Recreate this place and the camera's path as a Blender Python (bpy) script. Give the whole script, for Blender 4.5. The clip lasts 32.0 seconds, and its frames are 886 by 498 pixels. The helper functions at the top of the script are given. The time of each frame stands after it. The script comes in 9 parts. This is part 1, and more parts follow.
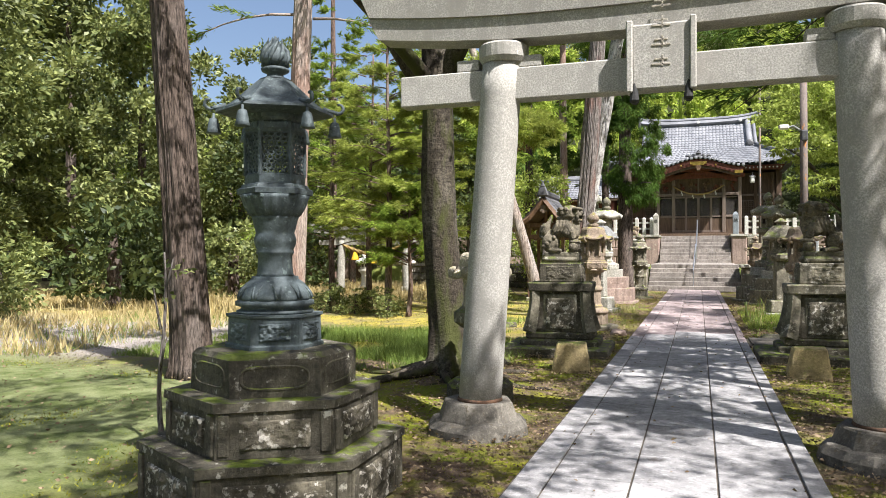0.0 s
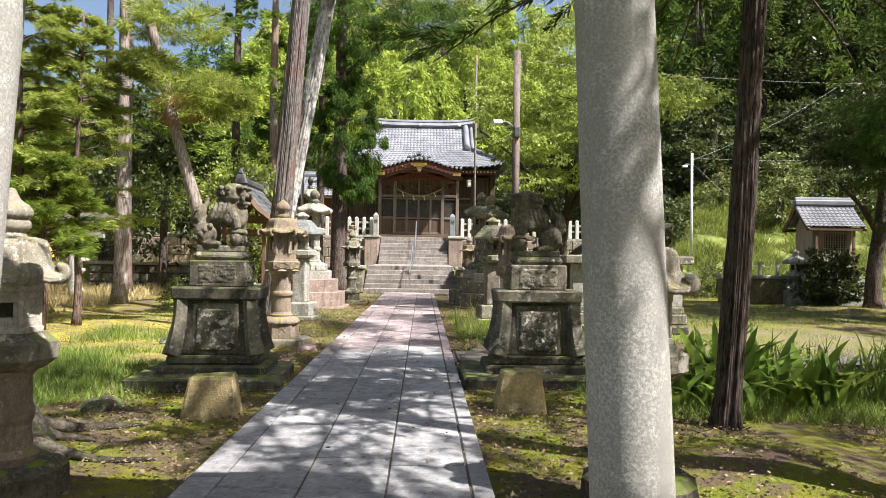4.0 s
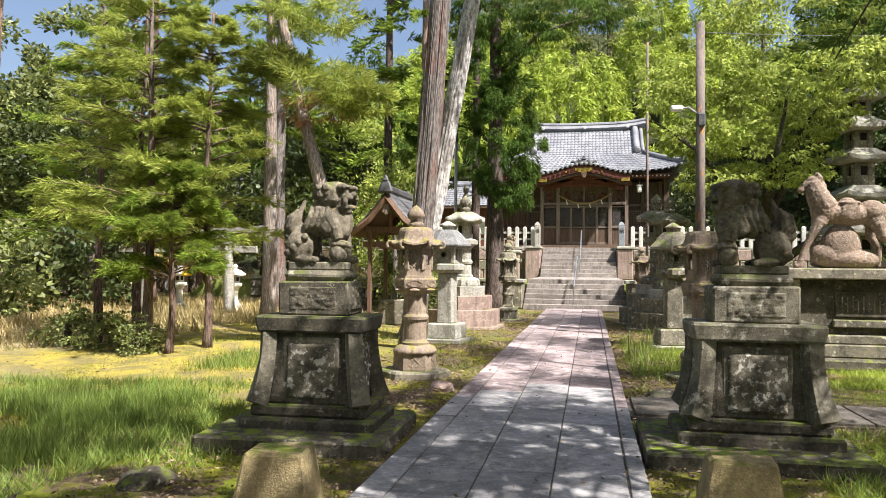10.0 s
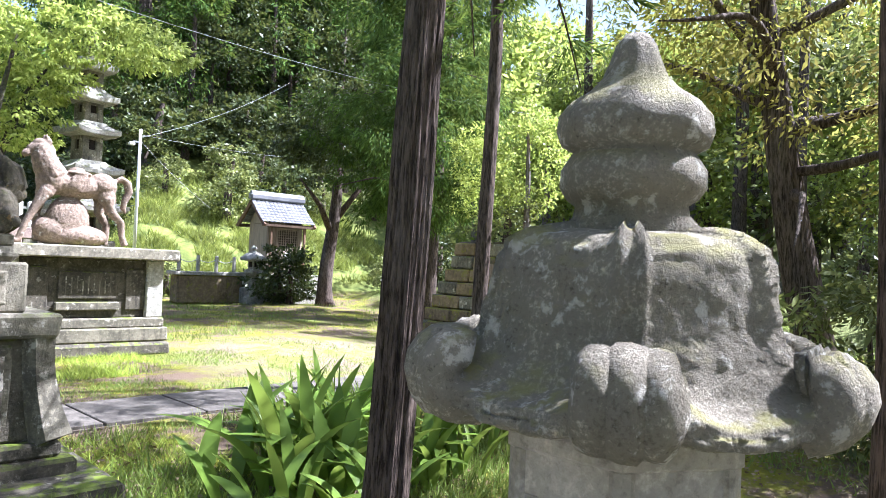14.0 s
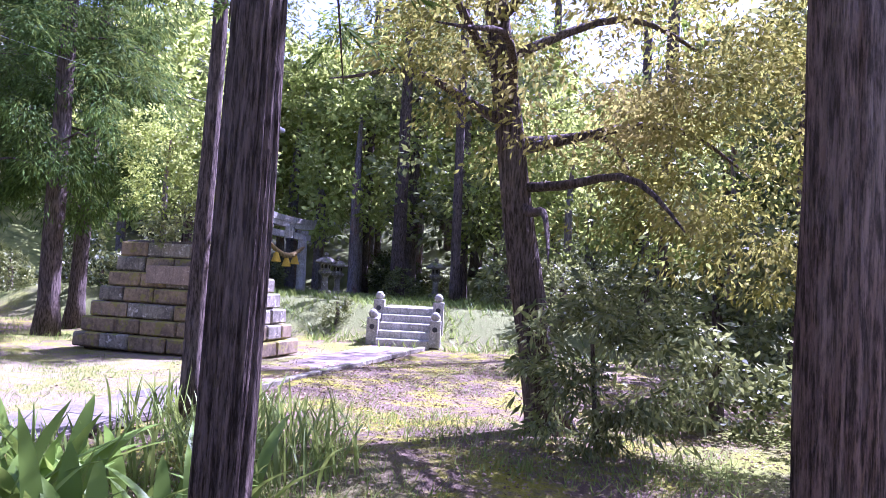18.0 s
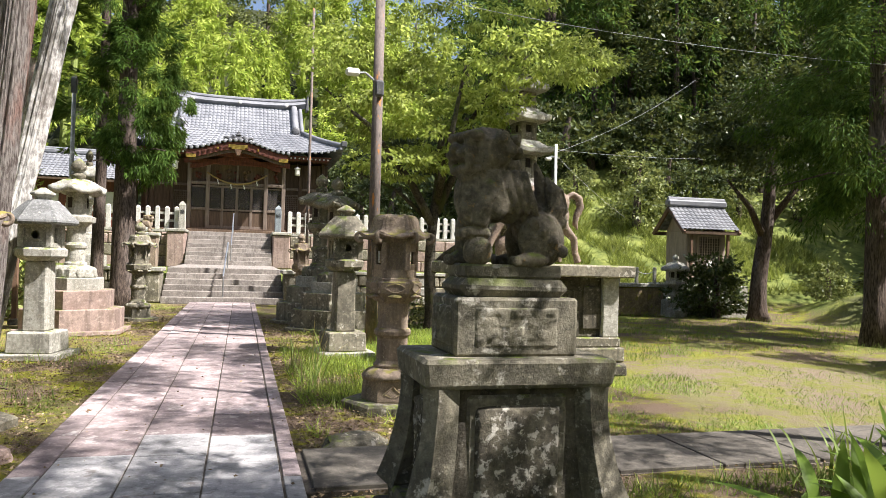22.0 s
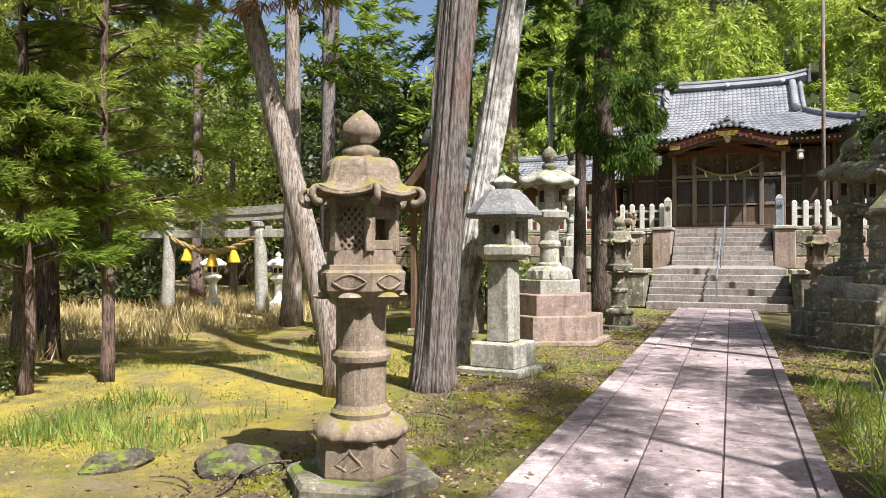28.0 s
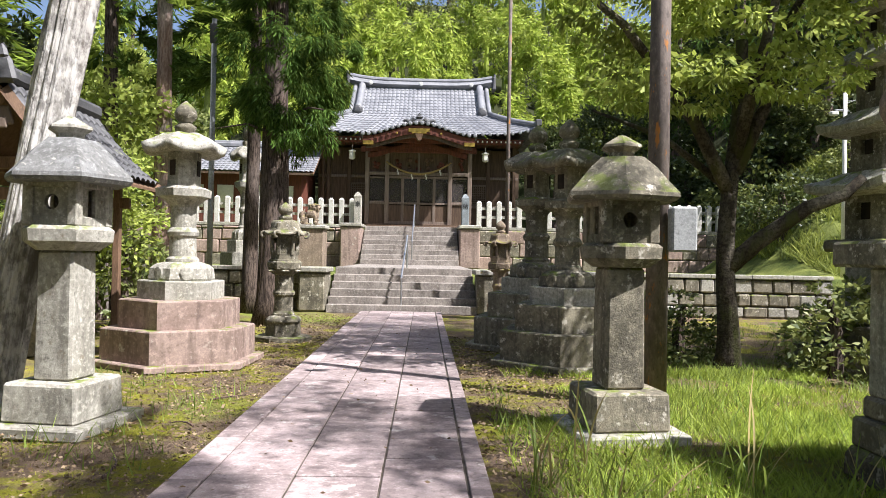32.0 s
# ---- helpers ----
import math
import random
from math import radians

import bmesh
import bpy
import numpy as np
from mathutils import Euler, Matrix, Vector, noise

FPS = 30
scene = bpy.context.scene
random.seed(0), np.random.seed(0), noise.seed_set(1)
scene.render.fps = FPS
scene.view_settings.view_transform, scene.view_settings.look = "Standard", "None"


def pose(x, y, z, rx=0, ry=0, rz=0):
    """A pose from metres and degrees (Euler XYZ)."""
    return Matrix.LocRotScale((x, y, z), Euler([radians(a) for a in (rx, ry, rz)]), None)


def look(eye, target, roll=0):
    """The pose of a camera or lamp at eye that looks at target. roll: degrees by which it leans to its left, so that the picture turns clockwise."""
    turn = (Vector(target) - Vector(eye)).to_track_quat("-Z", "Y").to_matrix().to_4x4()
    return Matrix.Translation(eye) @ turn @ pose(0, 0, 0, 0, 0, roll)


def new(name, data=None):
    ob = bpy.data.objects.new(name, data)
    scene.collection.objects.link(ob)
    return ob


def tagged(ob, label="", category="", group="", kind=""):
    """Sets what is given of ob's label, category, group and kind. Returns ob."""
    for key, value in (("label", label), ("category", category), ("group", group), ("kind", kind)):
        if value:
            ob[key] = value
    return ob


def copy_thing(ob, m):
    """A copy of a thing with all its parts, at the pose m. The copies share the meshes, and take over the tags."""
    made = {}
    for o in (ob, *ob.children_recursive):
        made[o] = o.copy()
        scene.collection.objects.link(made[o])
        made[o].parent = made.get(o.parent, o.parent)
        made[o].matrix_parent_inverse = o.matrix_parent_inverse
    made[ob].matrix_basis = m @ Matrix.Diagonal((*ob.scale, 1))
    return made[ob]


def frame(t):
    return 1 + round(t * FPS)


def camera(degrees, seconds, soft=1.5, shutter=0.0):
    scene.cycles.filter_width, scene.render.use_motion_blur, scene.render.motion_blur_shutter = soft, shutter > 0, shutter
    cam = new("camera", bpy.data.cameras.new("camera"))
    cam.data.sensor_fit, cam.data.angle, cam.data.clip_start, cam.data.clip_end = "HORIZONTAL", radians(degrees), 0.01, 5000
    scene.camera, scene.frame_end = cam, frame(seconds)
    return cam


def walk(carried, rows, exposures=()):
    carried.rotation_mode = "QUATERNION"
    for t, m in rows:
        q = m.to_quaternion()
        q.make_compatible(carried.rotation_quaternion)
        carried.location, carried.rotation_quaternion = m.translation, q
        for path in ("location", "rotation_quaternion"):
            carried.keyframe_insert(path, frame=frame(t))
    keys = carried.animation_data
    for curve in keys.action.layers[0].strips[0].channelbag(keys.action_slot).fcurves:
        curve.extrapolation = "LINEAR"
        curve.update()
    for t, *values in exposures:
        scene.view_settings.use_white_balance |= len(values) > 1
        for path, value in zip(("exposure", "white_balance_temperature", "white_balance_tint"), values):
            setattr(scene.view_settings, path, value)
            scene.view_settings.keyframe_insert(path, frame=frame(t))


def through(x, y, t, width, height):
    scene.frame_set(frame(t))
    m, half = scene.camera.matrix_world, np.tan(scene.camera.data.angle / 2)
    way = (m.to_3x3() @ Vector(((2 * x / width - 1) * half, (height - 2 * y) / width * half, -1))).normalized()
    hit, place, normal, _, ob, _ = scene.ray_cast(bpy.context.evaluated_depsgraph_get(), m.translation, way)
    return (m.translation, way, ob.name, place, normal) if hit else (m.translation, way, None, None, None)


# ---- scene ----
cam = camera(62.8, 32.0, soft=0.8)
METRES, EYE, TILT, LEAN, TURN, SIDE = 14.4, 1.5, 0.0, 0.0, 19.4, 0.2
ROWS = [
    (0.0, 0.0, 0.0, 0.0, 0.0, 0.38, 0.07),
    (0.5, 0.0064, 0.0237, -0.0004, -1.24, 0.35, 0.01),
    (1.0, 0.0216, 0.0445, -0.0038, -3.89, 0.33, -0.12),
    (1.5, 0.0353, 0.0654, -0.0046, -7.93, 0.34, -0.35),
    (2.0, 0.0452, 0.0919, -0.0054, -12.82, 0.39, -0.6),
    (2.5, 0.0592, 0.1114, -0.0066, -17.8, 0.44, -0.84),
    (4.5, 0.0922, 0.1972, -0.0036, -21.04, 0.65, -0.9),
    (5.0, 0.0949, 0.2137, -0.0043, -16.77, 0.67, -0.74),
    (5.5, 0.1032, 0.2354, -0.0023, -13.27, 0.73, -0.55),
    (6.0, 0.1174, 0.2531, -0.0028, -11.01, 0.79, -0.49),
    (6.5, 0.1238, 0.2677, -0.0036, -9.34, 0.82, -0.47),
    (7.0, 0.1254, 0.2897, -0.0036, -8.0, 0.89, -0.47),
    (7.5, 0.1307, 0.3061, -0.0038, -6.71, 0.96, -0.44),
    (8.0, 0.1369, 0.3202, -0.0021, -5.36, 1.08, -0.4),
    (8.5, 0.1366, 0.325, -0.0012, -4.14, 1.21, -0.37),
    (9.0, 0.1357, 0.3262, -0.0004, -3.61, 1.33, -0.36),
    (9.5, 0.138, 0.3262, -0.0, -4.09, 1.38, -0.37),
    (10.0, 0.1413, 0.3263, 0.0003, -7.95, 1.33, -0.51),
    (10.5, 0.1435, 0.3267, 0.0006, -15.55, 1.23, -0.83),
    (11.0, 0.1426, 0.3317, -0.0008, -23.66, 1.11, -1.04),
    (11.5, 0.1447, 0.3407, -0.002, -31.48, 1.01, -1.35),
    (12.0, 0.157, 0.3573, -0.0017, -38.97, 0.97, -1.69),
    (12.5, 0.1632, 0.3704, -0.0023, -46.06, 1.01, -1.96),
    (13.0, 0.1685, 0.3873, -0.0023, -52.83, 1.11, -2.16),
    (13.5, 0.1781, 0.3988, -0.0039, -58.85, 1.25, -2.38),
    (14.0, 0.1923, 0.4124, -0.0036, -64.91, 1.42, -2.57),
    (14.5, 0.1984, 0.4277, -0.003, -70.3, 1.6, -2.63),
    (15.0, 0.2046, 0.4432, -0.002, -76.0, 1.77, -2.7),
    (15.5, 0.2103, 0.4574, -0.001, -81.6, 1.95, -2.78),
    (17.5, 0.2233, 0.487, 0.001, -93.12, 2.58, -2.96),
    (18.0, 0.2249, 0.488, 0.0013, -92.79, 2.6, -2.92),
    (18.5, 0.2248, 0.4907, 0.0021, -91.3, 2.53, -2.92),
    (19.0, 0.2231, 0.4949, 0.0024, -85.96, 2.3, -2.9),
    (19.5, 0.2186, 0.5005, 0.0028, -76.29, 1.93, -2.77),
    (20.0, 0.2158, 0.5027, 0.0038, -64.96, 1.5, -2.5),
    (20.5, 0.2139, 0.5038, 0.0037, -54.93, 1.19, -2.26),
    (21.0, 0.2111, 0.5047, 0.0037, -46.9, 1.0, -2.01),
    (21.5, 0.2069, 0.5075, 0.0034, -40.34, 0.9, -1.85),
    (22.0, 0.2021, 0.5094, 0.0035, -34.94, 0.77, -1.62),
    (22.5, 0.1991, 0.5132, 0.0025, -30.01, 0.65, -1.4),
    (23.0, 0.2019, 0.5199, 0.0004, -25.11, 0.51, -1.16),
    (23.5, 0.2094, 0.531, 0.0012, -19.17, 0.33, -0.93),
    (24.0, 0.2103, 0.5473, -0.001, -11.99, 0.2, -0.69),
    (24.5, 0.2087, 0.5651, 0.0004, -7.26, 0.23, -0.41),
    (25.0, 0.2158, 0.5796, -0.002, -4.81, 0.31, -0.19),
    (25.5, 0.2256, 0.5964, -0.0008, -2.64, 0.32, -0.06),
    (27.5, 0.2539, 0.6851, -0.0047, 2.04, 0.4, 0.02),
    (28.0, 0.2609, 0.7063, -0.0052, 2.28, 0.46, 0.01),
    (28.5, 0.2756, 0.7291, -0.0036, 1.73, 0.49, -0.06),
    (29.0, 0.2822, 0.7525, -0.0051, 0.11, 0.54, -0.15),
    (29.5, 0.2868, 0.7743, -0.0048, -3.68, 0.56, -0.34),
    (30.0, 0.2989, 0.7962, -0.0058, -9.02, 0.58, -0.53),
    (30.5, 0.3068, 0.815, -0.008, -13.62, 0.58, -0.75),
    (31.0, 0.3155, 0.8404, -0.006, -16.94, 0.56, -0.92),
    (31.5, 0.329, 0.863, -0.0079, -19.37, 0.54, -1.04),
    (32.0, 0.3383, 0.8891, -0.0088, -20.86, 0.55, -1.1),
]
walk(cam, [(t, pose(SIDE, 0, EYE, TILT, LEAN, TURN) @ pose(METRES * x, METRES * y, METRES * z, 90 + pitch, roll, yaw)) for t, x, y, z, yaw, pitch, roll in ROWS],
     exposures=[(0.0, 1.25, 6300, 12), (5.0, 1.35, 6400, 12), (9.0, 1.35, 6500, 13), (12.0, 1.5, 6500, 13), (13.0, 1.8, 6300, 12), (14.0, 2.42, 5400, 19), (15.0, 2.48, 5250, 26), (17.5, 2.46, 4850, 62), (19.0, 2.36, 4850, 60), (20.5, 1.88, 5600, 24), (22.0, 1.4, 6400, 13), (25.0, 1.34, 6400, 13), (28.0, 1.15, 6350, 13), (32.0, 1.22, 6200, 14)])

# ---- world, sun ----
SUN_TO = Vector((0.72, -0.42, 1.15)).normalized()
world = bpy.data.worlds.new("world")
scene.world = world
world.use_nodes = True
wn = world.node_tree
sky = wn.nodes.new("ShaderNodeTexSky")
sky.sky_type = "NISHITA"
sky.sun_disc = False
sky.sun_elevation = math.asin(SUN_TO.z)
sky.sun_rotation = math.atan2(SUN_TO.x, SUN_TO.y)
sky.air_density, sky.dust_density, sky.ozone_density = 1.0, 3.0, 0.8
wn.nodes["Background"].inputs["Strength"].default_value = 0.072
wn.links.new(sky.outputs[0], wn.nodes["Background"].inputs["Color"])
sun_data = bpy.data.lights.new("sun", "SUN")
sun_data.energy, sun_data.angle, sun_data.color = 5.0, radians(0.55), (1.0, 0.965, 0.91)
sun = new("sun", sun_data)
sun.matrix_world = look(SUN_TO * 60, (0, 0, 0))


# ---- materials ----
def nodes_of(name):
    m = bpy.data.materials.new(name)
    m.use_nodes = True
    nt = m.node_tree
    return m, nt, nt.nodes["Principled BSDF"]


def n_noise(nt, vec, scale, detail=4.0, rough=0.6):
    n = nt.nodes.new("ShaderNodeTexNoise")
    n.inputs["Scale"].default_value, n.inputs["Detail"].default_value, n.inputs["Roughness"].default_value = scale, detail, rough
    nt.links.new(vec, n.inputs["Vector"])
    return n.outputs["Fac"]


def n_ramp(nt, fac, lo, hi):
    n = nt.nodes.new("ShaderNodeMapRange")
    n.inputs["From Min"].default_value, n.inputs["From Max"].default_value = lo, hi
    nt.links.new(fac, n.inputs["Value"])
    return n.outputs["Result"]


def n_mix(nt, fac, a, b):
    n = nt.nodes.new("ShaderNodeMix")
    n.data_type = "RGBA"
    for sock, val in ((n.inputs[0], fac), (n.inputs[6], a), (n.inputs[7], b)):
        if isinstance(val, (int, float)):
            sock.default_value = val
        elif isinstance(val, tuple):
            sock.default_value = (*val, 1)
        else:
            nt.links.new(val, sock)
    return n.outputs[2]


def n_math(nt, op, a, b):
    n = nt.nodes.new("ShaderNodeMath")
    n.operation = op
    for sock, val in ((n.inputs[0], a), (n.inputs[1], b)):
        if isinstance(val, (int, float)):
            sock.default_value = val
        else:
            nt.links.new(val, sock)
    return n.outputs[0]


def n_bump(nt, fac, bsdf, strength, distance):
    n = nt.nodes.new("ShaderNodeBump")
    n.inputs["Strength"].default_value, n.inputs["Distance"].default_value = strength, distance
    nt.links.new(fac, n.inputs["Height"])
    nt.links.new(n.outputs[0], bsdf.inputs["Normal"])


def world_pos(nt, stretch=(1, 1, 1)):
    g = nt.nodes.new("ShaderNodeNewGeometry")
    m = nt.nodes.new("ShaderNodeMapping")
    m.inputs["Scale"].default_value = stretch
    nt.links.new(g.outputs["Position"], m.inputs["Vector"])
    return m.outputs[0], g


def surface(name, c1, c2, c3=None, spots=0.6, moss=None, moss_amount=0.5, scale=2.5, fine=60.0, rough=0.85, bump=0.5, dist=0.01,
            stretch=(1, 1, 1), metal=0.0, vary=0.12, grain=0.25, streak=0.0, mottle=0.7):
    """Two-colour surface with large blotches, fine grain, optional lichen spots and optional moss on upward faces."""
    m, nt, bs = nodes_of(name)
    vec, geo = world_pos(nt, stretch)
    big = n_noise(nt, vec, scale, 5)
    small = n_noise(nt, vec, fine, 6, 0.7)
    col = n_mix(nt, n_ramp(nt, big, 0.41, 0.59), c1, c2)
    if streak:
        svec, _ = world_pos(nt, (1, 1, 0.12))
        run = n_ramp(nt, n_noise(nt, svec, scale * 3.5, 5), 0.50, 0.66)
        col = n_mix(nt, n_math(nt, "MULTIPLY", run, streak), col, tuple(v * 0.38 for v in c2))
    dark = tuple(v * 0.55 for v in c1)
    mot = n_noise(nt, vec, scale * 7.3, 6, 0.72)
    col = n_mix(nt, n_math(nt, "MULTIPLY", n_ramp(nt, mot, 0.52, 0.66), mottle), col, tuple(min(0.8, v * 1.5) for v in c1))
    col = n_mix(nt, n_math(nt, "MULTIPLY", n_ramp(nt, mot, 0.46, 0.34), mottle), col, tuple(v * 0.45 for v in c2))
    col = n_mix(nt, n_math(nt, "MULTIPLY", n_ramp(nt, small, 0.62, 0.35), grain * 2), col, dark)
    if c3:
        sp = n_noise(nt, vec, scale * 3.1, 7, 0.65)
        col = n_mix(nt, n_ramp(nt, sp, spots, spots + 0.06), col, c3)
    if moss:
        sep = nt.nodes.new("ShaderNodeSeparateXYZ")
        nt.links.new(geo.outputs["Normal"], sep.inputs[0])
        up = n_ramp(nt, sep.outputs["Z"], 0.25, 0.9)
        mn = n_ramp(nt, n_noise(nt, vec, scale * 1.7, 5), 0.62 - 0.3 * moss_amount, 0.72 - 0.3 * moss_amount)
        mcol = n_mix(nt, small, moss, tuple(v * 1.7 for v in moss))
        col = n_mix(nt, n_math(nt, "MULTIPLY", up, mn), col, mcol)
    info = nt.nodes.new("ShaderNodeObjectInfo")
    hsv = nt.nodes.new("ShaderNodeHueSaturation")
    nt.links.new(n_ramp(nt, info.outputs["Random"], 0, 1), hsv.inputs["Value"])
    mr = hsv.inputs["Value"].links[0].from_node
    mr.inputs["To Min"].default_value, mr.inputs["To Max"].default_value = 1 - vary, 1 + vary
    nt.links.new(col, hsv.inputs["Color"])
    nt.links.new(hsv.outputs[0], bs.inputs["Base Color"])
    bs.inputs["Roughness"].default_value, bs.inputs["Metallic"].default_value = rough, metal
    bs.inputs["Specular IOR Level"].default_value = 0.3
    both = n_math(nt, "ADD", n_math(nt, "MULTIPLY", big, 0.6), small)
    n_bump(nt, both, bs, bump, dist)
    return m


def leaf(name, c1, c2, through=0.45, rough=0.5, c3=None):
    """Thin leaves: every leaf its own shade, light passes through."""
    m, nt, bs = nodes_of(name)
    vec, geo = world_pos(nt)
    rnd = geo.outputs["Random Per Island"]
    col = n_mix(nt, rnd, c1, c2)
    if c3:
        col = n_mix(nt, n_ramp(nt, n_noise(nt, vec, 0.45, 3), 0.5, 0.68), col, c3)
    patch = n_noise(nt, vec, 0.9, 2)
    hsv = nt.nodes.new("ShaderNodeHueSaturation")
    vr = n_ramp(nt, patch, 0.3, 0.7)
    vr.node.inputs["To Min"].default_value, vr.node.inputs["To Max"].default_value = 0.6, 1.3
    nt.links.new(vr, hsv.inputs["Value"])
    nt.links.new(col, hsv.inputs["Color"])
    col = hsv.outputs[0]
    nt.links.new(col, bs.inputs["Base Color"])
    bs.inputs["Roughness"].default_value = rough
    bs.inputs["Specular IOR Level"].default_value = 0.2 if rough < 0.6 else 0.07
    tr = nt.nodes.new("ShaderNodeBsdfTranslucent")
    nt.links.new(n_mix(nt, 0.25, col, (0.42, 0.44, 0.08)), tr.inputs["Color"])
    mx = nt.nodes.new("ShaderNodeMixShader")
    mx.inputs[0].default_value = through
    nt.links.new(bs.outputs[0], mx.inputs[1])
    nt.links.new(tr.outputs[0], mx.inputs[2])
    nt.links.new(mx.outputs[0], nt.nodes["Material Output"].inputs["Surface"])
    return m


def glassy(name, color, rough=0.08):
    m, nt, bs = nodes_of(name)
    bs.inputs["Base Color"].default_value = (*color, 1)
    bs.inputs["Roughness"].default_value = rough
    bs.inputs["Transmission Weight"].default_value = 0.85
    bs.inputs["IOR"].default_value = 1.1
    return m


MOSS = (0.10, 0.13, 0.015)
granite = surface("granite", (0.47, 0.45, 0.41), (0.37, 0.35, 0.31), fine=75, scale=1.6, bump=0.45, dist=0.004, grain=0.7, streak=0.45, mottle=0.4)
rust_mortar = surface("rust_mortar", (0.16, 0.09, 0.055), (0.07, 0.045, 0.03), fine=90, scale=6.0)
stone_old = surface("old_stone", (0.25, 0.225, 0.165), (0.11, 0.10, 0.075), (0.46, 0.43, 0.36), 0.58, MOSS, 0.35, scale=3.0, bump=0.7, dist=0.012, streak=0.6)
stone_dark = surface("dark_stone", (0.125, 0.11, 0.08), (0.05, 0.044, 0.033), (0.26, 0.24, 0.195), 0.60, MOSS, 0.45, scale=4.5, bump=0.8, dist=0.012, streak=0.6)
stone_lichen = surface("lichen_stone", (0.17, 0.15, 0.11), (0.06, 0.053, 0.04), (0.50, 0.47, 0.41), 0.535, scale=5.5, fine=120, bump=0.8, dist=0.012, streak=0.3)
stone_tan = surface("tan_sandstone", (0.34, 0.265, 0.195), (0.22, 0.17, 0.13), (0.43, 0.37, 0.29), 0.62, (0.15, 0.135, 0.03), 0.5, scale=4.5, fine=110, bump=0.7, dist=0.01, streak=0.7, grain=0.5)
stone_pale = surface("pale_granite", (0.41, 0.395, 0.345), (0.285, 0.27, 0.225), (0.21, 0.185, 0.14), 0.61, MOSS, 0.3, scale=3.2, fine=100, bump=0.55, dist=0.008, streak=0.6, mottle=0.9)
stone_pink = surface("pink_stone", (0.36, 0.27, 0.23), (0.25, 0.18, 0.15), (0.42, 0.38, 0.32), 0.62, MOSS, 0.3, scale=2.2, bump=0.45, dist=0.008, streak=0.6)
stone_ochre = surface("ochre_stone", (0.46, 0.36, 0.18), (0.30, 0.24, 0.13), (0.30, 0.30, 0.10), 0.6, MOSS, 0.5, scale=4, bump=0.7, dist=0.02)
stone_mossy = surface("mossy_block", (0.27, 0.205, 0.12), (0.135, 0.10, 0.065), (0.20, 0.18, 0.045), 0.54, (0.16, 0.15, 0.02), 0.7, scale=2.0, bump=0.7, dist=0.015, streak=0.6)
stone_slate = surface("slate_grey_stone", (0.24, 0.245, 0.245), (0.15, 0.15, 0.145), (0.34, 0.33, 0.30), 0.62, scale=4.0, fine=100, bump=0.6, dist=0.008, streak=0.5)
stone_rough = surface("rough_cap_stone", (0.53, 0.47, 0.36), (0.23, 0.20, 0.145), (0.66, 0.62, 0.53), 0.575, (0.25, 0.23, 0.10), 0.42, scale=7.0, fine=150, bump=1.0, dist=0.014, streak=0.3, grain=0.9, mottle=1.0)
stone_pale_warm = surface("warm_grey_stone", (0.43, 0.39, 0.33), (0.31, 0.28, 0.23), (0.45, 0.42, 0.36), 0.66, scale=4.0, fine=90, bump=0.6, dist=0.006)
slab_grey = surface("grey_paving", (0.33, 0.32, 0.32), (0.23, 0.225, 0.225), (0.17, 0.155, 0.145), 0.64, scale=1.9, fine=110, bump=0.4, dist=0.004, vary=0.22, mottle=0.8)
slab_side = surface("side_path_stone", (0.135, 0.12, 0.10), (0.08, 0.07, 0.058), (0.17, 0.15, 0.12), 0.6, scale=2.5, fine=90, bump=0.4, dist=0.006)
slab_pink = surface("pink_paving", (0.35, 0.285, 0.28), (0.235, 0.185, 0.18), (0.46, 0.42, 0.40), 0.60, scale=1.9, fine=110, bump=0.4, dist=0.004, vary=0.3, mottle=0.8, streak=0.3)
joint_dirt = surface("joint_dirt", (0.12, 0.10, 0.08), (0.075, 0.06, 0.045), scale=6)
bronze = surface("bronze_patina", (0.125, 0.152, 0.158), (0.07, 0.088, 0.095), (0.20, 0.25, 0.245), 0.60, scale=6, fine=60, rough=0.62, metal=0.2, bump=0.5, dist=0.006, mottle=0.5, streak=0.4)
wood_dark = surface("weathered_wood", (0.13, 0.085, 0.055), (0.075, 0.048, 0.032), scale=3, fine=30, stretch=(6, 6, 0.6), rough=0.75, bump=0.35, dist=0.004, mottle=0.2)
wood_red = surface("red_brown_wood", (0.17, 0.055, 0.035), (0.10, 0.035, 0.025), scale=3, fine=30, stretch=(5, 5, 0.7), rough=0.7, bump=0.3, dist=0.004, mottle=0.2)
wood_frame = surface("pale_frame_wood", (0.22, 0.17, 0.135), (0.14, 0.105, 0.085), scale=3, fine=30, stretch=(6, 6, 0.6), rough=0.75, bump=0.3, dist=0.003, mottle=0.2)
wood_pale = surface("sun_bleached_wood", (0.38, 0.31, 0.24), (0.27, 0.215, 0.165), scale=3, fine=30, stretch=(6, 6, 0.6), rough=0.75, bump=0.3, dist=0.003, mottle=0.2)
wood_warm = surface("warm_wood", (0.20, 0.12, 0.075), (0.13, 0.08, 0.05), scale=3, fine=30, stretch=(5, 5, 0.7), rough=0.7, bump=0.3, dist=0.004)
tile = surface("grey_roof_tile", (0.23, 0.235, 0.25), (0.15, 0.155, 0.17), (0.32, 0.32, 0.33), 0.7, scale=1.5, fine=50, rough=0.5, bump=0.2, dist=0.004, mottle=0.2)
tile_dark = surface("dark_roof_tile", (0.11, 0.11, 0.115), (0.065, 0.065, 0.07), (0.17, 0.18, 0.12), 0.62, scale=2.5, fine=50, rough=0.5, bump=0.3, dist=0.006, mottle=0.2)
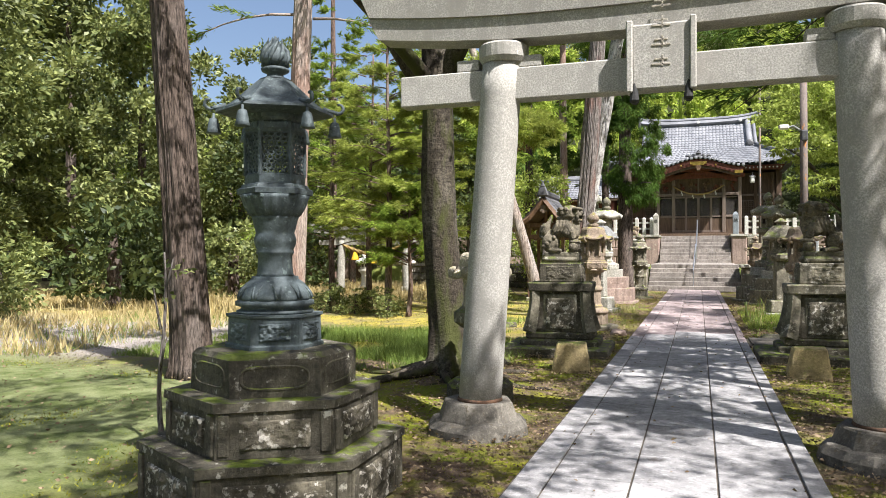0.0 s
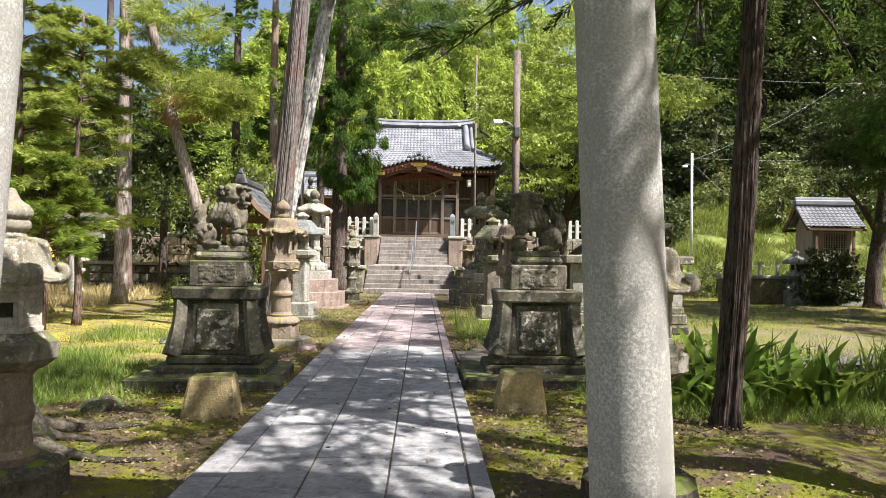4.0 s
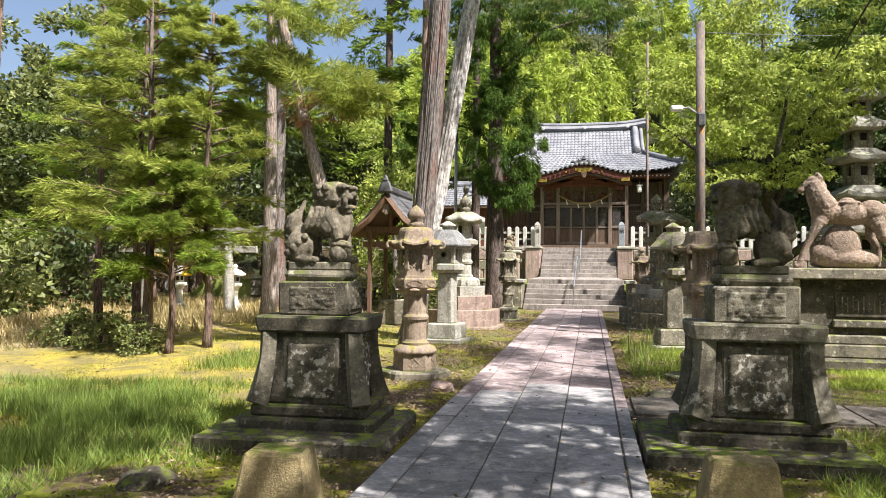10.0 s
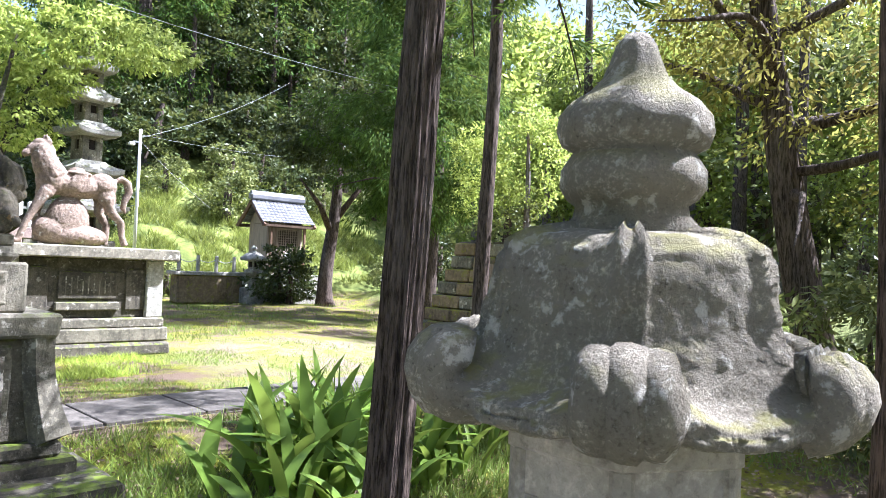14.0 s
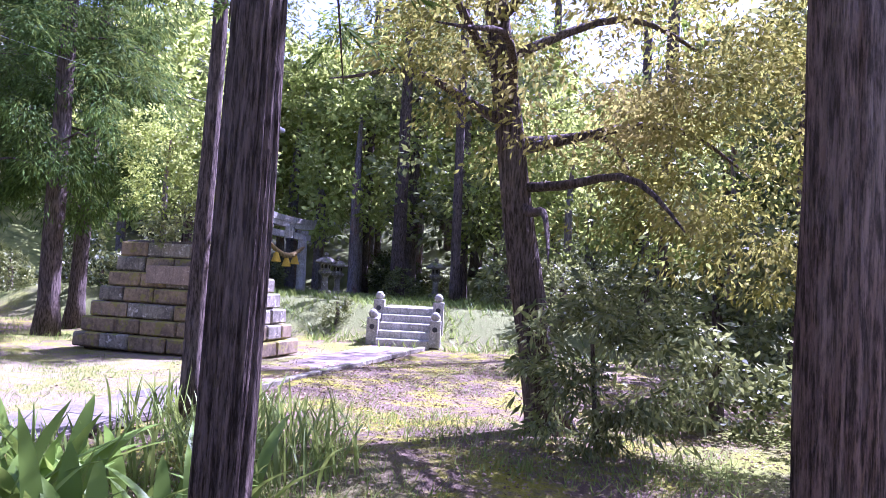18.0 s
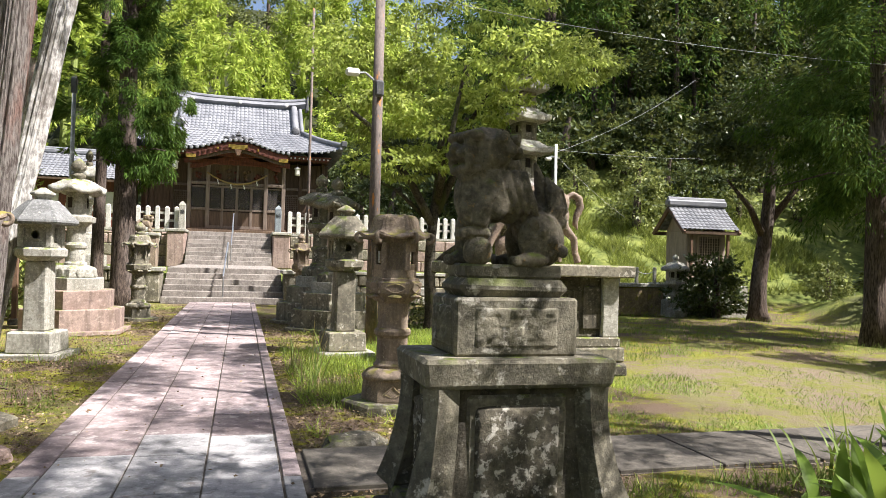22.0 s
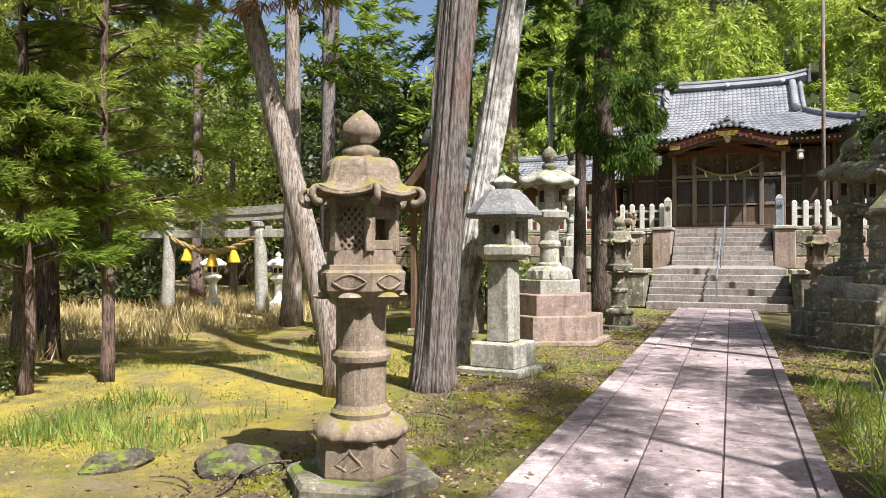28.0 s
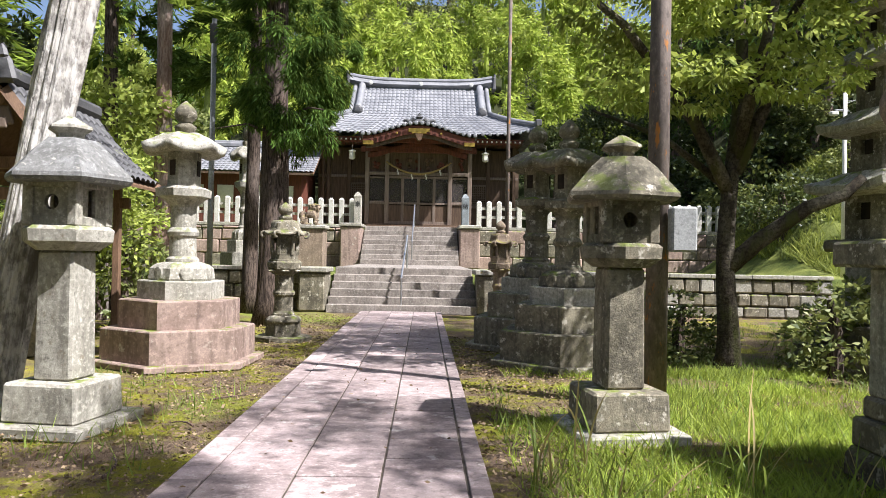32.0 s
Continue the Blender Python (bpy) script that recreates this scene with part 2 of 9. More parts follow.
gold = surface("gold_leaf", (0.62, 0.42, 0.10), (0.50, 0.32, 0.07), scale=8, rough=0.35, metal=0.7, bump=0.2, dist=0.003, mottle=0.2)
rope_mat = surface("straw_rope", (0.38, 0.27, 0.10), (0.28, 0.19, 0.07), scale=20, fine=90, bump=0.6, dist=0.006)
yellow = surface("yellow_straw", (0.80, 0.48, 0.03), (0.68, 0.40, 0.03), scale=10, fine=60, bump=0.4, dist=0.004)
white_paint = surface("white_paint", (0.78, 0.77, 0.72), (0.66, 0.64, 0.58), scale=3, bump=0.15, dist=0.003, mottle=0.2)
plaster = surface("pale_plaster", (0.55, 0.53, 0.48), (0.45, 0.43, 0.38), scale=2, bump=0.2, dist=0.004, mottle=0.2)
steel = surface("galvanised_steel", (0.55, 0.56, 0.58), (0.45, 0.46, 0.48), scale=8, rough=0.35, metal=0.85, bump=0.1, dist=0.002, mottle=0.2)
pole_grey = surface("grey_pole_paint", (0.34, 0.35, 0.35), (0.26, 0.27, 0.27), scale=4, rough=0.6, bump=0.15, dist=0.003)
pole_rust = surface("rusted_pole", (0.19, 0.155, 0.135), (0.11, 0.09, 0.08), (0.42, 0.17, 0.04), 0.60, scale=2.2, stretch=(1.5, 1.5, 0.6), rough=0.8, bump=0.4, dist=0.004)
blue_grey_stone = surface("blue_grey_stone", (0.24, 0.27, 0.29), (0.17, 0.19, 0.20), scale=4, bump=0.3, dist=0.004)
ink = surface("ink", (0.03, 0.03, 0.03), (0.05, 0.05, 0.05))
# near-black: the shade of hollows put into the colour
hollow_shade = surface("painted_hollow_shade", (0.035, 0.025, 0.02), (0.02, 0.016, 0.013), rough=0.9)
pane_mat = glassy("window_glass", (0.30, 0.27, 0.25), 0.03)


def bark(name, ridge, crevice, patch, patch_amount=0.6, furrow=42.0, moss=None, long=0.16):
    """Fibrous bark: long vertical ridges and dark crevices, with weathered patches."""
    m, nt, bs = nodes_of(name)
    vec, geo = world_pos(nt, (1, 1, long))
    vec2, _ = world_pos(nt, (1, 1, 0.3))
    vec3, _ = world_pos(nt, (1, 1, long * 0.35))
    fur = n_noise(nt, vec, furrow, 5, 0.7)
    strip = n_noise(nt, vec3, furrow * 2.6, 4, 0.7)
    wide = n_noise(nt, vec2, 2.2, 4)
    both = n_math(nt, "ADD", n_math(nt, "MULTIPLY", fur, 0.55), n_math(nt, "MULTIPLY", strip, 0.45))
    col = n_mix(nt, n_ramp(nt, both, 0.43, 0.56), crevice, ridge)
    col = n_mix(nt, n_math(nt, "MULTIPLY", n_ramp(nt, n_noise(nt, vec3, furrow * 0.5, 3, 0.6), 0.44, 0.34), 0.7), col, crevice)
    col = n_mix(nt, n_math(nt, "MULTIPLY", n_ramp(nt, wide, patch_amount - 0.1, patch_amount + 0.05), 0.75), col, n_mix(nt, n_ramp(nt, both, 0.42, 0.55), tuple(v * 0.35 for v in patch), patch))
    if moss:
        col = n_mix(nt, n_ramp(nt, n_noise(nt, vec2, 4.0, 5), 0.5, 0.62), col, moss)
    nt.links.new(col, bs.inputs["Base Color"])
    bs.inputs["Roughness"].default_value = 0.92
    bs.inputs["Specular IOR Level"].default_value = 0.15
    n_bump(nt, both, bs, 1.0, 0.03)
    return m


bark_cedar = bark("cedar_bark", (0.215, 0.145, 0.115), (0.04, 0.029, 0.024), (0.28, 0.23, 0.20))
bark_pink = bark("pink_cedar_bark", (0.37, 0.265, 0.215), (0.19, 0.12, 0.09), (0.45, 0.39, 0.34), 0.55)
bark_grey = bark("grey_cedar_bark", (0.25, 0.225, 0.205), (0.075, 0.06, 0.053), (0.25, 0.12, 0.09), 0.62, 44)
bark_pale = bark("pale_flaked_bark", (0.36, 0.295, 0.245), (0.11, 0.08, 0.065), (0.44, 0.40, 0.36), 0.56, 36, None, 0.15)
bark_blotched = bark("blotched_grey_bark", (0.47, 0.45, 0.42), (0.17, 0.15, 0.135), (0.62, 0.60, 0.57), 0.47, 9, (0.15, 0.135, 0.115), 0.8)
bark_dark = bark("dark_cedar_bark", (0.145, 0.11, 0.09), (0.028, 0.021, 0.017), (0.20, 0.165, 0.145), 0.62, 40)
bark_mossy = bark("mossy_bark", (0.075, 0.062, 0.046), (0.028, 0.023, 0.018), (0.21, 0.19, 0.15), 0.59, 18, (0.06, 0.065, 0.022), 1.6)
leaf_cherry = leaf("fresh_leaf", (0.18, 0.25, 0.04), (0.50, 0.57, 0.15), 0.57)
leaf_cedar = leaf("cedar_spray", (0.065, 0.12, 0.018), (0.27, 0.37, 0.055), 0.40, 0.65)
# cedar spray in a sunlit tone: the sun's brightness is put into its colour
leaf_cedar_lit = leaf("cedar_spray_sunlit", (0.15, 0.21, 0.03), (0.45, 0.50, 0.11), 0.45)
# the same spray for shaded crowns, with the shade mixed into the leaf colour
leaf_cedar_shaded = leaf("shaded_cedar_spray", (0.02, 0.052, 0.010), (0.105, 0.185, 0.034), 0.32, 0.7)
leaf_broad = leaf("broad_leaf", (0.05, 0.075, 0.025), (0.29, 0.32, 0.115), 0.3, 0.42)
leaf_dark = leaf("dark_broad_leaf", (0.018, 0.032, 0.012), (0.10, 0.13, 0.045), 0.2, 0.45)
leaf_bamboo = leaf("bamboo_leaf", (0.19, 0.29, 0.03), (0.52, 0.60, 0.12), 0.5)
leaf_yellow = leaf("yellowing_leaf", (0.11, 0.125, 0.028), (0.40, 0.37, 0.075), 0.45, 0.75, (0.27, 0.225, 0.075))
leaf_brown = leaf("withered_spray", (0.25, 0.11, 0.05), (0.35, 0.18, 0.08), 0.3)
grass_mat = leaf("grass_blade", (0.11, 0.18, 0.035), (0.27, 0.35, 0.08), 0.32)
grass_bright = leaf("bright_grass", (0.20, 0.29, 0.04), (0.50, 0.60, 0.11), 0.5)
grass_dry = leaf("dry_grass", (0.42, 0.33, 0.15), (0.56, 0.46, 0.24), 0.3)
hill_leaf = leaf("slope_grass", (0.09, 0.13, 0.025), (0.34, 0.38, 0.09), 0.35)
plant_mat = leaf("glossy_broad_plant", (0.07, 0.14, 0.02), (0.22, 0.33, 0.05), 0.36, 0.4)
moss_mat = leaf("moss_tuft", (0.10, 0.125, 0.015), (0.35, 0.34, 0.05), 0.2, 0.8)
litter_mat = leaf("fallen_leaf", (0.13, 0.085, 0.05), (0.36, 0.275, 0.18), 0.1, 0.8)


def ground_material():
    m, nt, bs = nodes_of("mossy_ground")
    vec, geo = world_pos(nt)
    fine = n_noise(nt, vec, 45, 7, 0.75)
    mid = n_noise(nt, vec, 1.1, 6, 0.65)
    large = n_noise(nt, vec, 0.23, 4)
    soil = n_mix(nt, fine, (0.055, 0.038, 0.025), (0.235, 0.17, 0.12))
    moss = n_mix(nt, fine, (0.075, 0.085, 0.010), (0.33, 0.31, 0.035))
    grass = n_mix(nt, fine, (0.10, 0.13, 0.02), (0.26, 0.29, 0.06))
    patchy = n_math(nt, "ADD", n_math(nt, "MULTIPLY", mid, 0.6), n_math(nt, "MULTIPLY", n_noise(nt, vec, 6.5, 5, 0.7), 0.4))
    col = n_mix(nt, n_ramp(nt, patchy, 0.47, 0.56), soil, moss)
    col = n_mix(nt, n_ramp(nt, large, 0.54, 0.66), col, grass)
    sep = nt.nodes.new("ShaderNodeSeparateXYZ")
    nt.links.new(vec, sep.inputs[0])
    # yellow moss lawn on the open side, dry sandy clearing on the other, far forest floor darkened as if shaded
    edge = n_math(nt, "ADD", sep.outputs["X"], n_math(nt, "MULTIPLY", n_math(nt, "SUBTRACT", mid, 0.5), 3.0))
    lawn = n_math(nt, "MULTIPLY", n_ramp(nt, edge, -2.6, -3.6), n_math(nt, "MULTIPLY", n_ramp(nt, sep.outputs["Y"], 10.0, 12.5), n_ramp(nt, sep.outputs["Y"], 24.0, 19.0)))
    col = n_mix(nt, lawn, col, n_mix(nt, n_ramp(nt, n_noise(nt, vec, 1.3, 7, 0.75), 0.42, 0.58), n_mix(nt, fine, (0.13, 0.12, 0.035), (0.30, 0.25, 0.12)), n_mix(nt, fine, (0.29, 0.235, 0.035), (0.54, 0.435, 0.10))))
    bare = n_ramp(nt, n_noise(nt, vec, 0.62, 6, 0.7), 0.53, 0.60)
    col = n_mix(nt, n_math(nt, "MULTIPLY", lawn, n_math(nt, "MULTIPLY", bare, 0.85)), col, n_mix(nt, n_ramp(nt, patchy, 0.45, 0.55), n_mix(nt, fine, (0.16, 0.115, 0.075), (0.40, 0.31, 0.21)), n_mix(nt, fine, (0.10, 0.12, 0.02), (0.27, 0.27, 0.06))))
    hay = n_math(nt, "MULTIPLY", n_ramp(nt, edge, -8.5, -10.0), n_ramp(nt, sep.outputs["Y"], 13.0, 17.0))
    col = n_mix(nt, hay, col, n_mix(nt, n_ramp(nt, mid, 0.4, 0.6), n_mix(nt, fine, (0.20, 0.15, 0.08), (0.42, 0.33, 0.18)), n_mix(nt, fine, (0.38, 0.32, 0.14), (0.60, 0.51, 0.28))))
    clearing = n_math(nt, "MULTIPLY", n_ramp(nt, edge, 5.0, 6.5), n_math(nt, "MULTIPLY", n_ramp(nt, sep.outputs["Y"], 13.0, 14.0), n_ramp(nt, sep.outputs["Y"], 19.5, 17.0)))
    clearing = n_math(nt, "MULTIPLY", clearing, n_ramp(nt, sep.outputs["X"], 15.5, 13.0))
    col = n_mix(nt, clearing, col, n_mix(nt, n_ramp(nt, patchy, 0.46, 0.54), n_mix(nt, fine, (0.13, 0.10, 0.068), (0.31, 0.25, 0.175)), n_mix(nt, fine, (0.10, 0.11, 0.025), (0.27, 0.265, 0.075))))
    gravel = n_math(nt, "MULTIPLY", n_ramp(nt, edge, -7.0, -8.5), n_math(nt, "MULTIPLY", n_ramp(nt, sep.outputs["Y"], 7.5, 9.0), n_ramp(nt, sep.outputs["Y"], 14.5, 12.5)))
    col = n_mix(nt, gravel, col, n_mix(nt, n_ramp(nt, fine, 0.35, 0.65), (0.20, 0.175, 0.155), (0.50, 0.45, 0.41)))
    mound = n_math(nt, "MULTIPLY", n_ramp(nt, edge, -3.0, -4.0), n_ramp(nt, sep.outputs["Y"], 8.6, 7.4))
    col = n_mix(nt, mound, col, n_mix(nt, n_ramp(nt, n_noise(nt, vec, 2.2, 6, 0.7), 0.38, 0.62), n_mix(nt, fine, (0.05, 0.07, 0.02), (0.16, 0.20, 0.06)), n_mix(nt, fine, (0.14, 0.17, 0.06), (0.36, 0.38, 0.20))))
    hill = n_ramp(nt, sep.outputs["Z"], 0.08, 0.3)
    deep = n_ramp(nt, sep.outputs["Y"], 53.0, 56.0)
    # near-black ground colour in place of the shade under the far woods
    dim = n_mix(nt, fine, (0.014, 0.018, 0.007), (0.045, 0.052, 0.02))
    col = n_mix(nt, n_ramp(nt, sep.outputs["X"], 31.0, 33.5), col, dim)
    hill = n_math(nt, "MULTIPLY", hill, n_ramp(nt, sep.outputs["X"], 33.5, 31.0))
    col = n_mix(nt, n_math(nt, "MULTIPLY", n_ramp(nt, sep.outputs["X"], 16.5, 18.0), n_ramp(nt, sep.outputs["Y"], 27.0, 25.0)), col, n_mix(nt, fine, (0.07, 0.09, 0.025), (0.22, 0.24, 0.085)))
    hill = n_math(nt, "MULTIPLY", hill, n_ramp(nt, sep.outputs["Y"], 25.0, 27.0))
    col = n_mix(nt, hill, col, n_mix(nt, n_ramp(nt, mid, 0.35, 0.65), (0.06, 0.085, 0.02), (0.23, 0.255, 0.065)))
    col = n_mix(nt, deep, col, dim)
    ax = n_math(nt, "ABSOLUTE", sep.outputs["X"], 0.0)
    belt = n_math(nt, "MULTIPLY", n_math(nt, "MULTIPLY", n_ramp(nt, ax, 1.0, 1.5), n_ramp(nt, ax, 4.4, 3.0)), n_math(nt, "MULTIPLY", n_ramp(nt, sep.outputs["Y"], 3.5, 5.5), n_ramp(nt, sep.outputs["Y"], 12.9, 11.9)))
    cushion = n_ramp(nt, n_math(nt, "ADD", n_math(nt, "MULTIPLY", n_noise(nt, vec, 1.7, 5, 0.6), 0.7), n_math(nt, "MULTIPLY", n_noise(nt, vec, 9.0, 4, 0.7), 0.3)), 0.485, 0.55)
    col = n_mix(nt, n_math(nt, "MULTIPLY", belt, cushion), col, n_mix(nt, fine, (0.055, 0.075, 0.008), (0.27, 0.30, 0.03)))
    nt.links.new(col, bs.inputs["Base Color"])
    bs.inputs["Roughness"].default_value = 0.95
    bs.inputs["Specular IOR Level"].default_value = 0.15
    n_bump(nt, n_math(nt, "ADD", n_math(nt, "MULTIPLY", mid, 1.5), fine), bs, 0.9, 0.04)
    return m


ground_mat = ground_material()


# ---- mesh helpers ----
class MB:
    """Collects vertices and faces for one mesh."""

    def __init__(self):
        self.v, self.f = [], []

    def add(self, vs, fs):
        o = len(self.v)
        self.v += [tuple(p) for p in vs]
        self.f += [tuple(i + o for i in q) for q in fs]
        return self

    def box(self, cx, cy, z0, sx, sy, h, b=0.012, top=1.0, topy=None, m=None):
        """Chamfered box, standing on z0, centred at cx, cy; top scales the upper face."""
        topy = top if topy is None else topy
        b = min(b, 0.4 * min(sx, sy, h))
        idx, vs, fs = {}, [], []
        for ix in (-1, 1):
            for iy in (-1, 1):
                for iz in (-1, 1):
                    hx, hy = (sx / 2, sy / 2) if iz < 0 else (sx / 2 * top, sy / 2 * topy)
                    x, y, z = cx + ix * hx, cy + iy * hy, z0 + (h if iz > 0 else 0)
                    for ax, d in enumerate(((0, b, b), (b, 0, b), (b, b, 0))):
                        idx[ix, iy, iz, ax] = len(vs)
                        vs.append((x - ix * d[0], y - iy * d[1], z - iz * d[2]))
        g = lambda *k: idx[k]
        for s in (-1, 1):
            fs.append([g(s, -1, -1, 0), g(s, 1, -1, 0), g(s, 1, 1, 0), g(s, -1, 1, 0)])
            fs.append([g(-1, s, -1, 1), g(1, s, -1, 1), g(1, s, 1, 1), g(-1, s, 1, 1)])
            fs.append([g(-1, -1, s, 2), g(1, -1, s, 2), g(1, 1, s, 2), g(-1, 1, s, 2)])
            for q in (-1, 1):
                fs.append([g(s, q, -1, 0), g(s, q, 1, 0), g(s, q, 1, 1), g(s, q, -1, 1)])
                fs.append([g(s, -1, q, 0), g(s, 1, q, 0), g(s, 1, q, 2), g(s, -1, q, 2)])
                fs.append([g(-1, s, q, 1), g(1, s, q, 1), g(1, s, q, 2), g(-1, s, q, 2)])
                for r in (-1, 1):
                    fs.append([g(s, q, r, 0), g(s, q, r, 1), g(s, q, r, 2)])
        if m is not None:
            vs = [m @ Vector(p) for p in vs]
        return self.add(vs, fs)

    def lathe(self, prof, n=6, rot=0.0, cx=0, cy=0, lobes=0, lobe=0.0, m=None):
        """Profile of (radius, z), turned about z with n sides."""
        vs, fs = [], []
        for r, z in prof:
            for i in range(n):
                a = radians(rot) + 2 * math.pi * i / n
                k = r * (1 + lobe * math.cos(lobes * a)) if lobes else r
                vs.append((cx + k * math.cos(a), cy + k * math.sin(a), z))
        for j in range(len(prof) - 1):
            for i in range(n):
                fs.append((j * n + i, j * n + (i + 1) % n, (j + 1) * n + (i + 1) % n, (j + 1) * n + i))
        fs.append(tuple(reversed(range(n))))
        fs.append(tuple((len(prof) - 1) * n + i for i in range(n)))
        if m is not None:
            vs = [m @ Vector(p) for p in vs]
        return self.add(vs, fs)

    def tube(self, pts, rads, n=10, rough=0.0, flare=0.0, seed=0, strips=0.0):
        """Tube along pts with given radii; rough roughens it, flare spreads the foot."""
        pts = [Vector(p) for p in pts]
        vs, fs = [], []
        up = Vector((0.31, 0.9, 0.1))
        for j, p in enumerate(pts):
            d = (pts[min(j + 1, len(pts) - 1)] - pts[max(j - 1, 0)]).normalized()
            s = d.cross(up)
            s = s.normalized() if s.length > 1e-4 else Vector((1, 0, 0))
            t = d.cross(s)
            for i in range(n):
                a = 2 * math.pi * i / n
                r = rads[j]
                if rough:
                    r *= 1 + rough * noise.noise(Vector((3.2 * math.cos(a) + seed, 3.2 * math.sin(a), p.z * 0.8 + seed)))
                    r *= 1 + 0.8 * rough * noise.noise(Vector((11 * math.cos(a), 11 * math.sin(a) + seed, p.z * 0.4)))
                if strips:
                    q = noise.noise(Vector((9 * math.cos(a) + seed, 9 * math.sin(a), p.z * 0.7)))
                    r += strips * (1.4 * abs(q) ** 0.6 - 0.5)
                if flare:
                    h = max(0.0, p.z - pts[0].z)
                    r *= 1 + flare * math.exp(-h / 0.22) * (0.65 + 0.35 * math.cos(5 * a + seed))
                vs.append(p + s * (r * math.cos(a)) + t * (r * math.sin(a)))
        for j in range(len(pts) - 1):
            for i in range(n):
                fs.append((j * n + i, j * n + (i + 1) % n, (j + 1) * n + (i + 1) % n, (j + 1) * n + i))
        fs.append(tuple(reversed(range(n))))
        fs.append(tuple((len(pts) - 1) * n + i for i in range(n)))
        return self.add(vs, fs)

    def mesh(self, name, smooth=False, jitter=0.0):
        me = bpy.data.meshes.new(name)
        vs = self.v
        if jitter:
            vs = [Vector(p) + jitter * noise.noise_vector(Vector(p) * 7) for p in vs]
        me.from_pydata([tuple(p) for p in vs], [], self.f)
        bm = bmesh.new()
        bm.from_mesh(me)
        bmesh.ops.recalc_face_normals(bm, faces=bm.faces)
        bm.to_mesh(me)
        bm.free()
        if smooth:
            me.shade_smooth()
        return me


def part(name, mb, material, parent, label="", smooth=False, jitter=0.0):
    me = mb.mesh(name, smooth, jitter) if isinstance(mb, MB) else mb
    if not me.materials:
        me.materials.append(material)
    ob = new(name, me)
    if parent is not None:
        ob.parent = parent
    if label:
        ob["label"] = label
    return ob


def thing(name, label, category, m=None, group="", kind=""):
    ob = new(name)
    ob.empty_display_size = 0.2
    if m is not None:
        ob.matrix_basis = m
    return tagged(ob, label, category, group, kind)


def structure(name, mb, material, label, category="structure", smooth=False, jitter=0.0):
    return tagged(part(name, mb, material, None, "", smooth, jitter), label, category, kind="structure")


def piece(name, me, parent, x, y, z, rz=0.0, sx=1.0, sy=1.0, sz=1.0):
    ob = new(name, me)
    ob.parent = parent
    ob.location, ob.rotation_euler, ob.scale = (x, y, z), (0, 0, radians(rz)), (sx, sy, sz)
    return ob


def quads(name, V, material, tri=False):
    """Fast mesh from an (n, 4, 3) array of loose quads, or (n, 3, 3) of triangles."""
    n, k = V.shape[0], V.shape[1]
    me = bpy.data.meshes.new(name)
    me.vertices.add(n * k)
    me.vertices.foreach_set("co", np.ascontiguousarray(V, dtype=np.float32).ravel())
    me.loops.add(n * k)
    me.loops.foreach_set("vertex_index", np.arange(n * k, dtype=np.int32))
    me.polygons.add(n)
    me.polygons.foreach_set("loop_start", np.arange(0, n * k, k, dtype=np.int32))
    me.polygons.foreach_set("loop_total", np.full(n, k, dtype=np.int32))
    me.update(calc_edges=True)
    me.materials.append(material)
    return me


def unit(a):
    return a / np.maximum(np.linalg.norm(a, axis=1, keepdims=True), 1e-6)


def leaf_quads(P, D, L, W, rng, fold=0.15):
    """Kite-shaped leaves at P along D."""
    n = len(P)
    D = unit(D)
    S = unit(np.cross(D, rng.normal(size=(n, 3))))
    N = np.cross(D, S)
    L, W = np.broadcast_to(L, (n,))[:, None], np.broadcast_to(W, (n,))[:, None]
    mid = P + D * L * 0.45 + N * W * fold
    return np.stack([P, mid + S * W / 2, P + D * L - N * W * fold, mid - S * W / 2], axis=1)


def blob_leaves(rng, n, centre, radii, size, clumps=40, spread=0.3, droop=0.0, slim=0.5, lower=-1.0):
    """Leaves gathered in clumps over an uneven ellipsoid with gaps between."""
    u = unit(rng.normal(size=(clumps, 3)))
    u[:, 2] = np.where(u[:, 2] < lower, -u[:, 2], u[:, 2])
    rad = rng.uniform(0.45, 1.0, size=(clumps, 1)) ** 0.6 * rng.uniform(0.85, 1.12, size=(clumps, 1))
    C = u * rad
    k = rng.integers(0, clumps, size=n)
    cs = rng.uniform(0.6, 1.3, size=clumps)[k][:, None]
    off = unit(rng.normal(size=(n, 3))) * (rng.uniform(0, 1, size=(n, 1)) ** 0.45) * spread * cs
    off[:, 2] *= 0.7
    P = (C[k] + off) * np.array(radii) + np.array(centre)
    D = unit(C[k] * 0.4 + off / spread + rng.normal(size=(n, 3)) * 0.5) + np.array([0, 0, -droop])
    s = rng.uniform(0.7, 1.3, size=n) * size
    return leaf_quads(P, D, s, s * slim, rng)


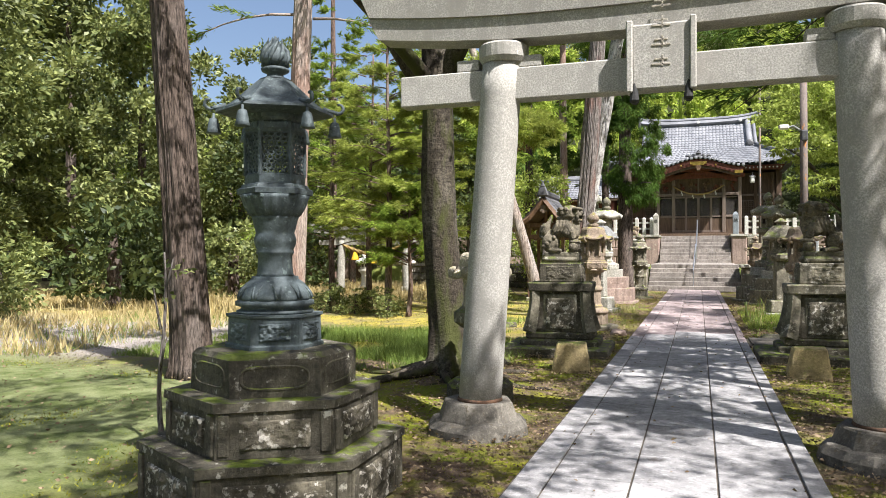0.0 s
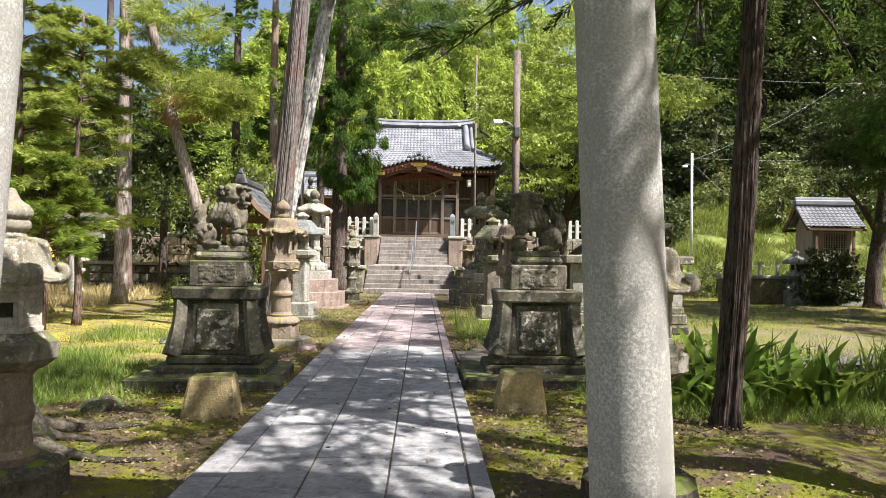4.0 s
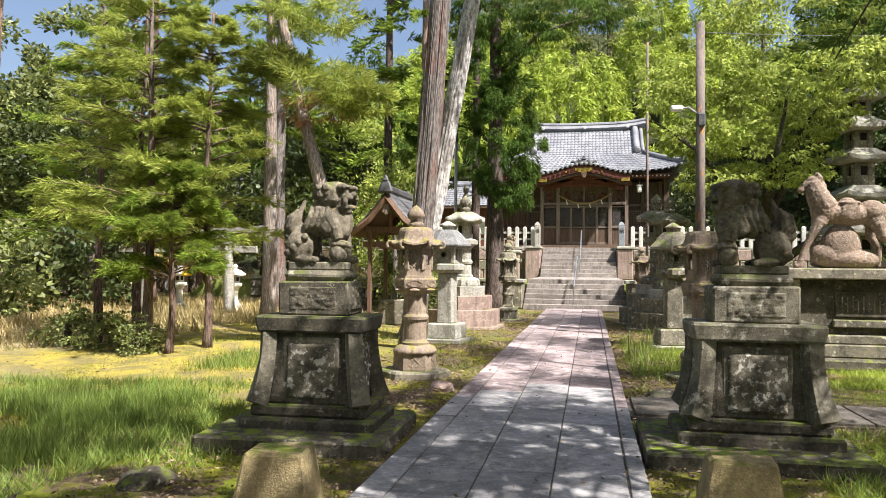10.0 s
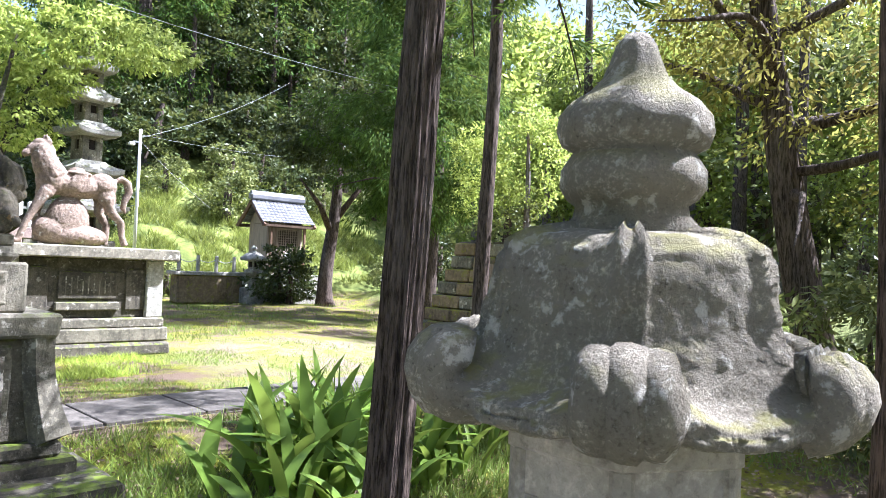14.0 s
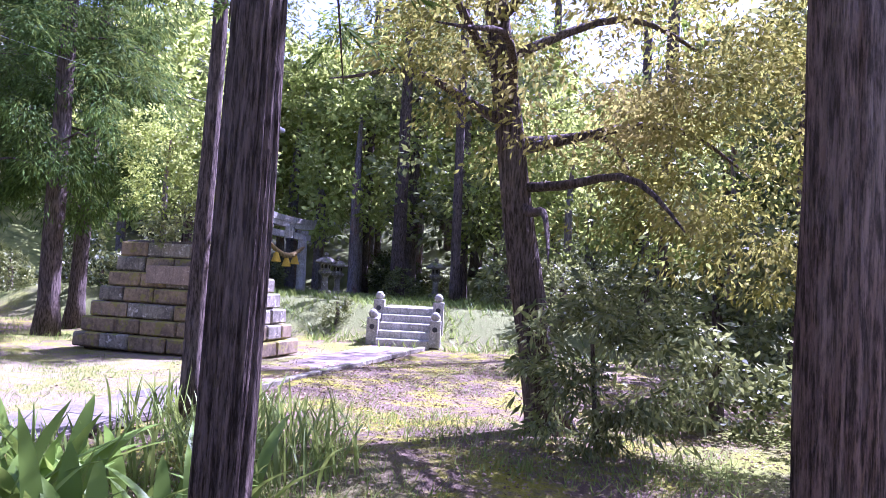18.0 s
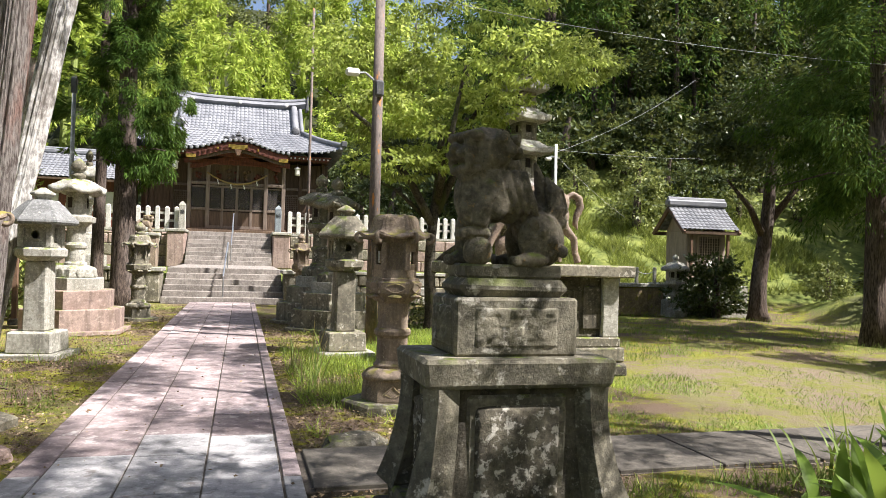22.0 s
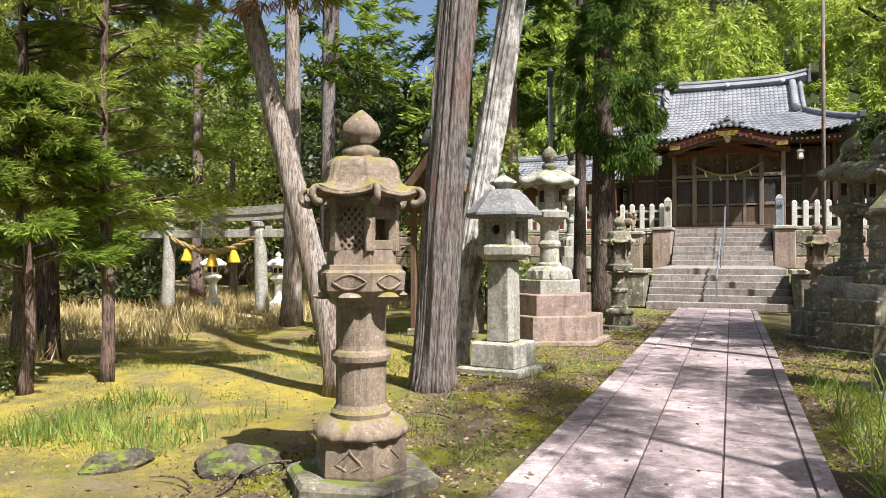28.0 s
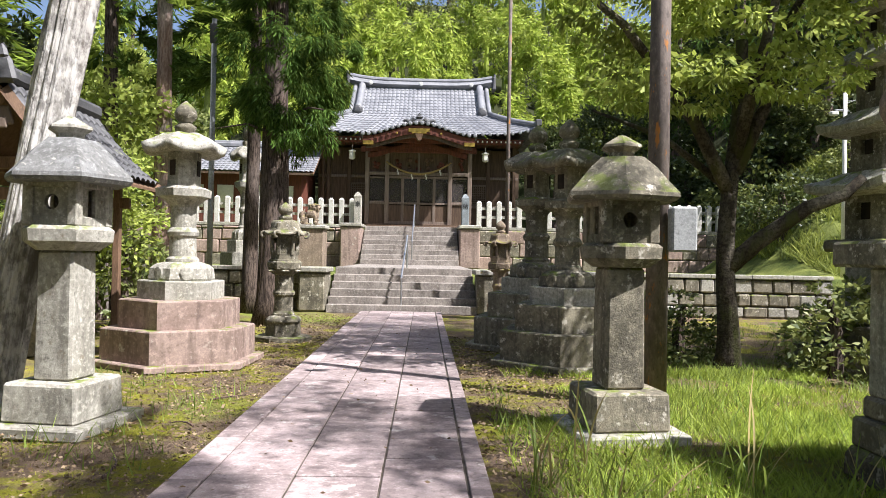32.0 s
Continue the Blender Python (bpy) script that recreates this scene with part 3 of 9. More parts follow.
def spray_leaves(rng, base_r, z0, z1, branches, reach, per, size, droop=0.35, trunk=None, slim=0.16, rise=0.15, tufts=9, taper=0.7):
    """Cedar foliage: drooping branches round a trunk, each with feathery sprays. Returns leaf quads and branch lines."""
    Q, lines = [], []
    for b in range(branches):
        h = rng.uniform(0, 1)
        z = z0 + (z1 - z0) * h
        a = rng.uniform(0, 2 * np.pi)
        ln = reach * (1 - taper * h) * rng.uniform(0.6, 1.1)
        out = np.array([np.cos(a), np.sin(a), 0.0])
        root = np.array(trunk(z) if trunk else (0, 0, z), dtype=float)
        ts = np.linspace(0.0, 1.0, 6)
        line = root + out * (base_r + ts[:, None] * ln) + np.array([0, 0, 1.0]) * (rise * ln * ts - droop * ln * ts ** 2)[:, None]
        lines.append(line)
        for tf in range(tufts):
            t = rng.uniform(0.25, 1.0)
            c = root + out * (base_r + t * ln) + np.array([0, 0, rise * ln * t - droop * ln * t * t])
            side = np.array([-np.sin(a), np.cos(a), 0]) * rng.normal() * 0.8
            td = unit((out * 0.9 + side + np.array([0, 0, rng.uniform(-0.5, 0.25)]))[None])[0]
            tl = ln * rng.uniform(0.18, 0.36)
            m = per
            s = rng.uniform(0, 1, size=(m, 1))
            P = c + td * s * tl + rng.normal(size=(m, 3)) * 0.02
            D = td + unit(rng.normal(size=(m, 3))) * (0.75 * (1.1 - 0.5 * s))
            ss = rng.uniform(0.7, 1.3, size=m) * size
            Q.append(leaf_quads(P, D, ss, ss * slim, rng))
    return np.concatenate(Q), lines


def hill_z(x, y):
    """Height of the ground."""
    def ss(a, b, v):
        t = np.clip((v - a) / (b - a), 0, 1)
        return t * t * (3 - 2 * t)
    x, y = np.asarray(x, dtype=float), np.asarray(y, dtype=float)
    stair = (1 - ss(1.75, 1.95, np.abs(x)))
    step1 = 0.93 * ss(31.35, 31.55, y)
    step2 = 1.46 * ss(40.75, 40.95, y)
    ramp = 1.0 * np.clip((y - 31.3) / 1.3, 0, 1) + 1.38 * np.clip((y - 39.1) / 1.9, 0, 1) - 0.2 * ss(30.95, 31.3, y) * (1 - ss(41.0, 41.4, y))
    span = ss(-16, -14, x) * (1 - ss(11.0, 12.5, x))
    terrace = np.where(stair > 0.5, ramp, step1 + step2) * span
    back = 0.62 * np.maximum(0, y - 57 - 0.15 * np.abs(x)) * ss(-60, -10, x)
    left = 0.25 * np.maximum(0, -x - 30) + 0.35 * np.maximum(0, y - 54) * ss(10, -10, x) * ss(-70, -10, x)
    right = 0.55 * np.maximum(0, np.minimum((y - 30.8) + 0.10 * (x - 12), (x - 9.0) * 1.6)) * ss(10.5, 13, x)
    east = 0.85 * ss(16.9, 19.5, x) * ss(5, 10, y) * (1 - ss(26, 30, y)) + 0.35 * np.maximum(0, x - 31)
    lump = 0.05 * np.sin(x * 0.9 + 1.3) * np.sin(y * 0.8) * ss(2.2, 5, np.abs(x)) * (1 - ss(0.0, 0.05, terrace))
    bank = 0.13 * np.exp(-((x + 2.65) ** 2 + (y - 8.0) ** 2) / 0.8) + 0.10 * np.exp(-((x - 3.0) ** 2 + (y - 7.9) ** 2) / 0.5) + 0.06 * np.exp(-((x + 3.6) ** 2 + (y - 6.6) ** 2) / 1.2)
    h = terrace + bank + np.maximum.reduce([back, left, right, east])
    return np.minimum(h, 34 + 0.03 * h) + lump


def gz(x, y):
    return float(hill_z(x, y))


# ---- ground ----
def make_ground():
    near_x = np.arange(-26, 32.01, 0.25)
    near_y = np.concatenate([np.arange(-14, 31, 0.25), np.arange(31, 33, 0.1), np.arange(33, 38, 0.5), np.arange(38, 42, 0.1), np.arange(42, 66.1, 0.5)])
    far = np.array([2, 5, 9, 14, 20, 30, 45, 70, 110, 180, 300, 500, 900.0])
    xs = np.concatenate([-26 - far[::-1], near_x, 32 + far])
    ys = np.concatenate([-14 - far[::-1], near_y, 66 + far])
    X, Y = np.meshgrid(xs, ys)
    Z = hill_z(X, Y)
    nx, ny = len(xs), len(ys)
    wob = np.array([noise.noise(Vector((a * 0.7, b * 0.7, 0))) for a, b in zip(X.ravel(), Y.ravel())]).reshape(Z.shape)
    flat = np.clip((np.abs(X) - 1.1) / 1.5, 0, 1)
    Z = Z + 0.05 * wob * flat - 0.02
    me = bpy.data.meshes.new("ground")
    V = np.stack([X, Y, Z], axis=-1).reshape(-1, 3)
    i = np.arange(nx * ny).reshape(ny, nx)
    F = np.stack([i[:-1, :-1], i[:-1, 1:], i[1:, 1:], i[1:, :-1]], axis=-1).reshape(-1, 4)
    me.from_pydata(V.tolist(), [], F.tolist())
    me.shade_smooth()
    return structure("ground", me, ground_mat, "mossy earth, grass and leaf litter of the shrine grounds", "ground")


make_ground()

# ---- paved approach ----
PATH_Y0, PATH_Y1 = -6.0, 30.95
path_bed = structure("path", MB().box(0, (PATH_Y0 + PATH_Y1) / 2, -0.05, 1.9, PATH_Y1 - PATH_Y0, 0.078, 0.004), joint_dirt,
                     "straight stone-paved approach of grey and pinkish slabs", "path")


def lay_slabs():
    rng = random.Random(4)
    meshes = {}
    cols = [(-0.83, 0.215, 1.1, "kerb_stone"), (-0.465, 0.505, 0.9, "slab"), (0.05, 0.515, 0.9, "slab"), (0.565, 0.505, 0.9, "slab"), (0.893, 0.13, 1.3, "kerb_stone")]
    for ci, (cx, w, ln, nm) in enumerate(cols):
        y = PATH_Y0 + rng.uniform(0, 0.5)
        while y < PATH_Y1 - 0.2:
            l = min(ln * rng.choice((0.72, 0.9, 1.0, 1.1)), PATH_Y1 - y)
            pink = y > 13.6 + rng.uniform(-1.2, 1.2)
            key = (ci, round(l, 2), pink)
            if key not in meshes:
                me = MB().box(0, 0, 0, w - 0.008, l - 0.009, 0.045, 0.004).mesh(nm)
                me.materials.append(slab_pink if pink else slab_grey)
                meshes[key] = me
            ob = piece(nm, meshes[key], path_bed, cx, y + l / 2, -0.004 + rng.uniform(-0.004, 0.004), rng.uniform(-0.15, 0.15))
            y += l


cross = structure("cross_path", MB().box(4.95, 13.12, -0.04, 8.0, 0.98, 0.06, 0.006), joint_dirt, "narrow grey side path leading to the mossy stone platform", "path")
side_path = structure("side_path", MB().box(0, 0, -0.04, 8.2, 1.1, 0.055, 0.006, m=pose(12.8, 13.25, 0, 0, 0, 1)), surface("leaf_strewn_path", (0.26, 0.21, 0.17), (0.17, 0.13, 0.10), (0.36, 0.30, 0.24), 0.6, scale=5, fine=40, bump=0.6, dist=0.01),
                      "leaf-strewn earth path with a stone edge towards small steps", "path")


def lay_cross():
    rng = random.Random(7)
    x = 1.0
    while x < 8.8:
        l = rng.choice((0.9, 1.1, 1.3))
        me = MB().box(0, 0, 0, l - 0.02, 0.96, 0.04, 0.006).mesh("slab")
        me.materials.append(slab_side)
        piece("slab", me, cross, x + l / 2, 13.12, 0.01, rng.uniform(-0.4, 0.4))
        x += l
    kerb = MB().box(0, 0, 0, 1.0, 0.12, 0.09, 0.01).mesh("kerb_stone")
    kerb.materials.append(stone_old)
    for i in range(7):
        piece("kerb_stone", kerb, side_path, 9.6 + i * 1.02, 12.66 + 0.0 * i, -0.02)


# ---- stairs, retaining walls, fence ----
RISE, TREAD, LAND, TOP = 0.174, 0.27, 1.044, 2.436
stairs = tagged(new("stairs"), "two flights of worn grey stone steps up to the shrine terrace", "stairs", kind="structure")


def make_stairs():
    for i in range(6):
        part("step", MB().box(0.02, (64.3 + i * TREAD) / 2, i * RISE - 0.03, 3.6 - 0.02 * i, 2.3 - i * TREAD, RISE + 0.03, 0.012), surface_steps, stairs)
    part("landing", MB().box(0.02, 35.85, 0.90, 3.5, 6.0, 0.138, 0.012), surface_steps, stairs, "paved landing between the flights")
    for i in range(8):
        part("step", MB().box(0.02, 38.75 + i * TREAD + (3.0 - i * TREAD) / 2, LAND + i * RISE - 0.02, 3.42, 3.0 - i * TREAD, RISE + 0.02, 0.012), surface_steps, stairs)


surface_steps = surface("step_stone", (0.31, 0.28, 0.25), (0.20, 0.175, 0.155), (0.40, 0.38, 0.35), 0.62, scale=3.0, fine=90, bump=0.5, dist=0.008, streak=0.6, vary=0.2)
make_stairs()

rail = thing("handrail", "thin steel handrail up the middle of the steps", "handrail")
for (xa, ya, za), (xb, yb, zb) in (((0.0, 31.05, 0.02), (0.08, 33.0, LAND)), ((0.10, 38.9, LAND), (0.14, 41.1, TOP))):
    for x, y, z in ((xa, ya, za), (xb, yb, zb)):
        part("post", MB().tube([(x, y, z), (x, y, z + 0.85)], [0.022, 0.022], 10), steel, rail)
    part("bar", MB().tube([(xa, ya - 0.1, za + 0.80), (xb, yb, zb + 0.85)], [0.024, 0.024], 10), steel, rail)


def stone_wall(name, label, x0, x1, y, z0, z1, thick, seed, mat_list, size=0.42):
    """Wall of separate uneven stones in front of a backing."""
    w = structure(name, MB().box((x0 + x1) / 2, y + thick / 2 + 0.03, z0, x1 - x0, thick - 0.06, z1 - z0 - 0.01, 0.01), joint_dirt, label, "wall")
    rng = random.Random(seed)
    z, row = z0, 0
    while z < z1 - 0.06:
        h = min(size * rng.uniform(0.6, 0.85), z1 - z)
        if z1 - z - h < 0.1:
            h = z1 - z
        x = x0
        while x < x1 - 0.05:
            l = min(size * rng.uniform(0.7, 1.5), x1 - x)
            if x1 - x - l < 0.12:
                l = x1 - x
            me = MB().box(0, 0, 0, l - 0.02, 0.14, h - 0.02, 0.035).mesh("stone", jitter=0.02)
            me.materials.append(rng.choice(mat_list))
            piece("stone", me, w, x + l / 2, y + 0.05 + rng.uniform(-0.015, 0.015), z)
            x += l
        z += h
    return w


for sx, nm in ((-1, "stair_flank_west"), (1, "stair_flank_east")):
    c = tagged(new(nm), "low rough stone pier with a flat cap flanking the steps", "wall", kind="structure")
    part("pier", MB().box(sx * 2.12, 31.5, 0, 0.62, 1.15, 0.93, 0.04), stone_old, c, "rough grey masonry", jitter=0.03)
    part("cap", MB().box(sx * 2.12, 31.5, 0.93, 0.74, 1.25, 0.12, 0.02), stone_pale, c)
    part("upper_pier", MB().box(sx * 2.12 + 0.02, 40.3, 0.9, 0.72, 1.9, 1.46, 0.05), stone_pink, c, "rough pinkish masonry", jitter=0.03)
    part("upper_cap", MB().box(sx * 2.12 + 0.02, 40.3, 2.36, 0.80, 2.0, 0.12, 0.02), stone_pale, c)
for x0, x1, nm in ((-12.4, -2.45, "west"), (2.45, 10.6, "east")):
    wall_cap = tagged(new("wall_coping_" + nm), "flat stone coping along the retaining wall", "wall", kind="structure")
    n = int((x1 - x0) / 0.95)
    for i in range(n):
        part("coping_stone", MB().box(x0 + (i + 0.5) * (x1 - x0) / n, 31.45, 0.95, (x1 - x0) / n - 0.01, 0.4, 0.1, 0.015), stone_pale, wall_cap)
for x0, x1, nm in ((-15.4, -2.5, "west"), (2.55, 12.0, "east")):
    up = tagged(new("terrace_edge_" + nm), "pale stone edging of the shrine terrace under the fence", "wall", kind="structure")
    part("edging", MB().box((x0 + x1) / 2, 40.85, 2.36, x1 - x0, 0.36, 0.12, 0.015), stone_pale, up)


stone_white = surface("bleached_stone", (0.62, 0.60, 0.55), (0.50, 0.48, 0.43), (0.35, 0.33, 0.28), 0.66, scale=3, bump=0.3, dist=0.005)


def picket_fence(nm, x0, x1, y, z, label):
    f = thing(nm, label, "fence")
    n = int((x1 - x0) / 0.37)
    for i in range(n + 1):
        x = x0 + i * (x1 - x0) / n
        part("post", MB().box(x, y, z, 0.18, 0.18, 0.92, 0.015).box(x, y, z + 0.91, 0.18, 0.18, 0.07, 0.004, top=0.4), stone_white, f)
    part("rail", MB().box((x0 + x1) / 2, y, z + 0.32, x1 - x0, 0.06, 0.1, 0.005), stone_pale, f)
    part("rail", MB().box((x0 + x1) / 2, y, z + 0.64, x1 - x0, 0.06, 0.1, 0.005), stone_pale, f)
    return f


picket_fence("stone_fence", -11.8, -2.2, 40.85, 2.48, "row of pale square stone fence posts on the terrace edge")
picket_fence("stone_fence", 2.55, 12.0, 40.85, 2.48, "row of weathered stone fence posts beside the steps")
for sx, mat_, lab in ((-1.95, stone_pale, "pale square stone gate post carved with a character"), (2.02, blue_grey_stone, "blue-grey stone gate post carved with a character")):
    g = thing("gate_post", lab, "post", pose(sx, 40.55, 2.47) @ Matrix.Diagonal((1.25, 1.25, 1.38, 1)))
    part("shaft", MB().box(0, 0, 0, 0.22, 0.22, 0.72, 0.015), mat_, g)
    part("cap", MB().lathe([(0.15, 0.72), (0.155, 0.76), (0.10, 0.83), (0.02, 0.88)], 4, 45), mat_, g)
    t = bpy.data.curves.new("carved_character", "FONT")
    t.body, t.size, t.extrude = ("\u5949" if sx < 0 else "\u7d0d"), 0.17, 0.003
    tob = new("carved_character", t)
    tob.parent = g
    tob.matrix_basis = pose(-0.085, -0.114, 0.48, 90)
    t.materials.append(ink)

# ---- tiled roofs ----
def tile_sheet(fn, ribs, rows, per=6, bump=0.035, lip=0.03):
    """Sheet of barrel tiles over fn(u, v): u across 0..1, v from ridge 0 to eave 1; every row laps the next."""
    mb = MB()
    nu = ribs * per + 1
    lines = []
    for r in range(rows):
        for k in (0.0, 0.999):
            v = (r + k) / rows
            up = lip * k
            lines.append([(lambda p, i: (p[0], p[1], p[2] + up + bump * abs(math.sin(math.pi * i / per)) ** 0.7))(fn(i / (nu - 1), v), i) for i in range(nu)])
    for ln in lines:
        mb.v += ln
    for j in range(len(lines) - 1):
        for i in range(nu - 1):
            a = j * nu + i
            mb.f.append((a, a + 1, a + nu + 1, a + nu))
    return mb


shrine = thing("shrine_hall", "old timber shrine hall with a curved gable and grey tile roof", "shrine building", pose(0.2, 47.0, -0.42) @ Matrix.Diagonal((1.29, 1.29, 1.29, 1)))
FL = 2.42


def make_shrine():
    s = shrine
    # podium and floor
    part("podium", MB().box(0, 2.4, 1.95, 9.0, 8.0, 0.30, 0.03), stone_pale, s, "low stone podium")
    part("floor", MB().box(0, 2.6, 2.25, 7.4, 6.6, 0.17, 0.01), wood_dark, s)
    # posts
    for x in (-1.82, -1.12, 1.12, 1.82):
        part("column", MB().box(x, 0, FL, 0.15, 0.15, 2.75, 0.012), wood_frame, s)
    for x in (-3.3, -2.55, 2.55, 3.3):
        part("column", MB().box(x, 0.9, FL, 0.14, 0.14, 2.9, 0.012), wood_dark, s)
    part("lintel", MB().box(0, 0, FL + 1.80, 3.8, 0.13, 0.12, 0.01), wood_frame, s)
    part("upper_beam", MB().box(0, 0, FL + 2.62, 4.1, 0.18, 0.2, 0.02), wood_red, s)
    part("mid_rail", MB().box(0, 0.02, FL + 0.78, 3.64, 0.06, 0.07, 0.006), wood_frame, s)
    part("sill", MB().box(0, 0, FL, 3.9, 0.2, 0.08, 0.01), wood_dark, s)
    # sliding doors with glass
    for i, x in enumerate((-0.84, -0.28, 0.28, 0.84)):
        d = part("door", MB().box(x - 0.255, 0.02, FL + 0.08, 0.05, 0.05, 1.7, 0.004).box(x + 0.255, 0.02, FL + 0.08, 0.05, 0.05, 1.7, 0.004)
                 .box(x, 0.02, FL + 0.08, 0.46, 0.045, 0.1, 0.004).box(x, 0.02, FL + 1.7, 0.46, 0.045, 0.08, 0.004), wood_frame, s, "glazed sliding door")
        part("lower_panel", MB().box(x, 0.03, FL + 0.18, 0.46, 0.02, 0.56, 0.004), wood_dark, d)
        part("pane", MB().box(x, 0.03, FL + 0.84, 0.46, 0.008, 0.86, 0.002), pane_mat, d)
    for x in (-1.47, 1.47):
        wdw = part("side_window", MB().box(x, 0.02, FL + 0.84, 0.5, 0.03, 0.05, 0.004), wood_frame, s)
        part("head_rail", MB().box(x, 0.02, FL + 1.7, 0.5, 0.03, 0.05, 0.004), wood_frame, wdw)
        part("pane", MB().box(x, 0.04, FL + 0.89, 0.52, 0.008, 0.81, 0.002), pane_mat, wdw)
        part("lower_panel", MB().box(x, 0.04, FL + 0.08, 0.54, 0.02, 0.7, 0.004), wood_dark, wdw)
    # transom: dark boards, carvings
    part("transom_board", MB().box(0, 0.12, FL + 1.92, 3.6, 0.03, 0.72, 0.004), wood_dark, s)
    for x in (-1.12, 0, 1.12):
        part("transom_post", MB().box(x, -0.02, FL + 1.92, 0.08, 0.1, 0.72, 0.006), wood_frame, s)
    rng = random.Random(3)
    for i in range(9):
        x = -1.5 + i * 0.375
        for k in range(4):
            mb = MB().lathe([(0.0, 0), (0.05, 0.01), (0.07, 0.03), (0.04, 0.06), (0, 0.07)], 8, m=pose(x + rng.uniform(-0.1, 0.1), 0.09, FL + 2.2 + rng.uniform(-0.15, 0.2), 90 + rng.uniform(-20, 20), rng.uniform(-30, 30)))
            part("carving", mb, wood_warm if i % 2 else wood_red, s, "carved transom relief", smooth=True)
    # straw rope with white paper strips
    pts = [(x, -0.12, FL + 2.28 - 0.42 * (1 - (x / 1.15) ** 2)) for x in np.linspace(-1.15, 1.15, 25)]
    part("straw_rope", MB().tube(pts, [0.03 + 0.012 * (1 - abs(p[0])) for p in pts], 10, 0.2), rope_mat, s, smooth=True)
    for x in (-0.75, -0.25, 0.25, 0.75):
        z = FL + 2.28 - 0.42 * (1 - (x / 1.15) ** 2)
        part("paper_strip", MB().box(x, -0.14, z - 0.13, 0.05, 0.004, 0.11, 0.001).box(x + 0.03, -0.142, z - 0.22, 0.05, 0.004, 0.1, 0.001), white_paint, s)
    # side bays: lattice windows
    for sx in (-1, 1):
        part("side_wall", MB().box(sx * 2.75, 1.0, FL, 1.9, 0.05, 2.9, 0.005), wood_dark, s)
        lw = part("lattice_window", MB().box(sx * 2.2, 0.9, FL + 0.85, 0.62, 0.05, 0.06, 0.004), wood_frame, s)
        part("head_rail", MB().box(sx * 2.2, 0.9, FL + 1.55, 0.62, 0.05, 0.06, 0.004), wood_frame, lw)
        for i in range(8):
            part("bar", MB().box(sx * 2.2 - 0.26 + i * 0.075, 0.9, FL + 0.91, 0.02, 0.03, 0.64, 0.002), wood_frame, lw)
        for i in range(7):
            part("bar", MB().box(sx * 2.2, 0.9, FL + 0.95 + i * 0.085, 0.56, 0.03, 0.018, 0.002), wood_frame, lw)
        part("side_rail", MB().box(sx * 2.75, 0.9, FL + 0.75, 1.8, 0.08, 0.09, 0.008), wood_frame, s)
        part("side_rail", MB().box(sx * 2.75, 0.9, FL + 1.8, 1.8, 0.08, 0.1, 0.008), wood_frame, s)
    # rooms behind the glass; the back wall's near-black colour stands in for shade
    part("inner_wall", MB().box(0, 5.6, FL, 7.0, 0.1, 3.2, 0.005), hollow_shade, s)
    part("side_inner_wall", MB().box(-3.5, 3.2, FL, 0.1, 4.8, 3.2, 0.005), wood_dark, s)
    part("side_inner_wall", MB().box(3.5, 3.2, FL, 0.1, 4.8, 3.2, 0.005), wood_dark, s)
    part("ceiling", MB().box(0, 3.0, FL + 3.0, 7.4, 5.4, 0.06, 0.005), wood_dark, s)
    part("offering_box", MB().box(0, 0.75, FL, 0.9, 0.5, 0.5, 0.01), wood_warm, s)
    # eaves: red fascia, rafters with white ends
    part("fascia", MB().box(0, -0.15, 5.36, 7.1, 0.12, 0.2, 0.01), wood_red, s)
    part("eave_board", MB().box(0, 0.7, 5.5, 7.4, 1.9, 0.05, 0.01), wood_red, s)
    n = 44
    for i in range(n):
        x = -3.55 + 7.1 * i / (n - 1)
        if abs(x) > 1.75:
            r = part("rafter", MB().box(x, 0.25, 5.40, 0.055, 1.2, 0.07, 0.004), wood_red, s)
            part("rafter_end", MB().box(x, -0.36, 5.405, 0.05, 0.015, 0.06, 0.002), white_paint, r)
    # main roof
    RZ, EZ, RY = 8.1, 5.62, 3.3

    def half(v):
        return 2.62 if v < 0.5 else 2.62 + (v - 0.5) / 0.5 * 1.55

    def front(u, v):
        w = half(v)
        q = 2 * u - 1
        lift = 0.32 * abs(q) ** 7 * max(0, v - 0.5) * 2
        return (q * w, RY - v * (RY + 0.55), RZ - (RZ - EZ) * (1.35 * v - 0.35 * v * v) + lift)

    def rear(u, v):
        p = front(u, v)
        return (-p[0], 2 * RY - p[1], p[2])
    part("roof", tile_sheet(front, 32, 18), tile, s, "grey barrel-tiled main roof slope", smooth=False)
    part("roof", tile_sheet(rear, 32, 6), tile, s, "grey barrel-tiled rear slope")
    for sx in (-1, 1):
        def hip(u, v, sx=sx):
            yy = RY - (2 * u - 1) * (1.7 + v * (RY + 0.55 - 1.7))
            f = front(1.0, 0.5 + v * 0.5)
            lift = 0.32 * (abs(2 * u - 1) ** 7 - 1) * v
            return (sx * (2.62 + v * 1.55), yy, f[2] + lift)
        part("hip_roof", tile_sheet(hip, 22, 8), tile, s, "side slope of grey tiles")
        # gable end
        part("gable_wall", MB().add([(sx * 2.45, RY - 1.9, 6.5), (sx * 2.45, RY + 1.9, 6.5), (sx * 2.45, RY, 7.95), (sx * 2.4, RY - 1.9, 6.5), (sx * 2.4, RY + 1.9, 6.5), (sx * 2.4, RY, 7.95)],
                                    [(0, 1, 2), (3, 5, 4), (0, 3, 4, 1), (1, 4, 5, 2), (2, 5, 3, 0)]), wood_dark, s)
        # descending ridges and corner ridges
        pts = [front(0.5 + sx * 0.5, v) for v in np.linspace(0.0, 0.48, 8)]
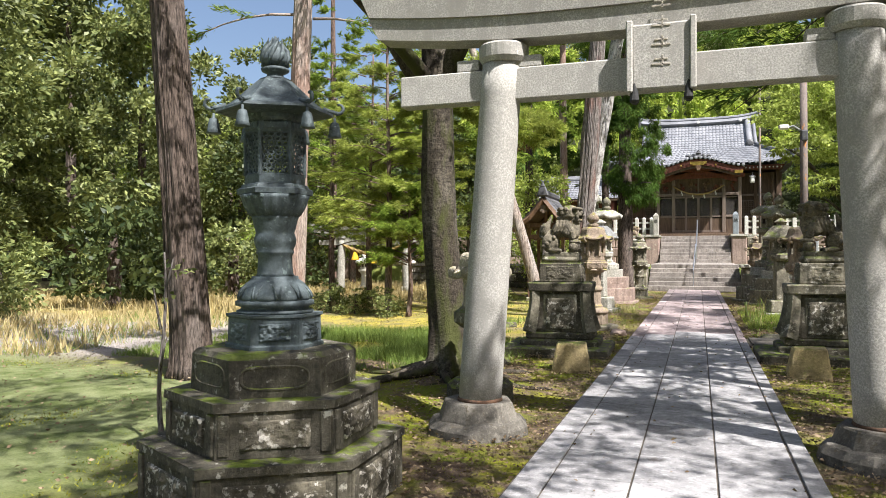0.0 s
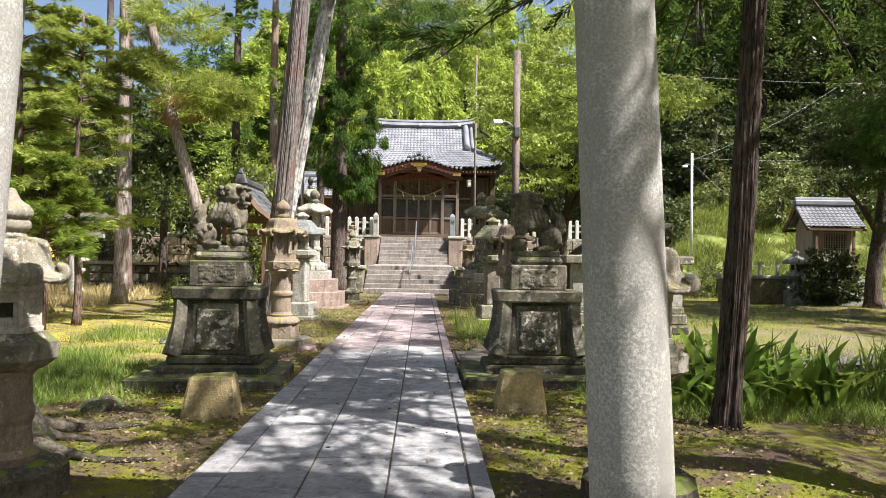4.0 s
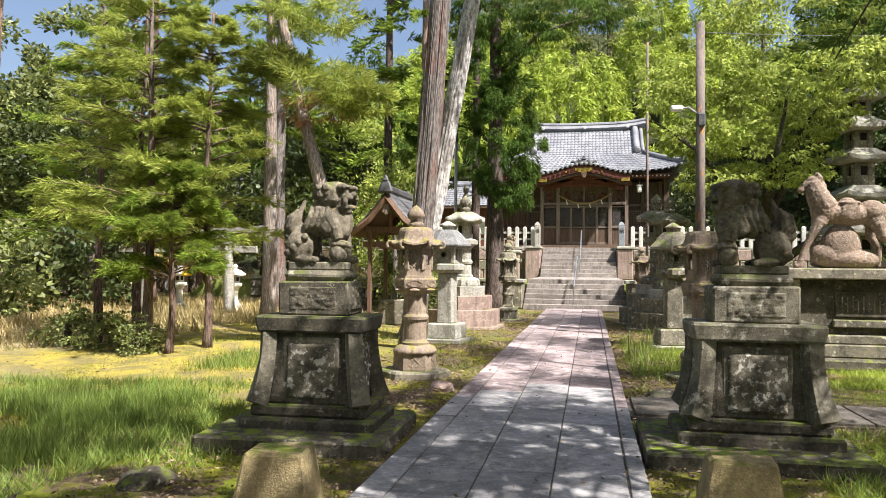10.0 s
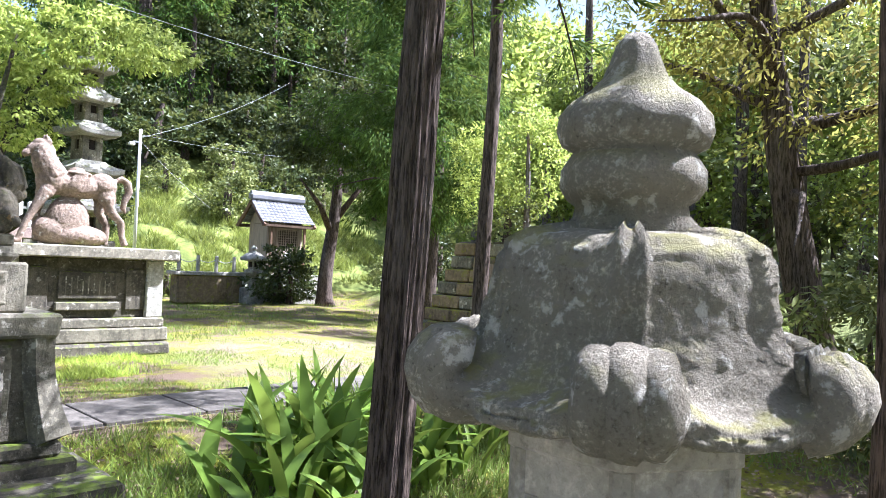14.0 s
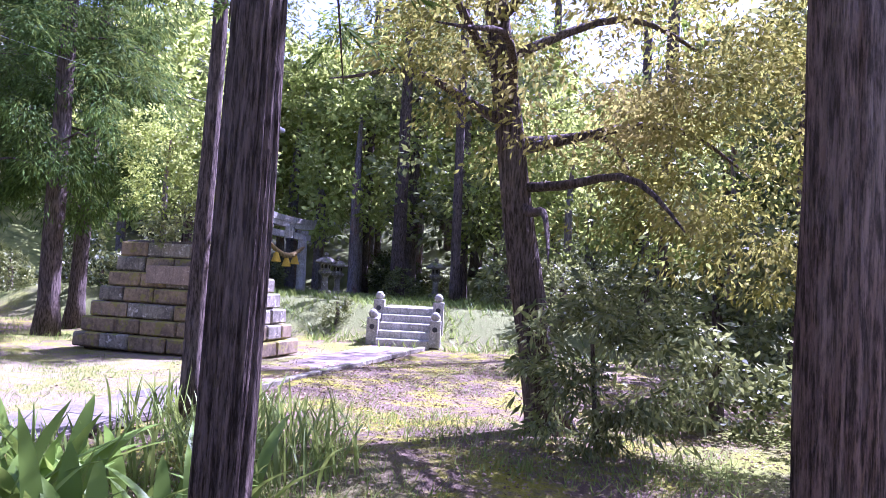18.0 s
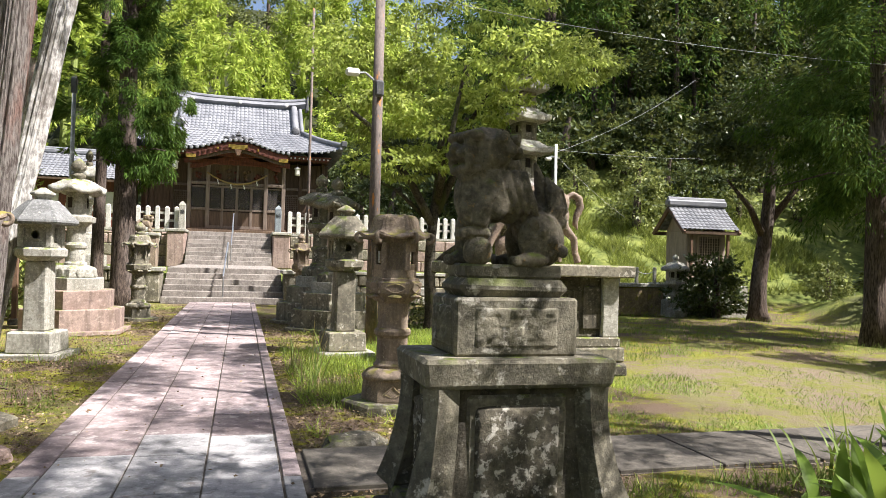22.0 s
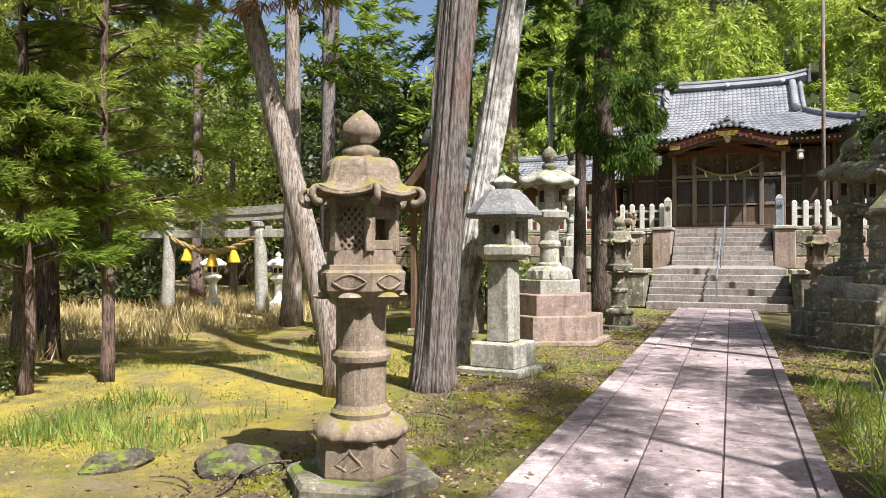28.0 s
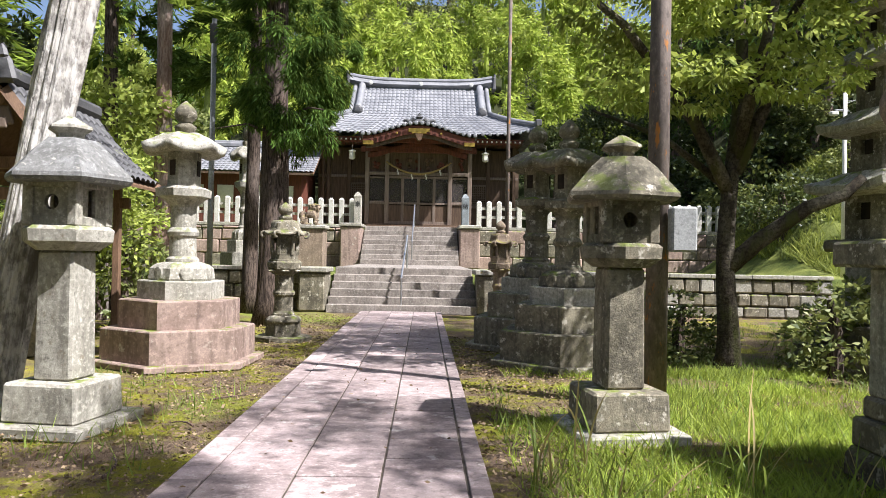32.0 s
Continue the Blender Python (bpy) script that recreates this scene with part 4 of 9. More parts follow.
        part("descending_ridge", MB().tube([(p[0] - sx * 0.28, p[1], p[2] + 0.14) for p in pts], [0.14] * 8, 10), tile, s, smooth=True)
        part("verge_tiles", MB().tube([(p[0], p[1], p[2] + 0.06) for p in pts], [0.09] * 8, 8), tile, s, smooth=True)
        part("ridge_end_tile", MB().lathe([(0.0, 0), (0.16, 0.0), (0.17, 0.05), (0.1, 0.09), (0, 0.1)], 12, m=pose(pts[-1][0] - sx * 0.28, pts[-1][1] - 0.05, pts[-1][2] + 0.13, 90)).box(pts[-1][0] - sx * 0.28, pts[-1][1], pts[-1][2], 0.36, 0.12, 0.22, 0.03), tile_dark, s, "ornamental end tile")
        pts = [front(0.5 + sx * 0.5, v) for v in np.linspace(0.5, 1.0, 8)]
        part("corner_ridge", MB().tube([(p[0], p[1], p[2] + 0.1) for p in pts], [0.1] * 8, 10), tile, s, smooth=True)
        part("corner_end_tile", MB().box(pts[-1][0], pts[-1][1], pts[-1][2] + 0.05, 0.22, 0.16, 0.24, 0.03), tile_dark, s)
    rp = [(x, RY, RZ + 0.18 + 0.16 * abs(x / 2.8) ** 4) for x in np.linspace(-2.85, 2.85, 13)]
    part("main_ridge", MB().tube([(p[0], p[1], p[2] - 0.06) for p in rp], [0.2] * 13, 4).tube([(p[0], p[1], p[2] + 0.12) for p in rp], [0.1] * 13, 8), tile, s, "tall tiled main ridge")
    for x in (-2.0, 0, 2.0):
        part("ridge_crest", MB().lathe([(0, 0), (0.075, 0), (0.085, 0.03), (0.05, 0.05), (0, 0.055)], 14, m=pose(x, RY - 0.2, RZ + 0.13, 90)), white_paint, s, "round pale crest on the ridge")
    for sx in (-1, 1):
        part("ridge_demon_tile", MB().box(sx * 2.92, RY, RZ - 0.05, 0.16, 0.5, 0.55, 0.04, top=0.7).box(sx * 2.95, RY, RZ + 0.45, 0.12, 0.2, 0.22, 0.03, top=0.5), tile_dark, s, "dark ornamental ridge-end tile")
    # eave end tiles along the front
    capm = MB().lathe([(0, 0), (0.062, 0), (0.066, 0.02), (0.045, 0.035), (0, 0.04)], 10, m=pose(0, 0, 0, 90)).mesh("end_tile")
    capm.materials.append(tile)
    for i in range(32):
        p = front((i + 0.5) / 32, 1.0)
        if abs(p[0]) > 1.75:
            piece("end_tile", capm, s, p[0], p[1] - 0.02, p[2] + 0.03)
    # curved front gable
    def kz(x):
        c = math.cos(min(1.0, abs(x) / 2.0) * math.pi)
        return 5.33 + 0.42 * (c + 1) / 2 + 0.03 * abs(x / 2.0) ** 6

    def kara(u, v):
        x = (2 * u - 1) * 2.0
        return (x, 1.3 - 2.6 * v, kz(x) + 0.10)
    part("curved_gable_roof", tile_sheet(kara, 20, 10), tile, s, "undulating tiled front gable")
    xs = np.linspace(-2.0, 2.0, 41)

    def band(y, lo, hi, t, hw):
        mb = MB()
        xx = [x for x in xs if abs(x) <= hw]
        for x in xx:
            mb.v += [(x, y, kz(x) + lo), (x, y, kz(x) + hi), (x, y + t, kz(x) + hi), (x, y + t, kz(x) + lo)]
        for i in range(len(xx) - 1):
            a = 4 * i
            for k in range(4):
                mb.f.append((a + k, a + (k + 1) % 4, a + 4 + (k + 1) % 4, a + 4 + k))
        mb.f += [(0, 1, 2, 3), tuple(4 * (len(xx) - 1) + k for k in (3, 2, 1, 0))]
        return mb
    part("bargeboard", band(-1.22, -0.22, 0.05, 0.09, 1.95), wood_red, s, "dark red curved bargeboard")
    part("inner_bargeboard", band(-1.14, -0.34, -0.2, 0.1, 1.85), wood_dark, s)
    part("gable_soffit", band(-1.1, 0.03, 0.09, 2.3, 1.95), wood_red, s)
    part("gable_field", band(0.16, -0.75, 0.02, 0.06, 1.75), wood_dark, s)
    part("rainbow_beam", band(-0.12, -0.52, -0.36, 0.16, 1.8), wood_red, s, "dark red curved beam")
    for x in (-1.72, 1.72):
        part("gilt_plate", MB().box(x, -1.235, kz(x) - 0.24, 0.36, 0.02, 0.13, 0.008, m=pose(0, 0, 0)), gold, s, "gilt metal end plate")
    part("gilt_plate", MB().box(0, -1.24, kz(0) - 0.17, 0.72, 0.02, 0.12, 0.01).box(0, -1.24, kz(0) - 0.22, 0.5, 0.018, 0.06, 0.01), gold, s, "gilt metal centre plate")
    for x in (-0.75, 0.75):
        part("gilt_stud", MB().lathe([(0, 0), (0.045, 0), (0.04, 0.02), (0, 0.03)], 10, m=pose(x, -1.23, kz(x) - 0.09, 90)), gold, s)
    part("gable_pendant", MB().box(0, -1.2, kz(0) - 0.42, 0.18, 0.06, 0.2, 0.03, top=1.6).lathe([(0, 0), (0.08, 0), (0.09, 0.03), (0.05, 0.06), (0, 0.06)], 10, m=pose(0, -1.18, kz(0) - 0.4, 90)), wood_warm, s, "carved pendant under the gable")
    mb = MB().box(0, -1.2, kz(0) + 0.1, 0.5, 0.2, 0.2, 0.05, top=0.6).box(0, -1.2, kz(0) + 0.28, 0.24, 0.16, 0.2, 0.05, top=0.4)
    for sx in (-1, 1):
        mb.tube([(sx * t * 0.55, -1.2, kz(0) + 0.16 + 0.14 * (1 - t) + 0.05 * math.sin(t * 9)) for t in np.linspace(0.3, 1, 7)], [0.09, 0.085, 0.08, 0.07, 0.06, 0.05, 0.04], 8)
    part("gable_crest_tile", mb, tile_dark, s, "dark scrolled crest tile", smooth=False)
    discm = MB().lathe([(0, 0), (0.065, 0), (0.07, 0.02), (0.045, 0.035), (0, 0.04)], 10, m=pose(0, 0, 0, 90)).mesh("end_tile")
    discm.materials.append(tile)
    for i in range(20):
        x = -1.9 + 3.8 * i / 19
        piece("end_tile", discm, s, x, -1.32, kz(x) + 0.12)
    for sx in (-1, 1):
        lamp = part("hanging_lantern", MB().lathe([(0.03, 0.34), (0.13, 0.30), (0.13, 0.26), (0.10, 0.25), (0.11, 0.05), (0.09, 0), (0.03, -0.02)], 6, cx=sx * 2.35, cy=-0.2).lathe([(0.006, 0.0), (0.006, 0.5)], 6, cx=sx * 2.35, cy=-0.2), white_paint, s, "hanging white lantern")
        lamp.location.z = 4.75


make_shrine()


def plain_building(nm, label, x, y, z, w, d, h, rise, over, ribs, rows, wall_mat, roof_mat, rz=0, doors=True):
    b = thing(nm, label, "building", pose(x, y, z, 0, 0, rz))
    part("wall", MB().box(0, 0, 0, w, d, h, 0.02), wall_mat, b)
    for sy in (-1, 1):
        def slope(u, v, sy=sy):
            return ((2 * u - 1) * (w / 2 + over), sy * v * (d / 2 + over), h + rise - v * rise * (1.2 - 0.2 * v) + 0.0)
        part("roof", tile_sheet(slope, ribs, rows), roof_mat, b)
        part("eave_board", MB().box(0, sy * (d / 2 + over - 0.06), h - 0.12, w + 2 * over, 0.06, 0.12, 0.01), wood_dark, b)
    for sx in (-1, 1):
        part("gable", MB().add([(sx * w / 2, -d / 2, h), (sx * w / 2, d / 2, h), (sx * w / 2, 0, h + rise * 0.9), (sx * (w / 2 - 0.05), -d / 2, h), (sx * (w / 2 - 0.05), d / 2, h), (sx * (w / 2 - 0.05), 0, h + rise * 0.9)],
                               [(0, 1, 2), (3, 5, 4), (0, 3, 4, 1), (1, 4, 5, 2), (2, 5, 3, 0)]), wall_mat, b)
        for sy in (-1, 1):
            part("barge_board", MB().tube([(sx * (w / 2 + over - 0.05), 0, h + rise - 0.08), (sx * (w / 2 + over - 0.05), sy * (d / 2 + over) * 0.5, h + rise * 0.45 - 0.05), (sx * (w / 2 + over - 0.05), sy * (d / 2 + over), h - 0.08)], [0.07] * 3, 4), wood_warm, b)
    part("ridge", MB().box(0, 0, h + rise - 0.02, w + 2 * over + 0.1, 0.28, 0.22, 0.05).tube([(-w / 2 - over, 0, h + rise + 0.22), (w / 2 + over, 0, h + rise + 0.22)], [0.08, 0.08], 8), roof_mat, b)
    return b


west_hall = plain_building("side_hall", "long low side hall with a grey tile roof", -8.2, 47.6, 2.4, 6.6, 4.0, 2.45, 1.4, 0.6, 36, 10, wood_red, tile)
for i in range(5):
    part("white_panel", MB().box(-2.6 + i * 1.3, -2.02, 0.9, 0.7, 0.03, 1.0, 0.006), plaster, west_hall)
far_hall = plain_building("storehouse", "old storehouse with a dark blue-grey tile roof among trees", -21.0, 41.5, 0.0, 4.6, 3.6, 4.4, 1.7, 0.5, 24, 9, wood_dark, tile_dark, 14)
part("door", MB().box(0, -1.85, 0, 1.2, 0.06, 2.0, 0.01), wood_frame, far_hall)

# ---- water pavilion ----
def make_pavilion():
    p = thing("water_pavilion", "small open water pavilion with a dark tiled gable roof", "pavilion", pose(-4.32, 23.3, 0) @ Matrix.Diagonal((0.74, 0.76, 0.93, 1)))
    for x in (-0.72, 0.72):
        for y in (-0.95, 0.95):
            part("post", MB().box(x * 1.0, y, 0.12, 0.13, 0.13, 2.45, 0.01, top=0.95), wood_warm, p)
            part("post_base", MB().box(x, y, 0, 0.26, 0.26, 0.14, 0.02), stone_old, p)
    for y in (-0.95, 0.95):
        part("tie_beam", MB().box(0, y, 2.1, 1.9, 0.1, 0.16, 0.01), wood_warm, p)
        part("gable_beam", MB().box(0, y, 2.5, 2.0, 0.12, 0.16, 0.01), wood_warm, p)
        part("king_post", MB().box(0, y, 2.66, 0.12, 0.1, 0.6, 0.01), wood_warm, p)
    for x in (-0.72, 0.72):
        part("side_beam", MB().box(x, 0, 2.5, 0.12, 2.6, 0.16, 0.01), wood_warm, p)
    for sx in (-1, 1):
        def slope(u, v, sx=sx):
            return (sx * v * 1.28, (2 * u - 1) * 1.55, 3.55 - 1.08 * (1.35 * v - 0.35 * v * v))
        part("roof", tile_sheet(slope, 13, 7, bump=0.05), tile_dark, p, "mossy dark tile slope")
        part("soffit", MB().add([(0, -1.5, 3.48), (0, 1.5, 3.48), (sx * 1.25, 1.5, 2.43), (sx * 1.25, -1.5, 2.43), (0, -1.5, 3.44), (0, 1.5, 3.44), (sx * 1.25, 1.5, 2.39), (sx * 1.25, -1.5, 2.39)],
                                [(0, 1, 2, 3), (7, 6, 5, 4), (0, 3, 7, 4), (1, 5, 6, 2), (2, 6, 7, 3)]), wood_warm, p)
        for y in (-1.52, 1.52):
            part("barge_board", MB().tube([(0, y, 3.42), (sx * 0.6, y, 2.82), (sx * 1.3, y, 2.4)], [0.1, 0.1, 0.1], 4), wood_warm, p)
    part("ridge", MB().box(0, 0, 3.53, 0.26, 3.1, 0.2, 0.05), tile_dark, p)
    part("ridge_ornament", MB().box(0, -1.6, 3.5, 0.5, 0.16, 0.34, 0.05, top=0.6).box(0, -1.6, 3.8, 0.2, 0.12, 0.2, 0.04, top=0.5), tile_dark, p, "scrolled ridge-end tile")
    part("gable_pendant", MB().box(0, -1.5, 3.0, 0.3, 0.05, 0.24, 0.04, top=0.5).box(0, -1.52, 2.95, 0.12, 0.05, 0.14, 0.03), wood_frame, p, "carved pale pendant")
    b = thing("water_basin", "mossy stone water basin in the pavilion", "basin", pose(-4.32, 23.3, 0) @ Matrix.Diagonal((0.75, 0.8, 1, 1)))
    part("trough", MB().box(0, -0.38, 0, 1.1, 0.12, 0.62, 0.02).box(0, 0.38, 0, 1.1, 0.12, 0.62, 0.02).box(-0.5, 0, 0, 0.12, 0.66, 0.62, 0.02).box(0.5, 0, 0, 0.12, 0.66, 0.62, 0.02).box(0, 0, 0, 0.9, 0.66, 0.3, 0.02), stone_old, b)
    part("water", MB().box(0, 0, 0.3, 0.88, 0.64, 0.22, 0.004), glassy("water", (0.5, 0.6, 0.55), 0.02), b)


make_pavilion()

# ---- small roofed shrine on the other side ----
def make_hut():
    h = plain_building("small_shrine", "tiny timber shrine with a grey tile roof on a stone base", 15.25, 29.2, 0.95, 1.42, 1.3, 1.75, 0.85, 0.34, 13, 8, wood_pale, tile, -3)
    part("lattice_frame", MB().box(0.1, -0.68, 0.75, 0.9, 0.06, 0.06, 0.005).box(0.1, -0.68, 1.55, 0.9, 0.06, 0.06, 0.005).box(-0.33, -0.68, 0.75, 0.06, 0.06, 0.86, 0.005).box(0.53, -0.68, 0.75, 0.06, 0.06, 0.86, 0.005), wood_pale, h)
    for i in range(9):
        part("lattice_bar", MB().box(-0.26 + i * 0.09, -0.7, 0.8, 0.022, 0.03, 0.76, 0.003), wood_pale, h)
        part("lattice_bar", MB().box(0.1, -0.7, 0.83 + i * 0.085, 0.82, 0.03, 0.018, 0.003), wood_pale, h)
    # dark sheet painted as the shade behind the lattice
    part("lattice_back", MB().box(0.1, -0.66, 0.78, 0.84, 0.02, 0.8, 0.003), hollow_shade, h)
    part("lower_panel", MB().box(0, -0.66, 0, 1.38, 0.04, 0.7, 0.005), wood_pale, h)
    part("notice", MB().box(0.1, -0.72, 0.62, 0.22, 0.01, 0.14, 0.002), white_paint, h, "white paper notice")
    for x in (-0.95, 0.95):
        part("porch_post", MB().box(x * 0.7, -0.85, -0.1, 0.08, 0.08, 1.75, 0.006), wood_warm, h)
    base = thing("stone_podium", "pale stone podium with steps carrying the tiny shrine", "platform", pose(15.25, 28.9, 0))
    part("podium", MB().box(0, 0.2, 0, 2.3, 2.3, 0.95, 0.03), stone_pale, base, "pale stone podium", jitter=0.02)
    for i in range(4):
        part("step", MB().box(-0.2, -1.2 - 0.25 * i, 0, 1.2, 0.4, 0.8 - 0.2 * i, 0.015), stone_pale, base)
    w = thing("garden_wall", "low mossy stone wall with short posts and a chain", "wall", pose(11.95, 27.6, 0))
    part("wall", MB().box(0, 0.2, 0, 2.2, 0.5, 0.86, 0.04), stone_mossy, w, jitter=0.03)
    part("coping", MB().box(0, 0.2, 0.86, 2.4, 0.6, 0.11, 0.015), stone_pale, w)
    for i in range(4):
        part("post", MB().box(-0.95 + i * 0.62, 0.2, 0.97, 0.09, 0.09, 0.5, 0.01), stone_pale, w)
    part("chain", MB().tube([(-0.95 + t * 1.86, 0.2, 1.36 - 0.1 * abs(math.sin(t * 3 * math.pi))) for t in np.linspace(0, 1, 31)], [0.012] * 31, 6), steel, w)
    part("side_block", MB().box(1.25, -0.1, 0, 0.5, 0.6, 0.5, 0.03), stone_pale, w)
    part("side_block", MB().box(1.3, -0.45, 0, 0.55, 0.3, 0.26, 0.03), stone_pale, w)


make_hut()


# ---- first torii ----
stone_base = surface("base_stone", (0.17, 0.155, 0.13), (0.10, 0.09, 0.075), (0.10, 0.085, 0.06), 0.58, scale=5.0, bump=0.7, dist=0.012, streak=0.4)

def make_torii(nm, label, x0, x1, y0, y1, z, r, nuki_z, nuki_h, top_z, over, mat_, tablet=True, plinth=True, top_h=0.42, leans=(0.035, 0.035), taper=0.16):
    """Stone gate: two round leaning pillars, tie beam, curved lintel."""
    cx, cy = (x0 + x1) / 2, (y0 + y1) / 2
    ang = math.degrees(math.atan2(y1 - y0, x1 - x0))
    half = math.hypot(x1 - x0, y1 - y0) / 2
    t = thing(nm, label, "torii", pose(cx, cy, z, 0, 0, ang))
    for sx in (-1, 1):
        lean = leans[0] if sx < 0 else leans[1]
        zs = np.linspace(0.2 if plinth else 0, top_z - 0.1, 10)
        part("pillar", MB().tube([(sx * (half - lean * q), 0, q) for q in zs], [r * (1.06 - taper * k / 9) for k in range(10)], 40), mat_, t, smooth=True)
        part("collar", MB().lathe([(r * 1.05, top_z - 0.16), (r * 1.2, top_z - 0.12), (r * 1.22, top_z - 0.02), (r * 1.1, top_z)], 24, cx=sx * (half - lean * top_z)), mat_, t, smooth=False)
        if plinth:
            part("plinth", MB().lathe([(0.355, 0.09), (0.35, 0.11), (0.305, 0.235), (0.29, 0.25), (0.17, 0.248)], 8, cx=sx * half), stone_base, t, "tapered eight-sided socket stone")
            part("footing", MB().lathe([(0.44, -0.06), (0.43, 0.05), (0.39, 0.10), (0.33, 0.115)], 13, cx=sx * half), stone_base, t, "rough footing stone", jitter=0.035)
            part("collar", MB().lathe([(r + 0.022, 0.245), (r + 0.016, 0.27), (r + 0.004, 0.28)], 24, cx=sx * (half - 0.25 * lean)), rust_mortar, t, "rust-brown mortar collar", smooth=True, jitter=0.004)
        for wx in (-0.27, 0.27):
            part("wedge", MB().box(sx * (half - lean * nuki_z) + wx, 0, nuki_z + nuki_h, 0.2, 0.13, 0.1, 0.01), mat_, t)
    part("tie_beam", MB().box(0, 0, nuki_z, 2 * half + 1.45 * over, 0.16, nuki_h, 0.012), mat_, t)

    def beam(zb, h, d, L, curve):
        mb = MB()
        xs = np.linspace(-L, L, 21)
        for x in xs:
            u = curve * abs(x / L) ** 2.6
            tilt = 0.10 * (abs(x) > L - 1e-6)
            for yy, zz in ((-d / 2, zb + u), (d / 2, zb + u), (d / 2 * 1.12, zb + h + u), (-d / 2 * 1.12, zb + h + u)):
                mb.v.append((x + (math.copysign(tilt * (zz - zb - u) / h, x)), yy, zz))
        for i in range(20):
            for k in range(4):
                mb.f.append((4 * i + k, 4 * i + (k + 1) % 4, 4 * i + 4 + (k + 1) % 4, 4 * i + 4 + k))
        mb.f += [(0, 1, 2, 3), (83, 82, 81, 80)]
        return mb
    part("under_lintel", beam(top_z, top_h * 0.45, 0.26, half + over * 0.92, top_h * 0.3), mat_, t)
    part("top_lintel", beam(top_z + top_h * 0.45 + 0.004, top_h * 0.55, 0.34, half + over, top_h * 0.3), mat_, t)
    if tablet:
        tb = part("name_tablet", MB().box(0, -0.14, nuki_z - 0.02, 0.44, 0.1, top_z - nuki_z + 0.03, 0.015), mat_, t, "weathered stone name tablet")
        for sx in (-1, 1):
            part("tablet_frame", MB().box(sx * 0.235, -0.15, nuki_z - 0.04, 0.05, 0.14, top_z - nuki_z + 0.08, 0.01), mat_, tb)
        for i in range(4):
            part("worn_character", MB().box(0, -0.193, nuki_z + 0.16 + i * 0.15, 0.14, 0.006, 0.015, 0.002).box(0, -0.193, nuki_z + 0.2 + i * 0.15, 0.1, 0.006, 0.015, 0.002).box(0.01, -0.193, nuki_z + 0.15 + i * 0.15, 0.015, 0.006, 0.09, 0.002), stone_pale_warm, tb)
        for sx in (-1, 1):
            part("bracket", MB().box(sx * 0.2, -0.16, nuki_z - 0.12, 0.07, 0.12, 0.17, 0.02, top=0.6), ink, tb, "black iron bracket")
    return t


make_torii("torii", "tall grey granite torii gate over the paved approach", -1.595, 1.46, 6.0, 6.0, 0.0, 0.174, 2.79, 0.27, 3.27, 0.95, granite, leans=(0.072, 0.05), taper=0.09)


def straw_tassels(nm, label, a, b, z, sag, r):
    g = thing(nm, label, "sacred rope", pose(0, 0, 0))
    A, B = Vector((*a, z)), Vector((*b, z))
    pts = [A.lerp(B, t) - Vector((0, 0, sag * math.sin(math.pi * t))) for t in np.linspace(0, 1, 25)]
    mb = MB()
    for ph in (0, 2.1, 4.2):
        mb.tube([p + Vector((0, r * 0.6 * math.cos(ph + i * 0.9), r * 0.6 * math.sin(ph + i * 0.9))) for i, p in enumerate(pts)], [r * 0.65 * (0.6 + 0.8 * math.sin(math.pi * i / 24)) for i in range(25)], 8)
    part("rope", mb, rope_mat, g, smooth=True)
    for t in (0.22, 0.5, 0.78):
        p = pts[int(t * 24)]
        part("tassel", MB().lathe([(0.02, p.z - 0.02), (0.07, p.z - 0.1), (0.15, p.z - 0.36), (0.14, p.z - 0.38)], 12, cx=p.x, cy=p.y, lobes=12, lobe=0.05), yellow, g, "bright yellow straw tassel")


make_torii("torii", "weathered stone torii of the small side shrine with a tablet", -13.05, -10.3, 25.5, 25.7, 0.0, 0.16, 1.85, 0.2, 2.25, 1.2, stone_pale, True, False, 0.34)
straw_tassels("straw_rope_with_tassels", "thick twisted straw rope with yellow tassels on the side torii", (-12.9, 25.42), (-10.4, 25.6), 1.86, 0.35, 0.06)
make_torii("torii", "grey stone torii at the foot of the wooded slope", 21.5, 24.75, 19.85, 20.2, 0.82, 0.17, 1.95, 0.22, 2.3, 0.75, stone_pale, True, False, 0.36)
straw_tassels("straw_rope_with_tassels", "straw rope with ochre tassels on the slope torii", (21.6, 19.75), (24.6, 20.1), 2.5, 0.35, 0.07)


